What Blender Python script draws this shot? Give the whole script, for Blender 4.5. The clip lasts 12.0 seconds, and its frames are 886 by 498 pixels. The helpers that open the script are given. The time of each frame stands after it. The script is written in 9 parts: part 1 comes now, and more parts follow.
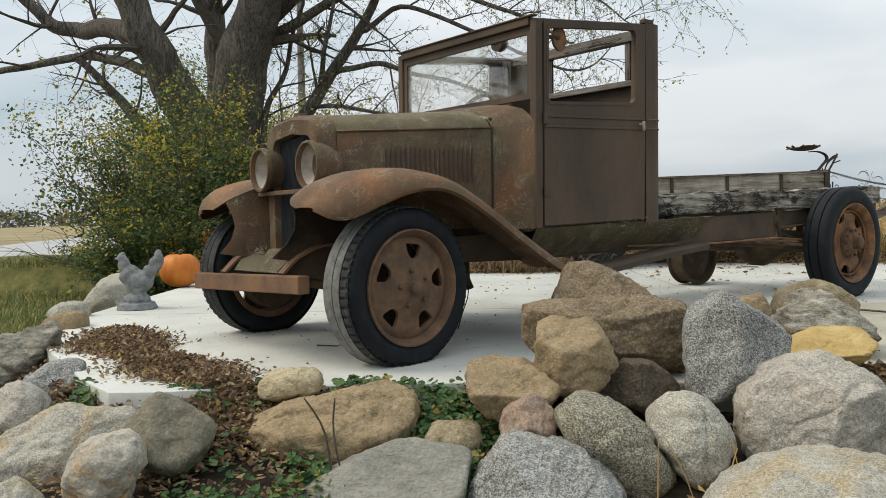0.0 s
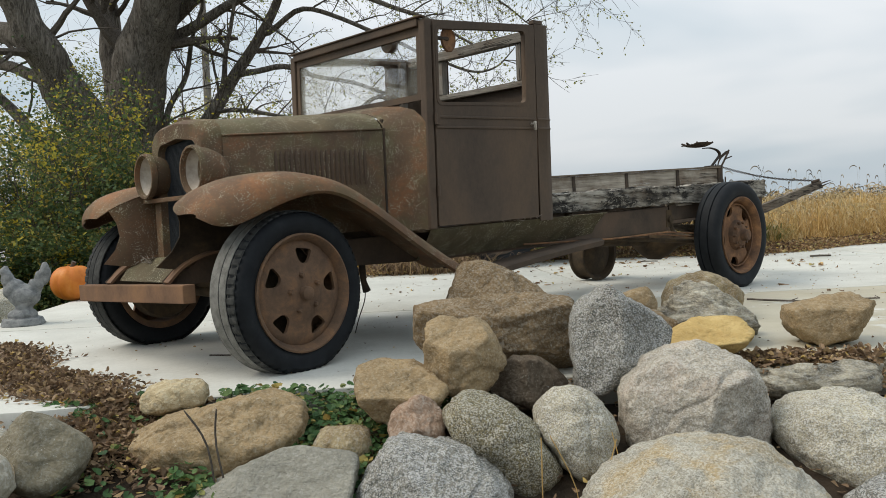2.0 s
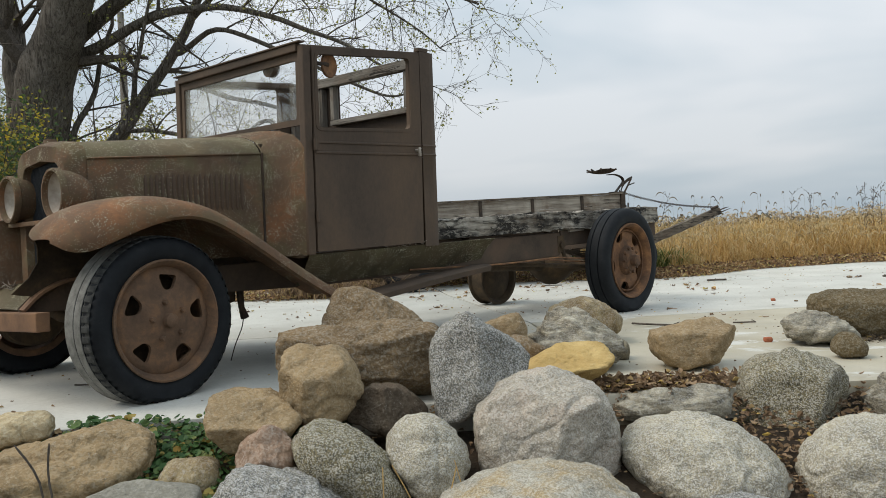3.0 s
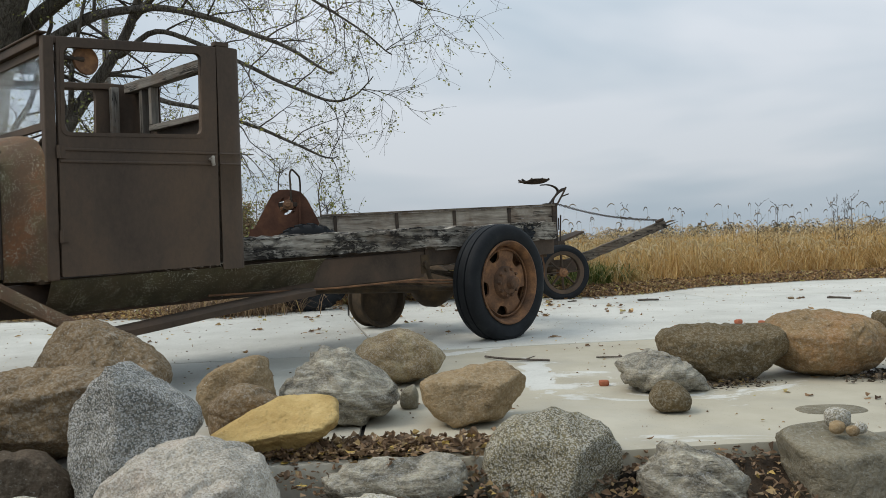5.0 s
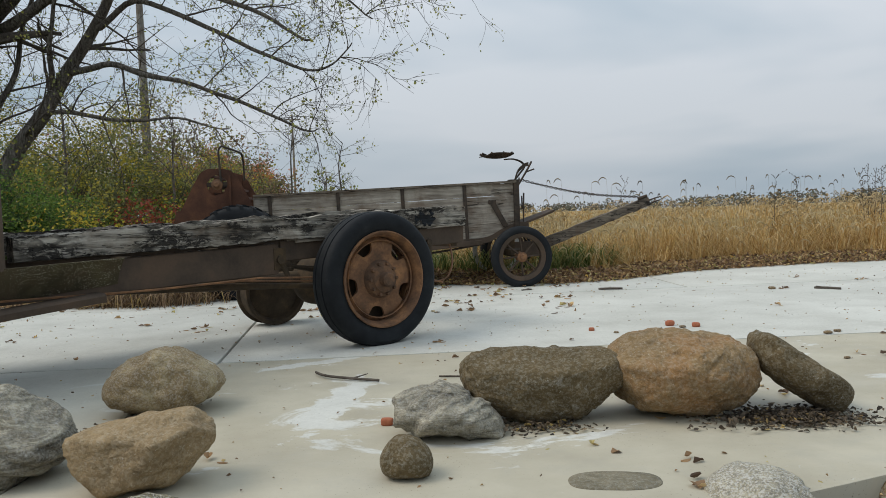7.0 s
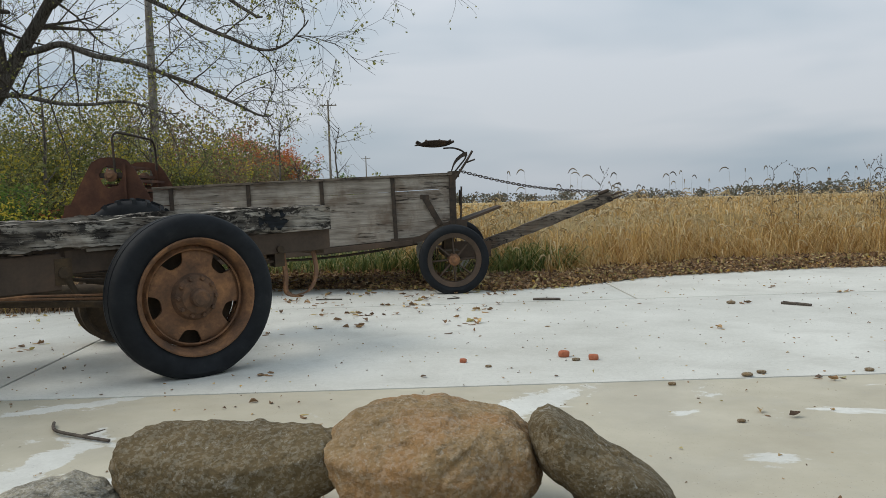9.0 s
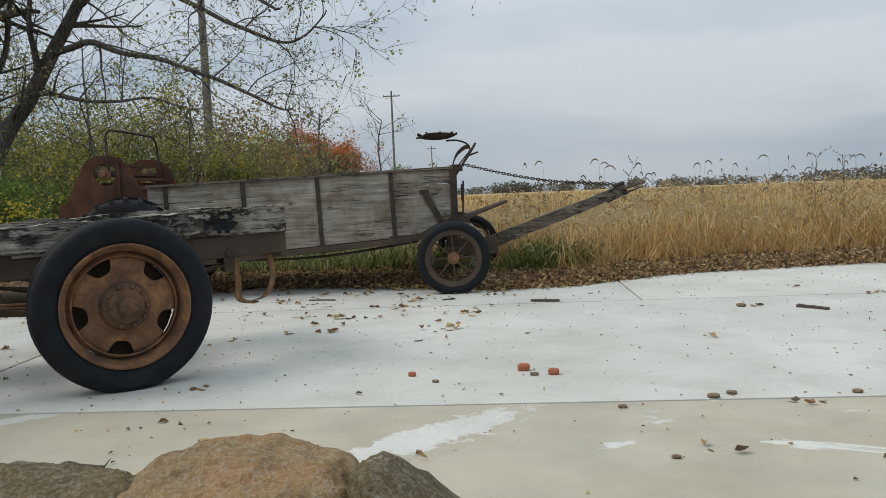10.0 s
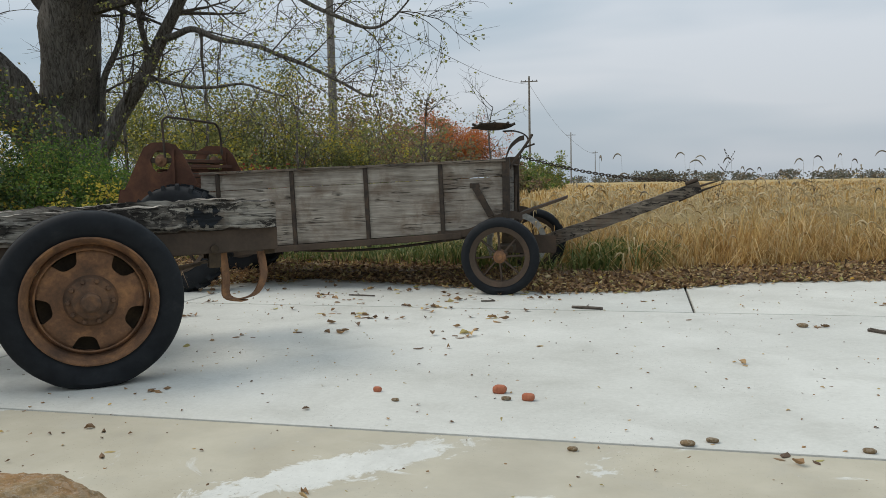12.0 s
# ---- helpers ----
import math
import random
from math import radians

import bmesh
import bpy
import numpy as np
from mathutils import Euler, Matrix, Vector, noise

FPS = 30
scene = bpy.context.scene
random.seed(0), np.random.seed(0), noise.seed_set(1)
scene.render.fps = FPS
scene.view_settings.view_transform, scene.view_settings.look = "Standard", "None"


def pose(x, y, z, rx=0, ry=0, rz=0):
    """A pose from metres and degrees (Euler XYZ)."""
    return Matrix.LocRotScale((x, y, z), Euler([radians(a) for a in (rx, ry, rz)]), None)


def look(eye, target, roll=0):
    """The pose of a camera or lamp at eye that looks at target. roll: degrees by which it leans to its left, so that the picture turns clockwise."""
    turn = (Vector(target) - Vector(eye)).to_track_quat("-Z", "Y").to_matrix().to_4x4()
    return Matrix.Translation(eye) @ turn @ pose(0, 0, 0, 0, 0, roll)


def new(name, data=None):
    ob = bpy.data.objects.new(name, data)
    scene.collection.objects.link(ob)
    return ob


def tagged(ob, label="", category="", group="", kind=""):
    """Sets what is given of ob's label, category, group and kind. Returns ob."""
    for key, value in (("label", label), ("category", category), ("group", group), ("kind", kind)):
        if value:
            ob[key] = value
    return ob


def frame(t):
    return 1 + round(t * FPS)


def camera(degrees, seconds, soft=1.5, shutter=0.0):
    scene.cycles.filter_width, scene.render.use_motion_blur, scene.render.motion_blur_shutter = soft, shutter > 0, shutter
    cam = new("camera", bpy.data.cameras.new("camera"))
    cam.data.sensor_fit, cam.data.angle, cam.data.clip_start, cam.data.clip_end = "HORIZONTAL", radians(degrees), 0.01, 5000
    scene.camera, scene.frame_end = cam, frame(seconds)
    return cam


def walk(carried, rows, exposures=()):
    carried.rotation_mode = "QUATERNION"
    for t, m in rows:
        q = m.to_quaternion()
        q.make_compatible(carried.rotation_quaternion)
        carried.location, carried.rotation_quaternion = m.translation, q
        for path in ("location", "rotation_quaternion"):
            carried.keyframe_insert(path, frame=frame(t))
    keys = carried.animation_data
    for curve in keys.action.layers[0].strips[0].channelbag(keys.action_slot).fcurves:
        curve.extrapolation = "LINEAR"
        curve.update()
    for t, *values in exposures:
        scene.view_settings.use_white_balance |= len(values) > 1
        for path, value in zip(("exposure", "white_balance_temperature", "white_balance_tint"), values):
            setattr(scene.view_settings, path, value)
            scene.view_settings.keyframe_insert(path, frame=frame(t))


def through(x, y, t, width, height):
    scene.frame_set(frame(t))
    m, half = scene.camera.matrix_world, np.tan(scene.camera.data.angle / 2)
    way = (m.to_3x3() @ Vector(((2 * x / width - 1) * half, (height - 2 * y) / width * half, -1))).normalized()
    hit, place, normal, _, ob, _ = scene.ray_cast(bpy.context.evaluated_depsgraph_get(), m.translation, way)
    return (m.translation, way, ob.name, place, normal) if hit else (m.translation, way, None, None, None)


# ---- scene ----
from mathutils import geometry

# camera and its walk
cam = camera(56.5, 12.0, soft=0.4)
PATH = [
    (0, (0.69, 0.105, 0.729), (0.432, 2.086, 0.628), -1.0),
    (0.5, (0.703, 0.106, 0.729), (0.472, 2.09, 0.631), -1.1),
    (1, (0.716, 0.111, 0.728), (0.52, 2.099, 0.637), -1.1),
    (1.5, (0.733, 0.117, 0.728), (0.592, 2.11, 0.636), -1.4),
    (2, (0.812, 0.135, 0.722), (0.752, 2.132, 0.621), -2.4),
    (2.5, (0.944, 0.129, 0.733), (0.945, 2.127, 0.645), -2.5),
    (3, (1.096, 0.136, 0.729), (1.204, 2.133, 0.676), -2.1),
    (3.5, (1.306, 0.261, 0.725), (1.442, 2.256, 0.67), -2.0),
    (3.7, (1.435, 0.337, 0.747), (1.578, 2.331, 0.693), -2.0),
    (5.3, (2.524, 0.849, 0.775), (2.558, 2.849, 0.742), -1.7),
    (5.5, (2.67, 0.917, 0.796), (2.688, 2.916, 0.754), -1.7),
    (6, (2.983, 1.15, 0.787), (2.978, 3.149, 0.728), -1.7),
    (6.5, (3.308, 1.389, 0.814), (3.268, 3.387, 0.734), -1.8),
    (7, (3.634, 1.594, 0.851), (3.514, 3.588, 0.745), -2.1),
    (7.2, (3.758, 1.686, 0.837), (3.603, 3.677, 0.732), -1.9),
    (8.8, (4.56, 2.615, 0.894), (4.338, 4.599, 0.768), -1.7),
    (9, (4.658, 2.693, 0.893), (4.432, 4.676, 0.758), -1.7),
    (9.5, (4.961, 2.911, 0.908), (4.649, 4.879, 0.743), -2.5),
    (10, (5.206, 3.129, 0.921), (4.815, 5.085, 0.766), -2.4),
    (10.5, (5.448, 3.273, 0.933), (4.871, 5.181, 0.771), -1.8),
    (11, (5.606, 3.447, 0.93), (4.997, 5.344, 0.767), -1.6),
    (11.5, (5.714, 3.615, 0.95), (5.048, 5.494, 0.78), -1.1),
    (12, (5.837, 3.7, 0.959), (5.126, 5.56, 0.78), -1.2),
]
walk(cam, [(t, look(eye, target, roll)) for t, eye, target, roll in PATH],
     [(0.0, 0.10, 6950, 10), (2.0, 0.07, 6900, 10), (3.5, -0.06, 6750, 10), (5.5, -0.19, 6600, 10), (7.0, -0.24, 6600, 10), (9.5, -0.26, 6600, 10), (12.0, -0.20, 6620, 10)])

# ---- overcast daylight ----
SUN_AZ, SUN_EL = radians(262), radians(50)
world = bpy.data.worlds.new("overcast_sky")
scene.world = world
world.use_nodes = True
wn, wl = world.node_tree.nodes, world.node_tree.links
wn.clear()
w_out = wn.new("ShaderNodeOutputWorld")
w_bg = wn.new("ShaderNodeBackground")
w_bg.inputs["Strength"].default_value = 0.1
w_sky = wn.new("ShaderNodeTexSky")
w_sky.sky_type = "NISHITA"
w_sky.sun_disc = False
w_sky.sun_elevation, w_sky.sun_rotation = SUN_EL, SUN_AZ
w_sky.air_density, w_sky.dust_density, w_sky.ozone_density = 1.0, 3.0, 1.0
w_co = wn.new("ShaderNodeTexCoord")
w_map = wn.new("ShaderNodeMapping")
w_map.inputs["Scale"].default_value = (1.0, 1.0, 4.2)
w_n1 = wn.new("ShaderNodeTexNoise")
w_n1.inputs["Scale"].default_value = 1.35
w_n1.inputs["Detail"].default_value = 4.0
w_n1.inputs["Roughness"].default_value = 0.5
w_n1.inputs["Distortion"].default_value = 0.35
w_r = wn.new("ShaderNodeValToRGB")
w_r.color_ramp.elements[0].position, w_r.color_ramp.elements[0].color = 0.36, (3.7, 5.0, 6.1, 1)
w_r.color_ramp.elements[1].position, w_r.color_ramp.elements[1].color = 0.64, (7.2, 7.8, 8.5, 1)
w_mix = wn.new("ShaderNodeMix")
w_mix.data_type = "RGBA"
w_mix.inputs[0].default_value = 0.9
wl.new(w_co.outputs["Generated"], w_map.inputs["Vector"])
wl.new(w_map.outputs["Vector"], w_n1.inputs["Vector"])
wl.new(w_n1.outputs["Fac"], w_r.inputs["Fac"])
wl.new(w_sky.outputs["Color"], w_mix.inputs[6])
wl.new(w_r.outputs["Color"], w_mix.inputs[7])
# an overcast sky grows brighter towards the zenith
w_sep = wn.new("ShaderNodeSeparateXYZ")
wl.new(w_co.outputs["Generated"], w_sep.inputs[0])
w_grad = wn.new("ShaderNodeMapRange")
w_grad.inputs[1].default_value, w_grad.inputs[2].default_value = 0.0, 1.0
w_grad.inputs[3].default_value, w_grad.inputs[4].default_value = 0.92, 1.95
wl.new(w_sep.outputs[2], w_grad.inputs[0])
w_mul = wn.new("ShaderNodeVectorMath")
w_mul.operation = "SCALE"
wl.new(w_mix.outputs[2], w_mul.inputs[0])
wl.new(w_grad.outputs[0], w_mul.inputs["Scale"])
wl.new(w_mul.outputs[0], w_bg.inputs["Color"])
wl.new(w_bg.outputs["Background"], w_out.inputs["Surface"])

sun = new("sun", bpy.data.lights.new("sun", "SUN"))
sun.data.energy = 1.7
sun.data.angle = radians(32)
sun.data.color = (1.0, 0.93, 0.82)
sun.matrix_world = look((0, 0, 30), (-30 * math.sin(SUN_AZ) / math.tan(SUN_EL), -30 * math.cos(SUN_AZ) / math.tan(SUN_EL), 0))

# ---- materials ----
def ramp_node(nt, fac, stops):
    r = nt.nodes.new("ShaderNodeValToRGB")
    el = r.color_ramp.elements
    while len(el) < len(stops):
        el.new(0.5)
    for e, (p, c) in zip(el, stops):
        e.position, e.color = p, (*c, 1)
    nt.links.new(fac, r.inputs["Fac"])
    return r.outputs["Color"]


def mix_node(nt, fac, a, b, mode="MIX"):
    m = nt.nodes.new("ShaderNodeMix")
    m.data_type, m.blend_type = "RGBA", mode
    for sock, v in ((m.inputs[0], fac), (m.inputs[6], a), (m.inputs[7], b)):
        if isinstance(v, (int, float)):
            sock.default_value = v
        elif isinstance(v, tuple):
            sock.default_value = (*v, 1)
        else:
            nt.links.new(v, sock)
    return m.outputs[2]


def noise_node(nt, vec, scale, detail=4.0, rough=0.55, dist=0.0):
    n = nt.nodes.new("ShaderNodeTexNoise")
    n.inputs["Scale"].default_value = scale
    n.inputs["Detail"].default_value = detail
    n.inputs["Roughness"].default_value = rough
    n.inputs["Distortion"].default_value = dist
    nt.links.new(vec, n.inputs["Vector"])
    return n.outputs["Fac"]


def step_node(nt, val, lo, hi):
    m = nt.nodes.new("ShaderNodeMapRange")
    m.inputs[1].default_value, m.inputs[2].default_value = lo, hi
    nt.links.new(val, m.inputs[0])
    return m.outputs[0]


def math_node(nt, op, a, b):
    m = nt.nodes.new("ShaderNodeMath")
    m.operation = op
    for sock, v in ((m.inputs[0], a), (m.inputs[1], b)):
        if isinstance(v, (int, float)):
            sock.default_value = v
        else:
            nt.links.new(v, sock)
    return m.outputs[0]


def start(name, stretch=(1, 1, 1), rough=0.8, metal=0.0, vary=False):
    """A new material: its tree, its shader, and object coordinates stretched."""
    m = bpy.data.materials.new(name)
    m.use_nodes = True
    nt = m.node_tree
    b = nt.nodes["Principled BSDF"]
    b.inputs["Roughness"].default_value = rough
    b.inputs["Metallic"].default_value = metal
    b.inputs["Specular IOR Level"].default_value = 0.25
    co = nt.nodes.new("ShaderNodeTexCoord")
    mp = nt.nodes.new("ShaderNodeMapping")
    mp.inputs["Scale"].default_value = stretch
    nt.links.new(co.outputs["Object"], mp.inputs["Vector"])
    vec = mp.outputs["Vector"]
    if vary:
        info = nt.nodes.new("ShaderNodeObjectInfo")
        add = nt.nodes.new("ShaderNodeVectorMath")
        add.operation = "MULTIPLY_ADD"
        nt.links.new(info.outputs["Random"], add.inputs[0])
        add.inputs[1].default_value = (37.0, 53.0, 71.0)
        nt.links.new(vec, add.inputs[2])
        vec = add.outputs[0]
    return m, nt, b, vec


def bump(nt, b, height, strength=0.4, dist=0.01):
    bp = nt.nodes.new("ShaderNodeBump")
    bp.inputs["Strength"].default_value = strength
    bp.inputs["Distance"].default_value = dist
    nt.links.new(height, bp.inputs["Height"])
    nt.links.new(bp.outputs["Normal"], b.inputs["Normal"])


def rust(name, lo, mid, hi, lichen=0.0, rough=0.85, coarse=3.0, streak=1.0):
    """Old rusted sheet metal; lichen: how thickly pale dots of lichen sit on it."""
    m, nt, b, vec = start(name, (1, 1, streak), rough)
    big = noise_node(nt, vec, coarse, 5, 0.6, 0.3)
    fine = noise_node(nt, vec, 60, 4, 0.7)
    fac = math_node(nt, "ADD", math_node(nt, "MULTIPLY", big, 0.75), math_node(nt, "MULTIPLY", fine, 0.25))
    col = ramp_node(nt, fac, [(0.33, lo), (0.5, mid), (0.68, hi)])
    if lichen > 0:
        moss = step_node(nt, noise_node(nt, vec, 7, 4, 0.6), 0.48, 0.68)
        col = mix_node(nt, math_node(nt, "MULTIPLY", moss, min(0.75, lichen)), col, (0.12, 0.105, 0.055))
        v = nt.nodes.new("ShaderNodeTexVoronoi")
        v.inputs["Scale"].default_value = 120
        nt.links.new(vec, v.inputs["Vector"])
        size = math_node(nt, "MULTIPLY", step_node(nt, noise_node(nt, vec, 11, 4, 0.6), 0.36 - 0.12 * lichen, 0.95), 0.62)
        dot = math_node(nt, "LESS_THAN", v.outputs["Distance"], size)
        col = mix_node(nt, math_node(nt, "MULTIPLY", dot, 0.8), col, (0.46, 0.43, 0.32))
        v2 = nt.nodes.new("ShaderNodeTexVoronoi")
        v2.inputs["Scale"].default_value = 42
        nt.links.new(vec, v2.inputs["Vector"])
        size2 = math_node(nt, "MULTIPLY", step_node(nt, noise_node(nt, vec, 5, 4, 0.6), 0.56 - 0.14 * lichen, 1.0), 0.40)
        spot = math_node(nt, "LESS_THAN", v2.outputs["Distance"], size2)
        col = mix_node(nt, math_node(nt, "MULTIPLY", spot, 0.75), col, (0.44, 0.42, 0.30))
    nt.links.new(col, b.inputs["Base Color"])
    bump(nt, b, fac, 0.5, 0.004)
    return m


def stone(name, stops, grain=150.0, speck=0.5, dark=(0.05, 0.05, 0.055), light=(0.6, 0.58, 0.55), band=0.0, stain=None, crust=0.35):
    """A field boulder: broad colour, crystal grain, optional wavy bands and stains."""
    m, nt, b, vec = start(name, (1, 1, 1), 0.92, vary=True)
    broad = noise_node(nt, vec, 5.0, 7, 0.68, 0.5)
    big = broad
    if band > 0:
        mp = nt.nodes.new("ShaderNodeMapping")
        mp.inputs["Rotation"].default_value = (0.5, 0.75, 0.2)
        mp.inputs["Scale"].default_value = (2.0, 2.0, 11.0)
        nt.links.new(vec, mp.inputs["Vector"])
        layers = noise_node(nt, mp.outputs["Vector"], 2.2, 8, 0.68, 1.1)
        big = math_node(nt, "ADD", math_node(nt, "MULTIPLY", broad, 1 - band), math_node(nt, "MULTIPLY", layers, band))
    col = ramp_node(nt, big, stops)
    if stain:
        s = step_node(nt, noise_node(nt, vec, 4.2, 5, 0.65, 0.6), 0.48, 0.60)
        col = mix_node(nt, math_node(nt, "MULTIPLY", s, 0.75), col, stain)
    v = nt.nodes.new("ShaderNodeTexVoronoi")
    v.inputs["Scale"].default_value = grain
    nt.links.new(vec, v.inputs["Vector"])
    sep = nt.nodes.new("ShaderNodeSeparateColor")
    nt.links.new(v.outputs["Color"], sep.inputs[0])
    cell = sep.outputs[0]
    col = mix_node(nt, math_node(nt, "MULTIPLY", step_node(nt, cell, 0.62, 0.68), speck), col, light)
    col = mix_node(nt, math_node(nt, "MULTIPLY", step_node(nt, cell, 0.28, 0.22), speck), col, dark)
    # pale crust of old lichen and scuffs in patches
    cr = step_node(nt, noise_node(nt, vec, 17, 7, 0.78, 0.3), 0.585, 0.68)
    col = mix_node(nt, math_node(nt, "MULTIPLY", cr, crust), col, (0.52, 0.51, 0.46))
    pits = step_node(nt, noise_node(nt, vec, 38, 5, 0.75), 0.38, 0.31)
    col = mix_node(nt, math_node(nt, "MULTIPLY", pits, 0.35), col, tuple(0.35 * c for c in stops[0][1]))
    rub = noise_node(nt, vec, 52, 8, 0.85, 0.3)
    grit = 0.45 + 0.5 * speck
    col = mix_node(nt, grit, col, ramp_node(nt, rub, [(0.34, (0.5, 0.48, 0.46)), (0.45, (1.0, 1.0, 1.0)), (0.64, (1.0, 1.0, 1.0))]), "MULTIPLY")
    col = mix_node(nt, math_node(nt, "MULTIPLY", step_node(nt, rub, 0.54, 0.66), grit), col, light)
    # fine scratches and flecks of lichen
    fleck = step_node(nt, noise_node(nt, vec, 75, 3, 0.6, 1.5), 0.665, 0.7)
    fmask = step_node(nt, noise_node(nt, vec, 4.5, 3), 0.45, 0.6)
    col = mix_node(nt, math_node(nt, "MULTIPLY", math_node(nt, "MULTIPLY", fleck, fmask), 0.7), col, (0.55, 0.54, 0.49))
    nt.links.new(col, b.inputs["Base Color"])
    b.inputs["Specular IOR Level"].default_value = 0.22
    h = math_node(nt, "ADD", math_node(nt, "MULTIPLY", cell, 0.1 * speck), math_node(nt, "ADD", math_node(nt, "MULTIPLY", noise_node(nt, vec, 22, 6, 0.6, 0.3), 0.8), math_node(nt, "MULTIPLY", noise_node(nt, vec, 110, 3, 0.6), 0.25)))
    if band > 0:
        h = math_node(nt, "ADD", h, math_node(nt, "MULTIPLY", layers, 0.8))
    bump(nt, b, h, 1.0, 0.022 + 0.012 * band)
    return m


def wood(name, lo, hi, flake=0.0, along=0, split=0.7, stain=(0.13, 0.085, 0.055)):
    """Weathered timber; along: the axis of the grain; flake: old dark paint left on it; split: how many cracks run along it."""
    st = [14.0, 14.0, 14.0]
    st[along] = 0.9
    m, nt, b, vec = start(name, tuple(st), 0.9, vary=True)
    grain = noise_node(nt, vec, 2.2, 6, 0.7, 0.25)
    co2 = nt.nodes.new("ShaderNodeTexCoord")
    place = co2.outputs["Object"]
    broad = noise_node(nt, place, 3.0, 3)
    fac = math_node(nt, "ADD", math_node(nt, "MULTIPLY", grain, 0.62), math_node(nt, "MULTIPLY", broad, 0.38))
    col = ramp_node(nt, fac, [(0.36, lo), (0.5, tuple(0.5 * (a + c) for a, c in zip(lo, hi))), (0.62, hi)])
    # damp brown stains, and splits that follow the grain
    soak = step_node(nt, noise_node(nt, place, 4.6, 5, 0.65, 0.4), 0.50, 0.66)
    col = mix_node(nt, math_node(nt, "MULTIPLY", soak, 0.55), col, stain)
    mp = nt.nodes.new("ShaderNodeMapping")
    s1 = [26.0, 26.0, 26.0]
    s1[along] = 1.1
    mp.inputs["Scale"].default_value = s1
    nt.links.new(place, mp.inputs["Vector"])
    line = noise_node(nt, mp.outputs["Vector"], 1.0, 3, 0.6, 0.5)
    gap = step_node(nt, math_node(nt, "ABSOLUTE", math_node(nt, "SUBTRACT", line, 0.5), 0.0), 0.014, 0.004)
    gap = math_node(nt, "MULTIPLY", gap, step_node(nt, noise_node(nt, place, 5.0, 2), 0.62 - 0.3 * split, 0.70 - 0.3 * split))
    col = mix_node(nt, math_node(nt, "MULTIPLY", gap, 0.85), col, (0.02, 0.016, 0.013))
    h = math_node(nt, "SUBTRACT", grain, math_node(nt, "MULTIPLY", gap, 0.8))
    if flake > 0:
        mp = nt.nodes.new("ShaderNodeMapping")
        s2 = [1.0, 1.0, 1.0]
        s2[along] = 0.45
        mp.inputs["Scale"].default_value = s2
        nt.links.new(place, mp.inputs["Vector"])
        p = step_node(nt, noise_node(nt, mp.outputs["Vector"], 30, 7, 0.8, 0.9), 0.60 - 0.13 * flake, 0.61 - 0.13 * flake)
        p2 = step_node(nt, noise_node(nt, mp.outputs["Vector"], 7, 3, 0.55), 0.45, 0.55)
        chip = math_node(nt, "MULTIPLY", p, p2)
        col = mix_node(nt, math_node(nt, "MULTIPLY", chip, 0.93), col, (0.020, 0.017, 0.015))
        h = math_node(nt, "ADD", h, math_node(nt, "MULTIPLY", chip, 0.35))
    nt.links.new(col, b.inputs["Base Color"])
    bump(nt, b, h, 1.0, 0.011)
    return m


def speckled(name, stops, scale=20.0, rough=0.85, bumps=0.3, bdist=0.004, metal=0.0, fine=0.0, fine_col=(0, 0, 0), vary=False):
    m, nt, b, vec = start(name, (1, 1, 1), rough, metal, vary)
    n = noise_node(nt, vec, scale, 6, 0.65, 0.2)
    col = ramp_node(nt, n, stops)
    if fine > 0:
        f = step_node(nt, noise_node(nt, vec, scale * 9, 2), 0.6, 0.7)
        col = mix_node(nt, math_node(nt, "MULTIPLY", f, fine), col, fine_col)
    nt.links.new(col, b.inputs["Base Color"])
    bump(nt, b, n, bumps, bdist)
    return m


def leafy(name, stops, through=0.35):
    """Leaves: each its own tint, some light passing through."""
    m, nt, b, vec = start(name, (1, 1, 1), 0.6)
    geo = nt.nodes.new("ShaderNodeNewGeometry")
    col = ramp_node(nt, geo.outputs["Random Per Island"], stops)
    nt.links.new(col, b.inputs["Base Color"])
    tr = nt.nodes.new("ShaderNodeBsdfTranslucent")
    nt.links.new(col, tr.inputs["Color"])
    mx = nt.nodes.new("ShaderNodeMixShader")
    mx.inputs[0].default_value = through
    nt.links.new(b.outputs[0], mx.inputs[1])
    nt.links.new(tr.outputs[0], mx.inputs[2])
    nt.links.new(mx.outputs[0], nt.nodes["Material Output"].inputs["Surface"])
    return m


M_CAB = rust("rust_cab", (0.056, 0.041, 0.031), (0.088, 0.062, 0.044), (0.126, 0.083, 0.053), 0.0, 0.7, 2.2, 0.6)
M_HOOD = rust("rust_hood", (0.07, 0.049, 0.033), (0.12, 0.076, 0.046), (0.25, 0.112, 0.05), 0.7, 0.85, 2.6)
M_HOODTOP = rust("rust_hood_top", (0.085, 0.067, 0.042), (0.135, 0.104, 0.062), (0.18, 0.13, 0.075), 0.95, 0.85, 4.0)
M_FENDER = rust("rust_fender", (0.08, 0.052, 0.035), (0.145, 0.083, 0.047), (0.29, 0.128, 0.055), 0.4, 0.8, 2.6)
M_SKIRT = rust("rust_skirt", (0.06, 0.051, 0.03), (0.085, 0.068, 0.039), (0.11, 0.08, 0.048), 1.0, 0.9, 6.0)
M_FRAME = rust("rust_frame", (0.052, 0.039, 0.029), (0.08, 0.057, 0.041), (0.115, 0.075, 0.05), 0.0, 0.85, 4.0)
# underside rust; on the near fender apron its dark tone stands for shade
M_UNDER = rust("rust_under_and_shade", (0.034, 0.026, 0.018), (0.062, 0.044, 0.028), (0.11, 0.072, 0.038), 0.0, 0.9, 8.0)
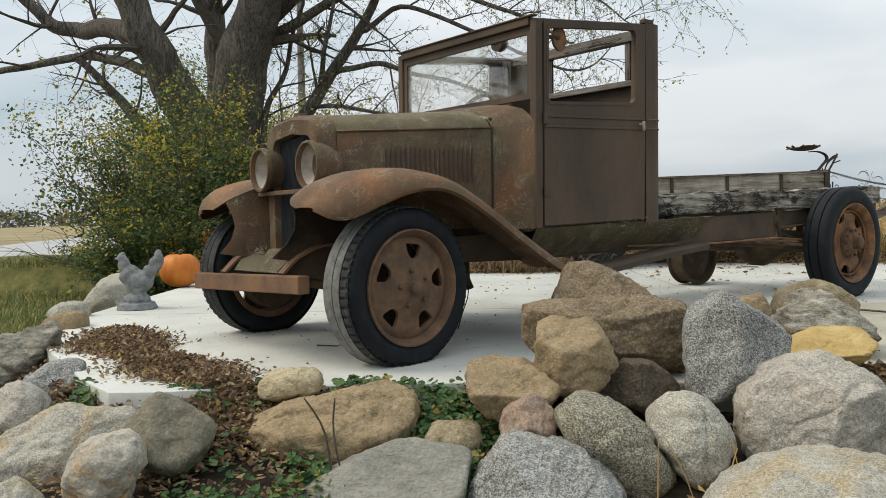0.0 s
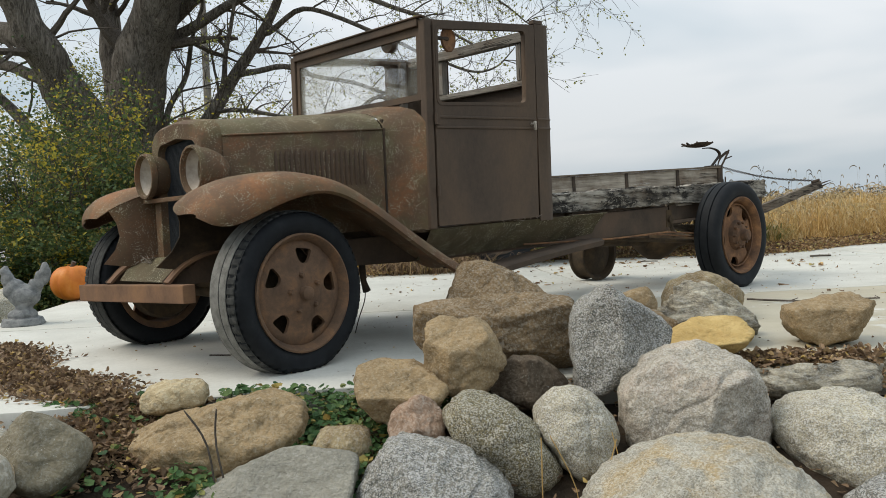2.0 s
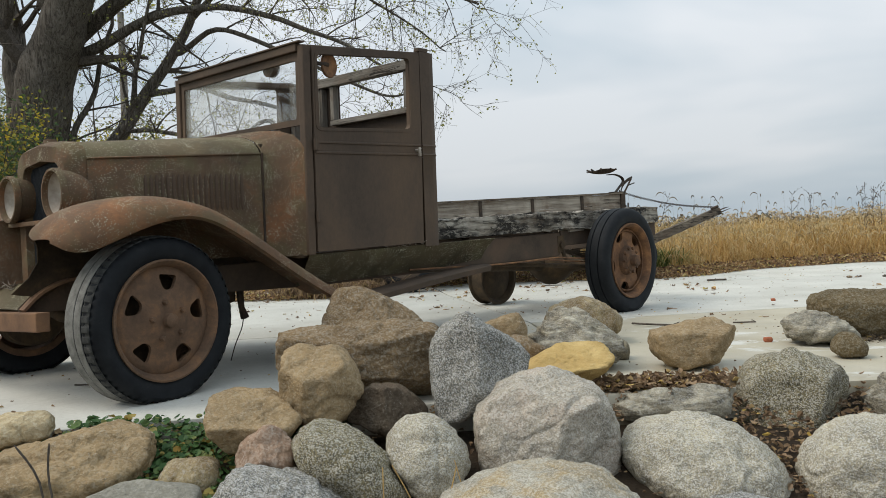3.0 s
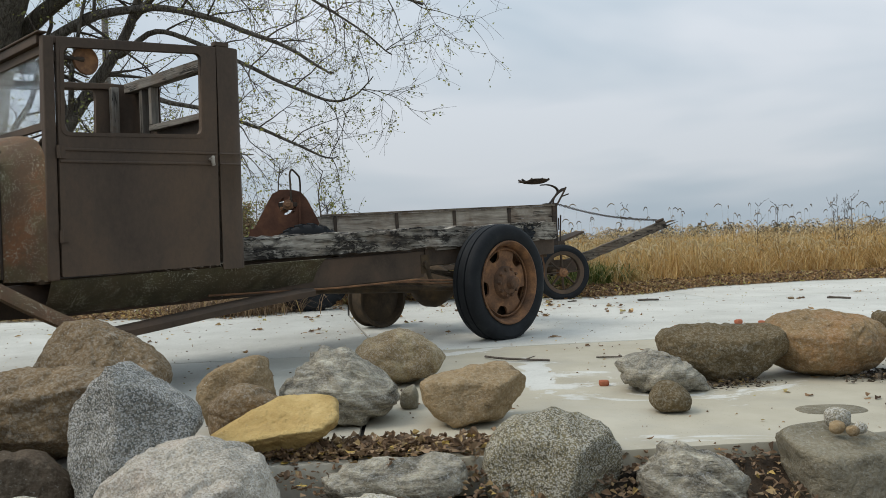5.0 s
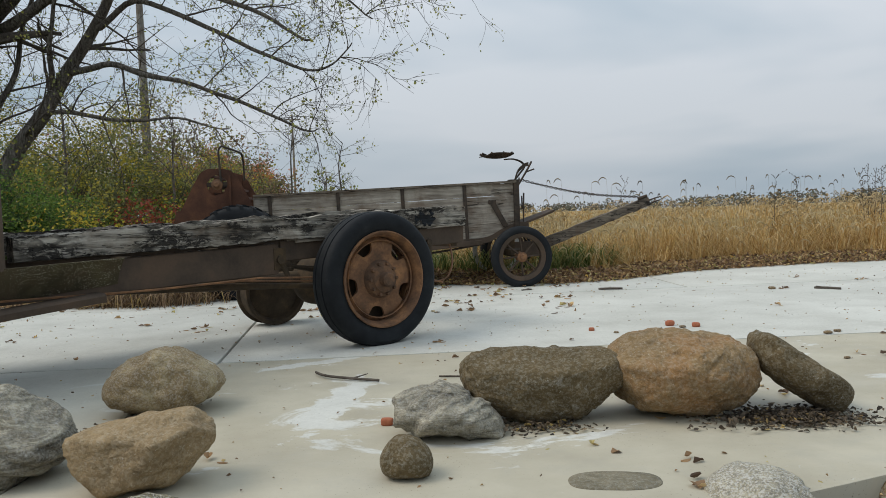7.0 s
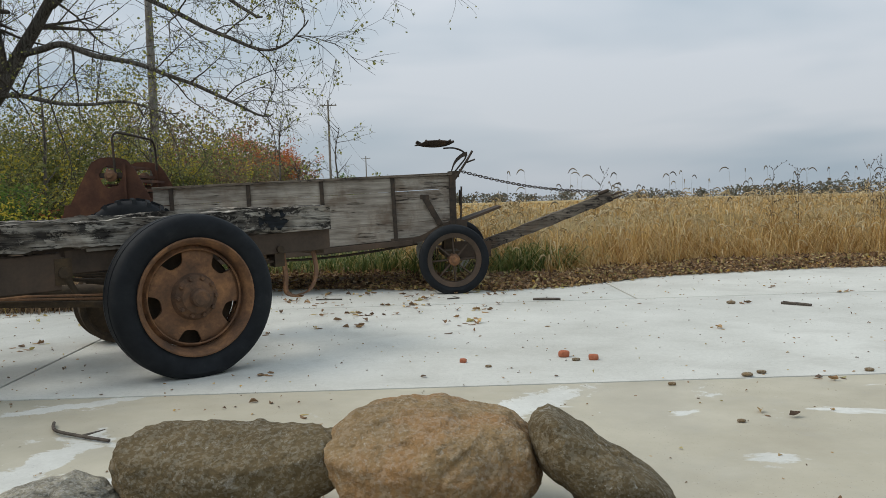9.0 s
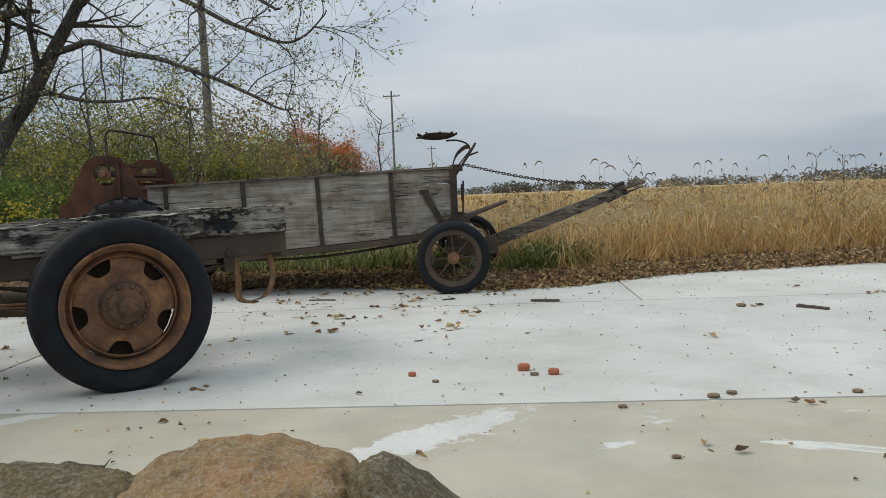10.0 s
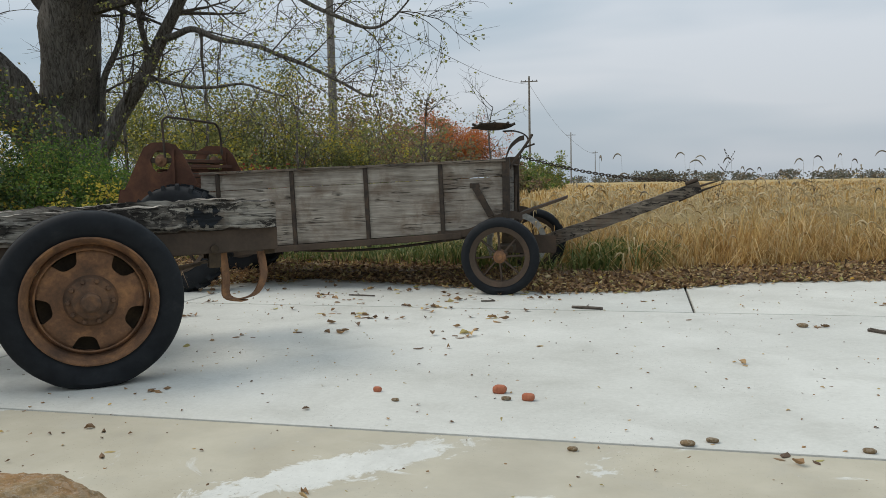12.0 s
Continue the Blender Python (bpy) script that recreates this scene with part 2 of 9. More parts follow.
M_RIM = rust("rust_rim", (0.085, 0.05, 0.032), (0.17, 0.088, 0.047), (0.34, 0.17, 0.075), 0.0, 0.8, 9.0)
M_HUB = rust("rust_hub", (0.06, 0.04, 0.028), (0.12, 0.068, 0.041), (0.21, 0.108, 0.054), 0.0, 0.85, 12.0)
M_RIMF = rust("rust_front_wheel", (0.085, 0.054, 0.036), (0.14, 0.084, 0.052), (0.24, 0.125, 0.062), 0.0, 0.8, 9.0)
M_BUMPER = rust("rust_bumper", (0.12, 0.07, 0.043), (0.18, 0.1, 0.058), (0.26, 0.14, 0.07), 0.0, 0.75, 5.0)
M_PLATE = rust("rust_plate", (0.05, 0.024, 0.016), (0.085, 0.038, 0.023), (0.14, 0.062, 0.032), 0.0, 0.85, 5.0)
M_IRON = rust("dark_iron", (0.026, 0.021, 0.017), (0.048, 0.036, 0.027), (0.085, 0.055, 0.036), 0.0, 0.75, 14.0)
M_TYRE = speckled("tyre_rubber", [(0.35, (0.006, 0.007, 0.009)), (0.6, (0.011, 0.013, 0.015)), (0.8, (0.024, 0.025, 0.026))], 12, 0.74, 0.3)
M_SHOULDER = speckled("tread_shoulder", [(0.35, (0.022, 0.023, 0.023)), (0.6, (0.05, 0.05, 0.047)), (0.8, (0.11, 0.108, 0.1))], 26, 0.85, 0.5)
M_TREAD = speckled("worn_tread", [(0.35, (0.11, 0.107, 0.097)), (0.65, (0.22, 0.215, 0.196))], 22, 0.9, 0.5)
M_GRILLE = speckled("radiator_mesh", [(0.4, (0.018, 0.021, 0.024)), (0.6, (0.045, 0.05, 0.055))], 160, 0.6, 0.6, 0.003)
M_LENS = speckled("headlight_inside", [(0.4, (0.32, 0.27, 0.22)), (0.65, (0.5, 0.45, 0.38))], 12, 0.5, 0.1)
M_WOODB = wood("flaked_timber", (0.09, 0.075, 0.058), (0.52, 0.475, 0.40), 1.0, 0, 1.0)
M_WOODT = wood("rotten_drawbar", (0.05, 0.04, 0.032), (0.26, 0.215, 0.165), 0.45)
M_WOODX = wood("weathered_board", (0.12, 0.095, 0.074), (0.43, 0.385, 0.32), 0.0, 0, 0.15)
M_WOODY = wood("weathered_post", (0.085, 0.075, 0.062), (0.27, 0.245, 0.21), 0.0, 1)
M_WOODZ = wood("weathered_upright", (0.085, 0.075, 0.062), (0.27, 0.245, 0.21), 0.0, 2)
M_BARK = None


def bark_material():
    m, nt, b, vec = start("bark", (1, 1, 0.16), 0.95)
    ridge = noise_node(nt, vec, 26, 5, 0.62, 1.3)
    tone = noise_node(nt, vec, 70, 6, 0.7, 0.5)
    fac = math_node(nt, "ADD", math_node(nt, "MULTIPLY", step_node(nt, ridge, 0.36, 0.62), 0.6), math_node(nt, "MULTIPLY", tone, 0.4))
    col = ramp_node(nt, fac, [(0.22, (0.075, 0.064, 0.053)), (0.42, (0.145, 0.125, 0.103)), (0.72, (0.235, 0.208, 0.175))])
    nt.links.new(col, b.inputs["Base Color"])
    bump(nt, b, fac, 1.0, 0.045)
    return m


def concrete_material(name, lo, hi, damp):
    """Poured concrete; damp: how much a thin tan film of silt lies on it, with ragged gaps."""
    m, nt, b, vec = start(name, (1, 1, 1), 0.85)
    geo = nt.nodes.new("ShaderNodeNewGeometry")
    vec = geo.outputs["Position"]
    big = noise_node(nt, vec, 0.9, 5, 0.6)
    fine = noise_node(nt, vec, 45, 5, 0.7)
    fac = math_node(nt, "ADD", math_node(nt, "MULTIPLY", big, 0.7), math_node(nt, "MULTIPLY", fine, 0.3))
    col = ramp_node(nt, fac, [(0.36, lo), (0.62, hi)])
    if damp > 0:
        mp = nt.nodes.new("ShaderNodeMapping")
        mp.inputs["Scale"].default_value = (0.8, 1.3, 1)
        nt.links.new(vec, mp.inputs["Vector"])
        film = step_node(nt, noise_node(nt, mp.outputs["Vector"], 1.25, 9, 0.66, 0.9), 0.61, 0.58)
        spots = step_node(nt, noise_node(nt, vec, 13, 6, 0.75, 0.5), 0.71, 0.66)
        sx = nt.nodes.new("ShaderNodeSeparateXYZ")
        nt.links.new(vec, sx.inputs[0])
        film = math_node(nt, "MULTIPLY", math_node(nt, "MULTIPLY", film, spots), math_node(nt, "MULTIPLY", step_node(nt, sx.outputs[0], 0.9, 2.3), damp))
        # places where the film has been washed away: centre, turn, half length, half width
        ragged = noise_node(nt, vec, 9, 6, 0.7, 0.6)
        for cx, cy, turn, half, wide in ((4.57, 6.06, 0.902, 0.55, 0.13), (2.93, 5.17, 1.498, 0.62, 0.10), (2.60, 6.08, 0.581, 0.36, 0.07)):
            mp = nt.nodes.new("ShaderNodeMapping")
            mp.vector_type = "TEXTURE"
            mp.inputs["Location"].default_value = (cx, cy, 0)
            mp.inputs["Rotation"].default_value = (0, 0, turn)
            mp.inputs["Scale"].default_value = (half, wide, 1)
            nt.links.new(vec, mp.inputs["Vector"])
            far = nt.nodes.new("ShaderNodeVectorMath")
            far.operation = "LENGTH"
            nt.links.new(mp.outputs["Vector"], far.inputs[0])
            edge = math_node(nt, "ADD", far.outputs["Value"], math_node(nt, "MULTIPLY", ragged, 2.4))
            film = math_node(nt, "MULTIPLY", film, step_node(nt, edge, 1.95, 2.1))
        tone = ramp_node(nt, noise_node(nt, vec, 2.4, 5, 0.6), [(0.3, (0.36, 0.32, 0.235)), (0.7, (0.475, 0.432, 0.33))])
        col = mix_node(nt, film, col, tone)
        rr = step_node(nt, noise_node(nt, vec, 1.1, 3), 0.45, 0.62)
        nt.links.new(math_node(nt, "SUBTRACT", 0.85, math_node(nt, "MULTIPLY", rr, 0.35)), b.inputs["Roughness"])
    stain = step_node(nt, noise_node(nt, vec, 3.1, 8, 0.72, 0.4), 0.5, 0.72)
    col = mix_node(nt, math_node(nt, "MULTIPLY", stain, 0.36), col, (0.34, 0.325, 0.28))
    scuff = step_node(nt, noise_node(nt, vec, 21, 5, 0.7, 1.2), 0.60, 0.68)
    col = mix_node(nt, math_node(nt, "MULTIPLY", scuff, 0.22), col, (0.36, 0.35, 0.32))
    dirt = step_node(nt, noise_node(nt, vec, 95, 3, 0.6), 0.64, 0.70)
    dmask = step_node(nt, noise_node(nt, vec, 1.7, 3), 0.4, 0.65)
    col = mix_node(nt, math_node(nt, "MULTIPLY", math_node(nt, "MULTIPLY", dirt, dmask), 0.7), col, (0.06, 0.05, 0.04))
    nt.links.new(col, b.inputs["Base Color"])
    bump(nt, b, fine, 0.25, 0.003)
    return m


M_BARK = bark_material()
M_TWIG = speckled("twig_bark", [(0.35, (0.055, 0.045, 0.037)), (0.65, (0.13, 0.108, 0.088))], 30, 0.95)
M_PAD = concrete_material("pad_concrete", (0.445, 0.437, 0.39), (0.588, 0.58, 0.528), 0.0)
M_APRON = concrete_material("apron_concrete", (0.48, 0.472, 0.425), (0.62, 0.612, 0.56), 0.92)
M_JOINT = speckled("joint_filler", [(0.4, (0.05, 0.045, 0.04)), (0.6, (0.1, 0.09, 0.08))], 40)
M_POLE = wood("utility_pole_wood", (0.13, 0.115, 0.095), (0.3, 0.28, 0.25), 0.0, 2)

R_GRAN = stone("granite_grey", [(0.3, (0.166, 0.155, 0.129)), (0.5, (0.250, 0.235, 0.194)), (0.7, (0.317, 0.308, 0.281))], 260, 0.62, (0.05, 0.062, 0.07), (0.54, 0.54, 0.53), crust=0.15)
R_OLIVE = stone("granite_olive", [(0.3, (0.144, 0.122, 0.070)), (0.5, (0.217, 0.185, 0.106)), (0.7, (0.287, 0.244, 0.141))], 260, 0.75, (0.07, 0.065, 0.055), (0.48, 0.46, 0.4), crust=0.3)
R_LIGHT = stone("granite_pale", [(0.3, (0.272, 0.246, 0.180)), (0.5, (0.413, 0.372, 0.273)), (0.7, (0.546, 0.492, 0.362))], 260, 0.5, (0.14, 0.13, 0.125), (0.66, 0.65, 0.62), crust=0.2)
R_SWIRL = stone("granite_swirled", [(0.3, (0.257, 0.229, 0.184)), (0.5, (0.391, 0.348, 0.277)), (0.7, (0.514, 0.458, 0.367))], 220, 0.35, (0.12, 0.11, 0.1), (0.64, 0.62, 0.58), 0.0, (0.50, 0.42, 0.34))
R_WARM = stone("granite_warm", [(0.3, (0.239, 0.219, 0.175)), (0.5, (0.362, 0.333, 0.266)), (0.7, (0.478, 0.439, 0.351))], 220, 0.35, (0.12, 0.105, 0.085), (0.62, 0.6, 0.54), 0.0, (0.40, 0.29, 0.14))
R_TAN = stone("sandstone_tan", [(0.3, (0.193, 0.137, 0.075)), (0.5, (0.293, 0.208, 0.113)), (0.7, (0.388, 0.278, 0.152))], 120, 0.15, (0.08, 0.065, 0.045), (0.48, 0.43, 0.33), crust=0.25)
R_RUSTT = stone("sandstone_rust_streaked", [(0.3, (0.159, 0.106, 0.051)), (0.5, (0.241, 0.160, 0.078)), (0.7, (0.318, 0.211, 0.102))], 120, 0.15, (0.07, 0.055, 0.04), (0.46, 0.43, 0.36), 0.0, (0.3, 0.165, 0.07), 0.25)
R_BROWN = stone("stone_brown", [(0.3, (0.132, 0.090, 0.050)), (0.5, (0.199, 0.137, 0.075)), (0.7, (0.263, 0.180, 0.099))], 130, 0.2, (0.06, 0.05, 0.04), (0.46, 0.44, 0.38), crust=0.4)
R_DARK = stone("stone_dark", [(0.3, (0.081, 0.059, 0.030)), (0.5, (0.124, 0.090, 0.045)), (0.7, (0.164, 0.117, 0.059))], 130, 0.15, (0.035, 0.03, 0.022), (0.4, 0.39, 0.33), crust=0.35)
R_GNEISS = stone("gneiss_banded", [(0.36, (0.089, 0.081, 0.062)), (0.47, (0.251, 0.225, 0.170)), (0.56, (0.416, 0.374, 0.283)), (0.64, (0.654, 0.605, 0.475))], 150, 0.2, (0.06, 0.06, 0.06), (0.55, 0.55, 0.53), 0.8, None, 0.25)
R_YELLOW = stone("stone_yellow", [(0.28, (0.36, 0.235, 0.085)), (0.5, (0.50, 0.345, 0.135)), (0.7, (0.60, 0.44, 0.20))], 60, 0.06, (0.25, 0.17, 0.06), (0.6, 0.46, 0.22), crust=0.1)
R_SLATE = stone("stone_slate", [(0.3, (0.135, 0.118, 0.081)), (0.5, (0.205, 0.178, 0.122)), (0.7, (0.271, 0.235, 0.163))], 120, 0.12, (0.08, 0.08, 0.07), (0.42, 0.42, 0.38), 0.0, None, 0.2)
R_PINK = stone("granite_pink", [(0.32, (0.140, 0.100, 0.051)), (0.5, (0.254, 0.187, 0.099)), (0.66, (0.389, 0.315, 0.182))], 170, 0.2, (0.1, 0.085, 0.075), (0.52, 0.5, 0.46), crust=0.6)
R_REDDISH = stone("stone_reddish", [(0.3, (0.191, 0.129, 0.089)), (0.5, (0.289, 0.195, 0.135)), (0.7, (0.381, 0.258, 0.178))], 120, 0.2, (0.1, 0.06, 0.04), (0.56, 0.5, 0.43), crust=0.5)
R_RUSTY = stone("stone_rust_stained", [(0.3, (0.279, 0.249, 0.198)), (0.5, (0.422, 0.378, 0.299)), (0.7, (0.557, 0.498, 0.396))], 120, 0.2, (0.24, 0.19, 0.11), (0.66, 0.64, 0.58), 0.0, (0.56, 0.27, 0.035), 0.2)
R_OCHRE = stone("stone_ochre", [(0.3, (0.276, 0.219, 0.133)), (0.5, (0.418, 0.333, 0.202)), (0.7, (0.551, 0.439, 0.267))], 90, 0.2, (0.24, 0.17, 0.08), (0.66, 0.6, 0.46), crust=0.3)
R_SLAB = stone("slate_slab", [(0.3, (0.177, 0.168, 0.135)), (0.5, (0.281, 0.265, 0.216)), (0.7, (0.385, 0.360, 0.293))], 120, 0.12, (0.09, 0.09, 0.085), (0.46, 0.46, 0.43), 0.35, None, 0.25)
R_UMBER = stone("stone_umber", [(0.3, (0.061, 0.046, 0.032)), (0.5, (0.094, 0.070, 0.048)), (0.7, (0.124, 0.091, 0.064))], 130, 0.1, (0.03, 0.024, 0.018), (0.3, 0.26, 0.2), crust=0.1)

# ---- mesh builders ----
class Build:
    """Gathers vertices and faces of one mesh."""

    def __init__(self):
        self.v, self.f = [], []

    def add(self, verts, faces, m=None):
        n = len(self.v)
        if m is not None:
            verts = [m @ Vector(p) for p in verts]
        self.v.extend(tuple(p) for p in verts)
        self.f.extend(tuple(i + n for i in f) for f in faces)
        return self

    def box(self, x0, x1, y0, y1, z0, z1, m=None):
        vs = [(x, y, z) for x in (x0, x1) for y in (y0, y1) for z in (z0, z1)]
        return self.add(vs, [(0, 1, 3, 2), (4, 6, 7, 5), (0, 4, 5, 1), (2, 3, 7, 6), (0, 2, 6, 4), (1, 5, 7, 3)], m)

    def hexa(self, low, high):
        """A block from four low and four high corners, both in the same order round."""
        return self.add([*low, *high], [(3, 2, 1, 0), (4, 5, 6, 7), (0, 1, 5, 4), (1, 2, 6, 5), (2, 3, 7, 6), (3, 0, 4, 7)])

    def prism(self, outline, z0, z1):
        n = len(outline)
        vs = [(x, y, z0) for x, y in outline] + [(x, y, z1) for x, y in outline]
        fs = [tuple(range(n - 1, -1, -1)), tuple(range(n, 2 * n))]
        fs += [(i, (i + 1) % n, n + (i + 1) % n, n + i) for i in range(n)]
        return self.add(vs, fs)

    def tube(self, pts, radii, sides=8, caps=True):
        pts = [Vector(p) for p in pts]
        if isinstance(radii, (int, float)):
            radii = [radii] * len(pts)
        n0 = len(self.v)
        ref = Vector((0.13, 0.21, 0.97))
        for i, p in enumerate(pts):
            t = (pts[min(i + 1, len(pts) - 1)] - pts[max(i - 1, 0)])
            t = t.normalized() if t.length > 1e-9 else Vector((0, 0, 1))
            a = t.cross(ref)
            a = a.normalized() if a.length > 1e-4 else t.cross(Vector((1, 0, 0))).normalized()
            b = t.cross(a)
            ref = a.cross(t) if abs(t.dot(ref)) < 0.9 else ref
            for k in range(sides):
                th = 2 * math.pi * k / sides
                self.v.append(tuple(p + radii[i] * (math.cos(th) * a + math.sin(th) * b)))
        for i in range(len(pts) - 1):
            for k in range(sides):
                k2 = (k + 1) % sides
                self.f.append((n0 + i * sides + k, n0 + i * sides + k2, n0 + (i + 1) * sides + k2, n0 + (i + 1) * sides + k))
        if caps:
            self.f.append(tuple(n0 + k for k in range(sides - 1, -1, -1)))
            e = n0 + (len(pts) - 1) * sides
            self.f.append(tuple(e + k for k in range(sides)))
        return self

    def lathe(self, profile, segs=48, m=None, closed=False, ripple=None):
        """Turns (radius, along) pairs round the local y axis."""
        n = len(profile)
        vs = []
        for s in range(segs):
            th = 2 * math.pi * s / segs
            for j, (r, y) in enumerate(profile):
                rr = r + (ripple(s, j) if ripple else 0)
                vs.append((rr * math.cos(th), y, rr * math.sin(th)))
        fs = []
        for s in range(segs):
            s2 = (s + 1) % segs
            for j in range(n if closed else n - 1):
                j2 = (j + 1) % n
                fs.append((s * n + j, s * n + j2, s2 * n + j2, s2 * n + j))
        return self.add(vs, fs, m)

    def sheet(self, grid, thick):
        """A curved plate from rows of points, with thickness."""
        rows, cols = len(grid), len(grid[0])
        g = [[Vector(p) for p in r] for r in grid]
        off = []
        for i in range(rows):
            for j in range(cols):
                a = g[min(i + 1, rows - 1)][j] - g[max(i - 1, 0)][j]
                b = g[i][min(j + 1, cols - 1)] - g[i][max(j - 1, 0)]
                nn = a.cross(b)
                off.append(nn.normalized() * thick if nn.length > 1e-9 else Vector((0, 0, thick)))
        vs = [p for r in g for p in r]
        vs += [p - o for p, o in zip(vs[:], off)]
        N = rows * cols
        fs = []
        for i in range(rows - 1):
            for j in range(cols - 1):
                a, b, c, d = i * cols + j, i * cols + j + 1, (i + 1) * cols + j + 1, (i + 1) * cols + j
                fs += [(a, d, c, b), (N + a, N + b, N + c, N + d)]
        edge = [(0, j) for j in range(cols)] + [(i, cols - 1) for i in range(1, rows)]
        edge += [(rows - 1, j) for j in range(cols - 2, -1, -1)] + [(i, 0) for i in range(rows - 2, 0, -1)]
        ids = [i * cols + j for i, j in edge]
        for k in range(len(ids)):
            a, b = ids[k], ids[(k + 1) % len(ids)]
            fs.append((a, b, N + b, N + a))
        return self.add(vs, fs)

    def mesh(self, name, material, smooth=None, bevel=0.0):
        me = bpy.data.meshes.new(name)
        me.from_pydata(self.v, [], self.f)
        if bevel > 0:
            bm = bmesh.new()
            bm.from_mesh(me)
            bmesh.ops.recalc_face_normals(bm, faces=bm.faces)
            bmesh.ops.bevel(bm, geom=bm.edges[:], offset=bevel, segments=2, profile=0.6, affect="EDGES", clamp_overlap=True)
            bm.to_mesh(me)
            bm.free()
        elif smooth is None or smooth > 0:
            bm = bmesh.new()
            bm.from_mesh(me)
            bmesh.ops.recalc_face_normals(bm, faces=bm.faces)
            bm.to_mesh(me)
            bm.free()
        if smooth:
            me.polygons.foreach_set("use_smooth", [True] * len(me.polygons))
            me.set_sharp_from_angle(angle=radians(smooth))
        if material:
            me.materials.append(material)
        me.update()
        return me


def thing(name, label, category, m=None, group="", kind=""):
    ob = tagged(new(name), label, category, group, kind)
    ob.empty_display_size = 0.1
    if m is not None:
        ob.matrix_world = m
    return ob


def part(name, bd, material, parent, label="", smooth=None, bevel=0.0, m=None):
    ob = new(name, bd.mesh(name, material, smooth, bevel) if isinstance(bd, Build) else bd)
    ob.parent = parent
    if m is not None:
        ob.matrix_basis = m
    if label:
        ob["label"] = label
    return ob


def single(name, bd, material, label, category, smooth=None, bevel=0.0, group="", kind="", m=None):
    ob = new(name, bd.mesh(name, material, smooth, bevel) if isinstance(bd, Build) else bd)
    if m is not None:
        ob.matrix_world = m
    return tagged(ob, label, category, group, kind)


def smooth_path(pts, steps=6):
    """A curve through the points."""
    p = [Vector(q) for q in pts]
    out = []
    for i in range(len(p) - 1):
        a, b, c, d = p[max(i - 1, 0)], p[i], p[i + 1], p[min(i + 2, len(p) - 1)]
        for k in range(steps):
            t = k / steps
            out.append(0.5 * (2 * b + (c - a) * t + (2 * a - 5 * b + 4 * c - d) * t * t + (3 * b - a - 3 * c + d) * t ** 3))
    return out + [p[-1]]


def curve_at(x, xs, ys):
    return float(np.interp(x, xs, ys))


def rounded(q, r, n=6):
    """The outline of a quadrilateral (four corners in order) with rounded corners, n + 1 points a corner."""
    out = []
    q = [Vector(p) for p in q]
    for i in range(4):
        a, b, c = q[i - 1], q[i], q[(i + 1) % 4]
        u, w = (a - b).normalized(), (c - b).normalized()
        for k in range(n + 1):
            t = k / n
            p0, p2 = b + u * r, b + w * r
            out.append((1 - t) ** 2 * p0 + 2 * t * (1 - t) * b + t * t * p2)
    return out


def ring_panel(bd, outer, hole, r_out, r_in, back, n=6):
    """A plate with an opening; back: the vector through its thickness."""
    o, h = rounded(outer, r_out, n), rounded(hole, r_in, n)
    k = len(o)
    back = Vector(back)
    vs = o + h + [p + back for p in h] + [p + back for p in o]
    fs = []
    for i in range(k):
        j = (i + 1) % k
        for a, b in ((0, 1), (1, 2), (2, 3), (3, 0)):
            fs.append((a * k + i, a * k + j, b * k + j, b * k + i))
    return bd.add(vs, fs)


def roughen(ob, amount, scale, seed=0.0):
    """Uneven, worn surface: moves the vertices by noise."""
    for v in ob.data.vertices:
        n = noise.noise_vector(v.co * scale + Vector((seed, seed * 2, seed * 3)))
        v.co += n * amount


def split_long(bd, x0, x1, y0, y1, z0, z1, nx, ny=3, nz=3):
    """A box cut finely enough to be worn."""
    xs, ys, zs = np.linspace(x0, x1, nx + 1), np.linspace(y0, y1, ny + 1), np.linspace(z0, z1, nz + 1)
    ring = [(ys[j], zs[0]) for j in range(ny)] + [(ys[ny], zs[k]) for k in range(nz)]
    ring += [(ys[j], zs[nz]) for j in range(ny, 0, -1)] + [(ys[0], zs[k]) for k in range(nz, 0, -1)]
    c = len(ring)
    vs = [(x, y, z) for x in xs for y, z in ring]
    fs = [(i * c + k, i * c + (k + 1) % c, (i + 1) * c + (k + 1) % c, (i + 1) * c + k) for i in range(nx) for k in range(c)]
    fs += [tuple(range(c)), tuple(nx * c + k for k in range(c - 1, -1, -1))]
    return bd.add(vs, fs)

# ---- ground, pad, road ----
def ground_height(x, y):
    """The lie of the land: a low bank round the pad, gently falling away."""
    d = math.hypot(x - 1.5, y - 6.5)
    z = -0.012 * max(0.0, d - 9.0)
    front = curve_at(x, [-2.4, -1.5, -1.0, 0.3, 2.3, 3.5, 4.0, 4.65, 5.2, 6.5, 9.0, 14.0], [4.9, 3.5, 3.28, 3.47, 3.55, 3.62, 3.7, 4.02, 4.3, 4.7, 5.0, 5.4])
    step = curve_at(x, [-1.2, -0.6, 4.0, 5.0], [0.075, 0.045, 0.06, 0.14])
    out = front - y
    if out > -0.25:
        z = min(z, -max(0.12 if out < -0.05 else step, curve_at(out, [0, 0.3, 0.9, 1.6], [step, step + 0.09, 0.36, 0.45])))
    if x < -2.0:
        z = min(z, -0.10 - 0.38 * min(1.0, max(0.0, (-2.1 - x) / 2.2)))
    if y < 12.0 and x > -2.3 and out < -0.05:
        z = min(z, -0.12)
    if y > 9.5 and d < 14:
        z = max(z, -0.06) if y > 11.4 else z
    return z


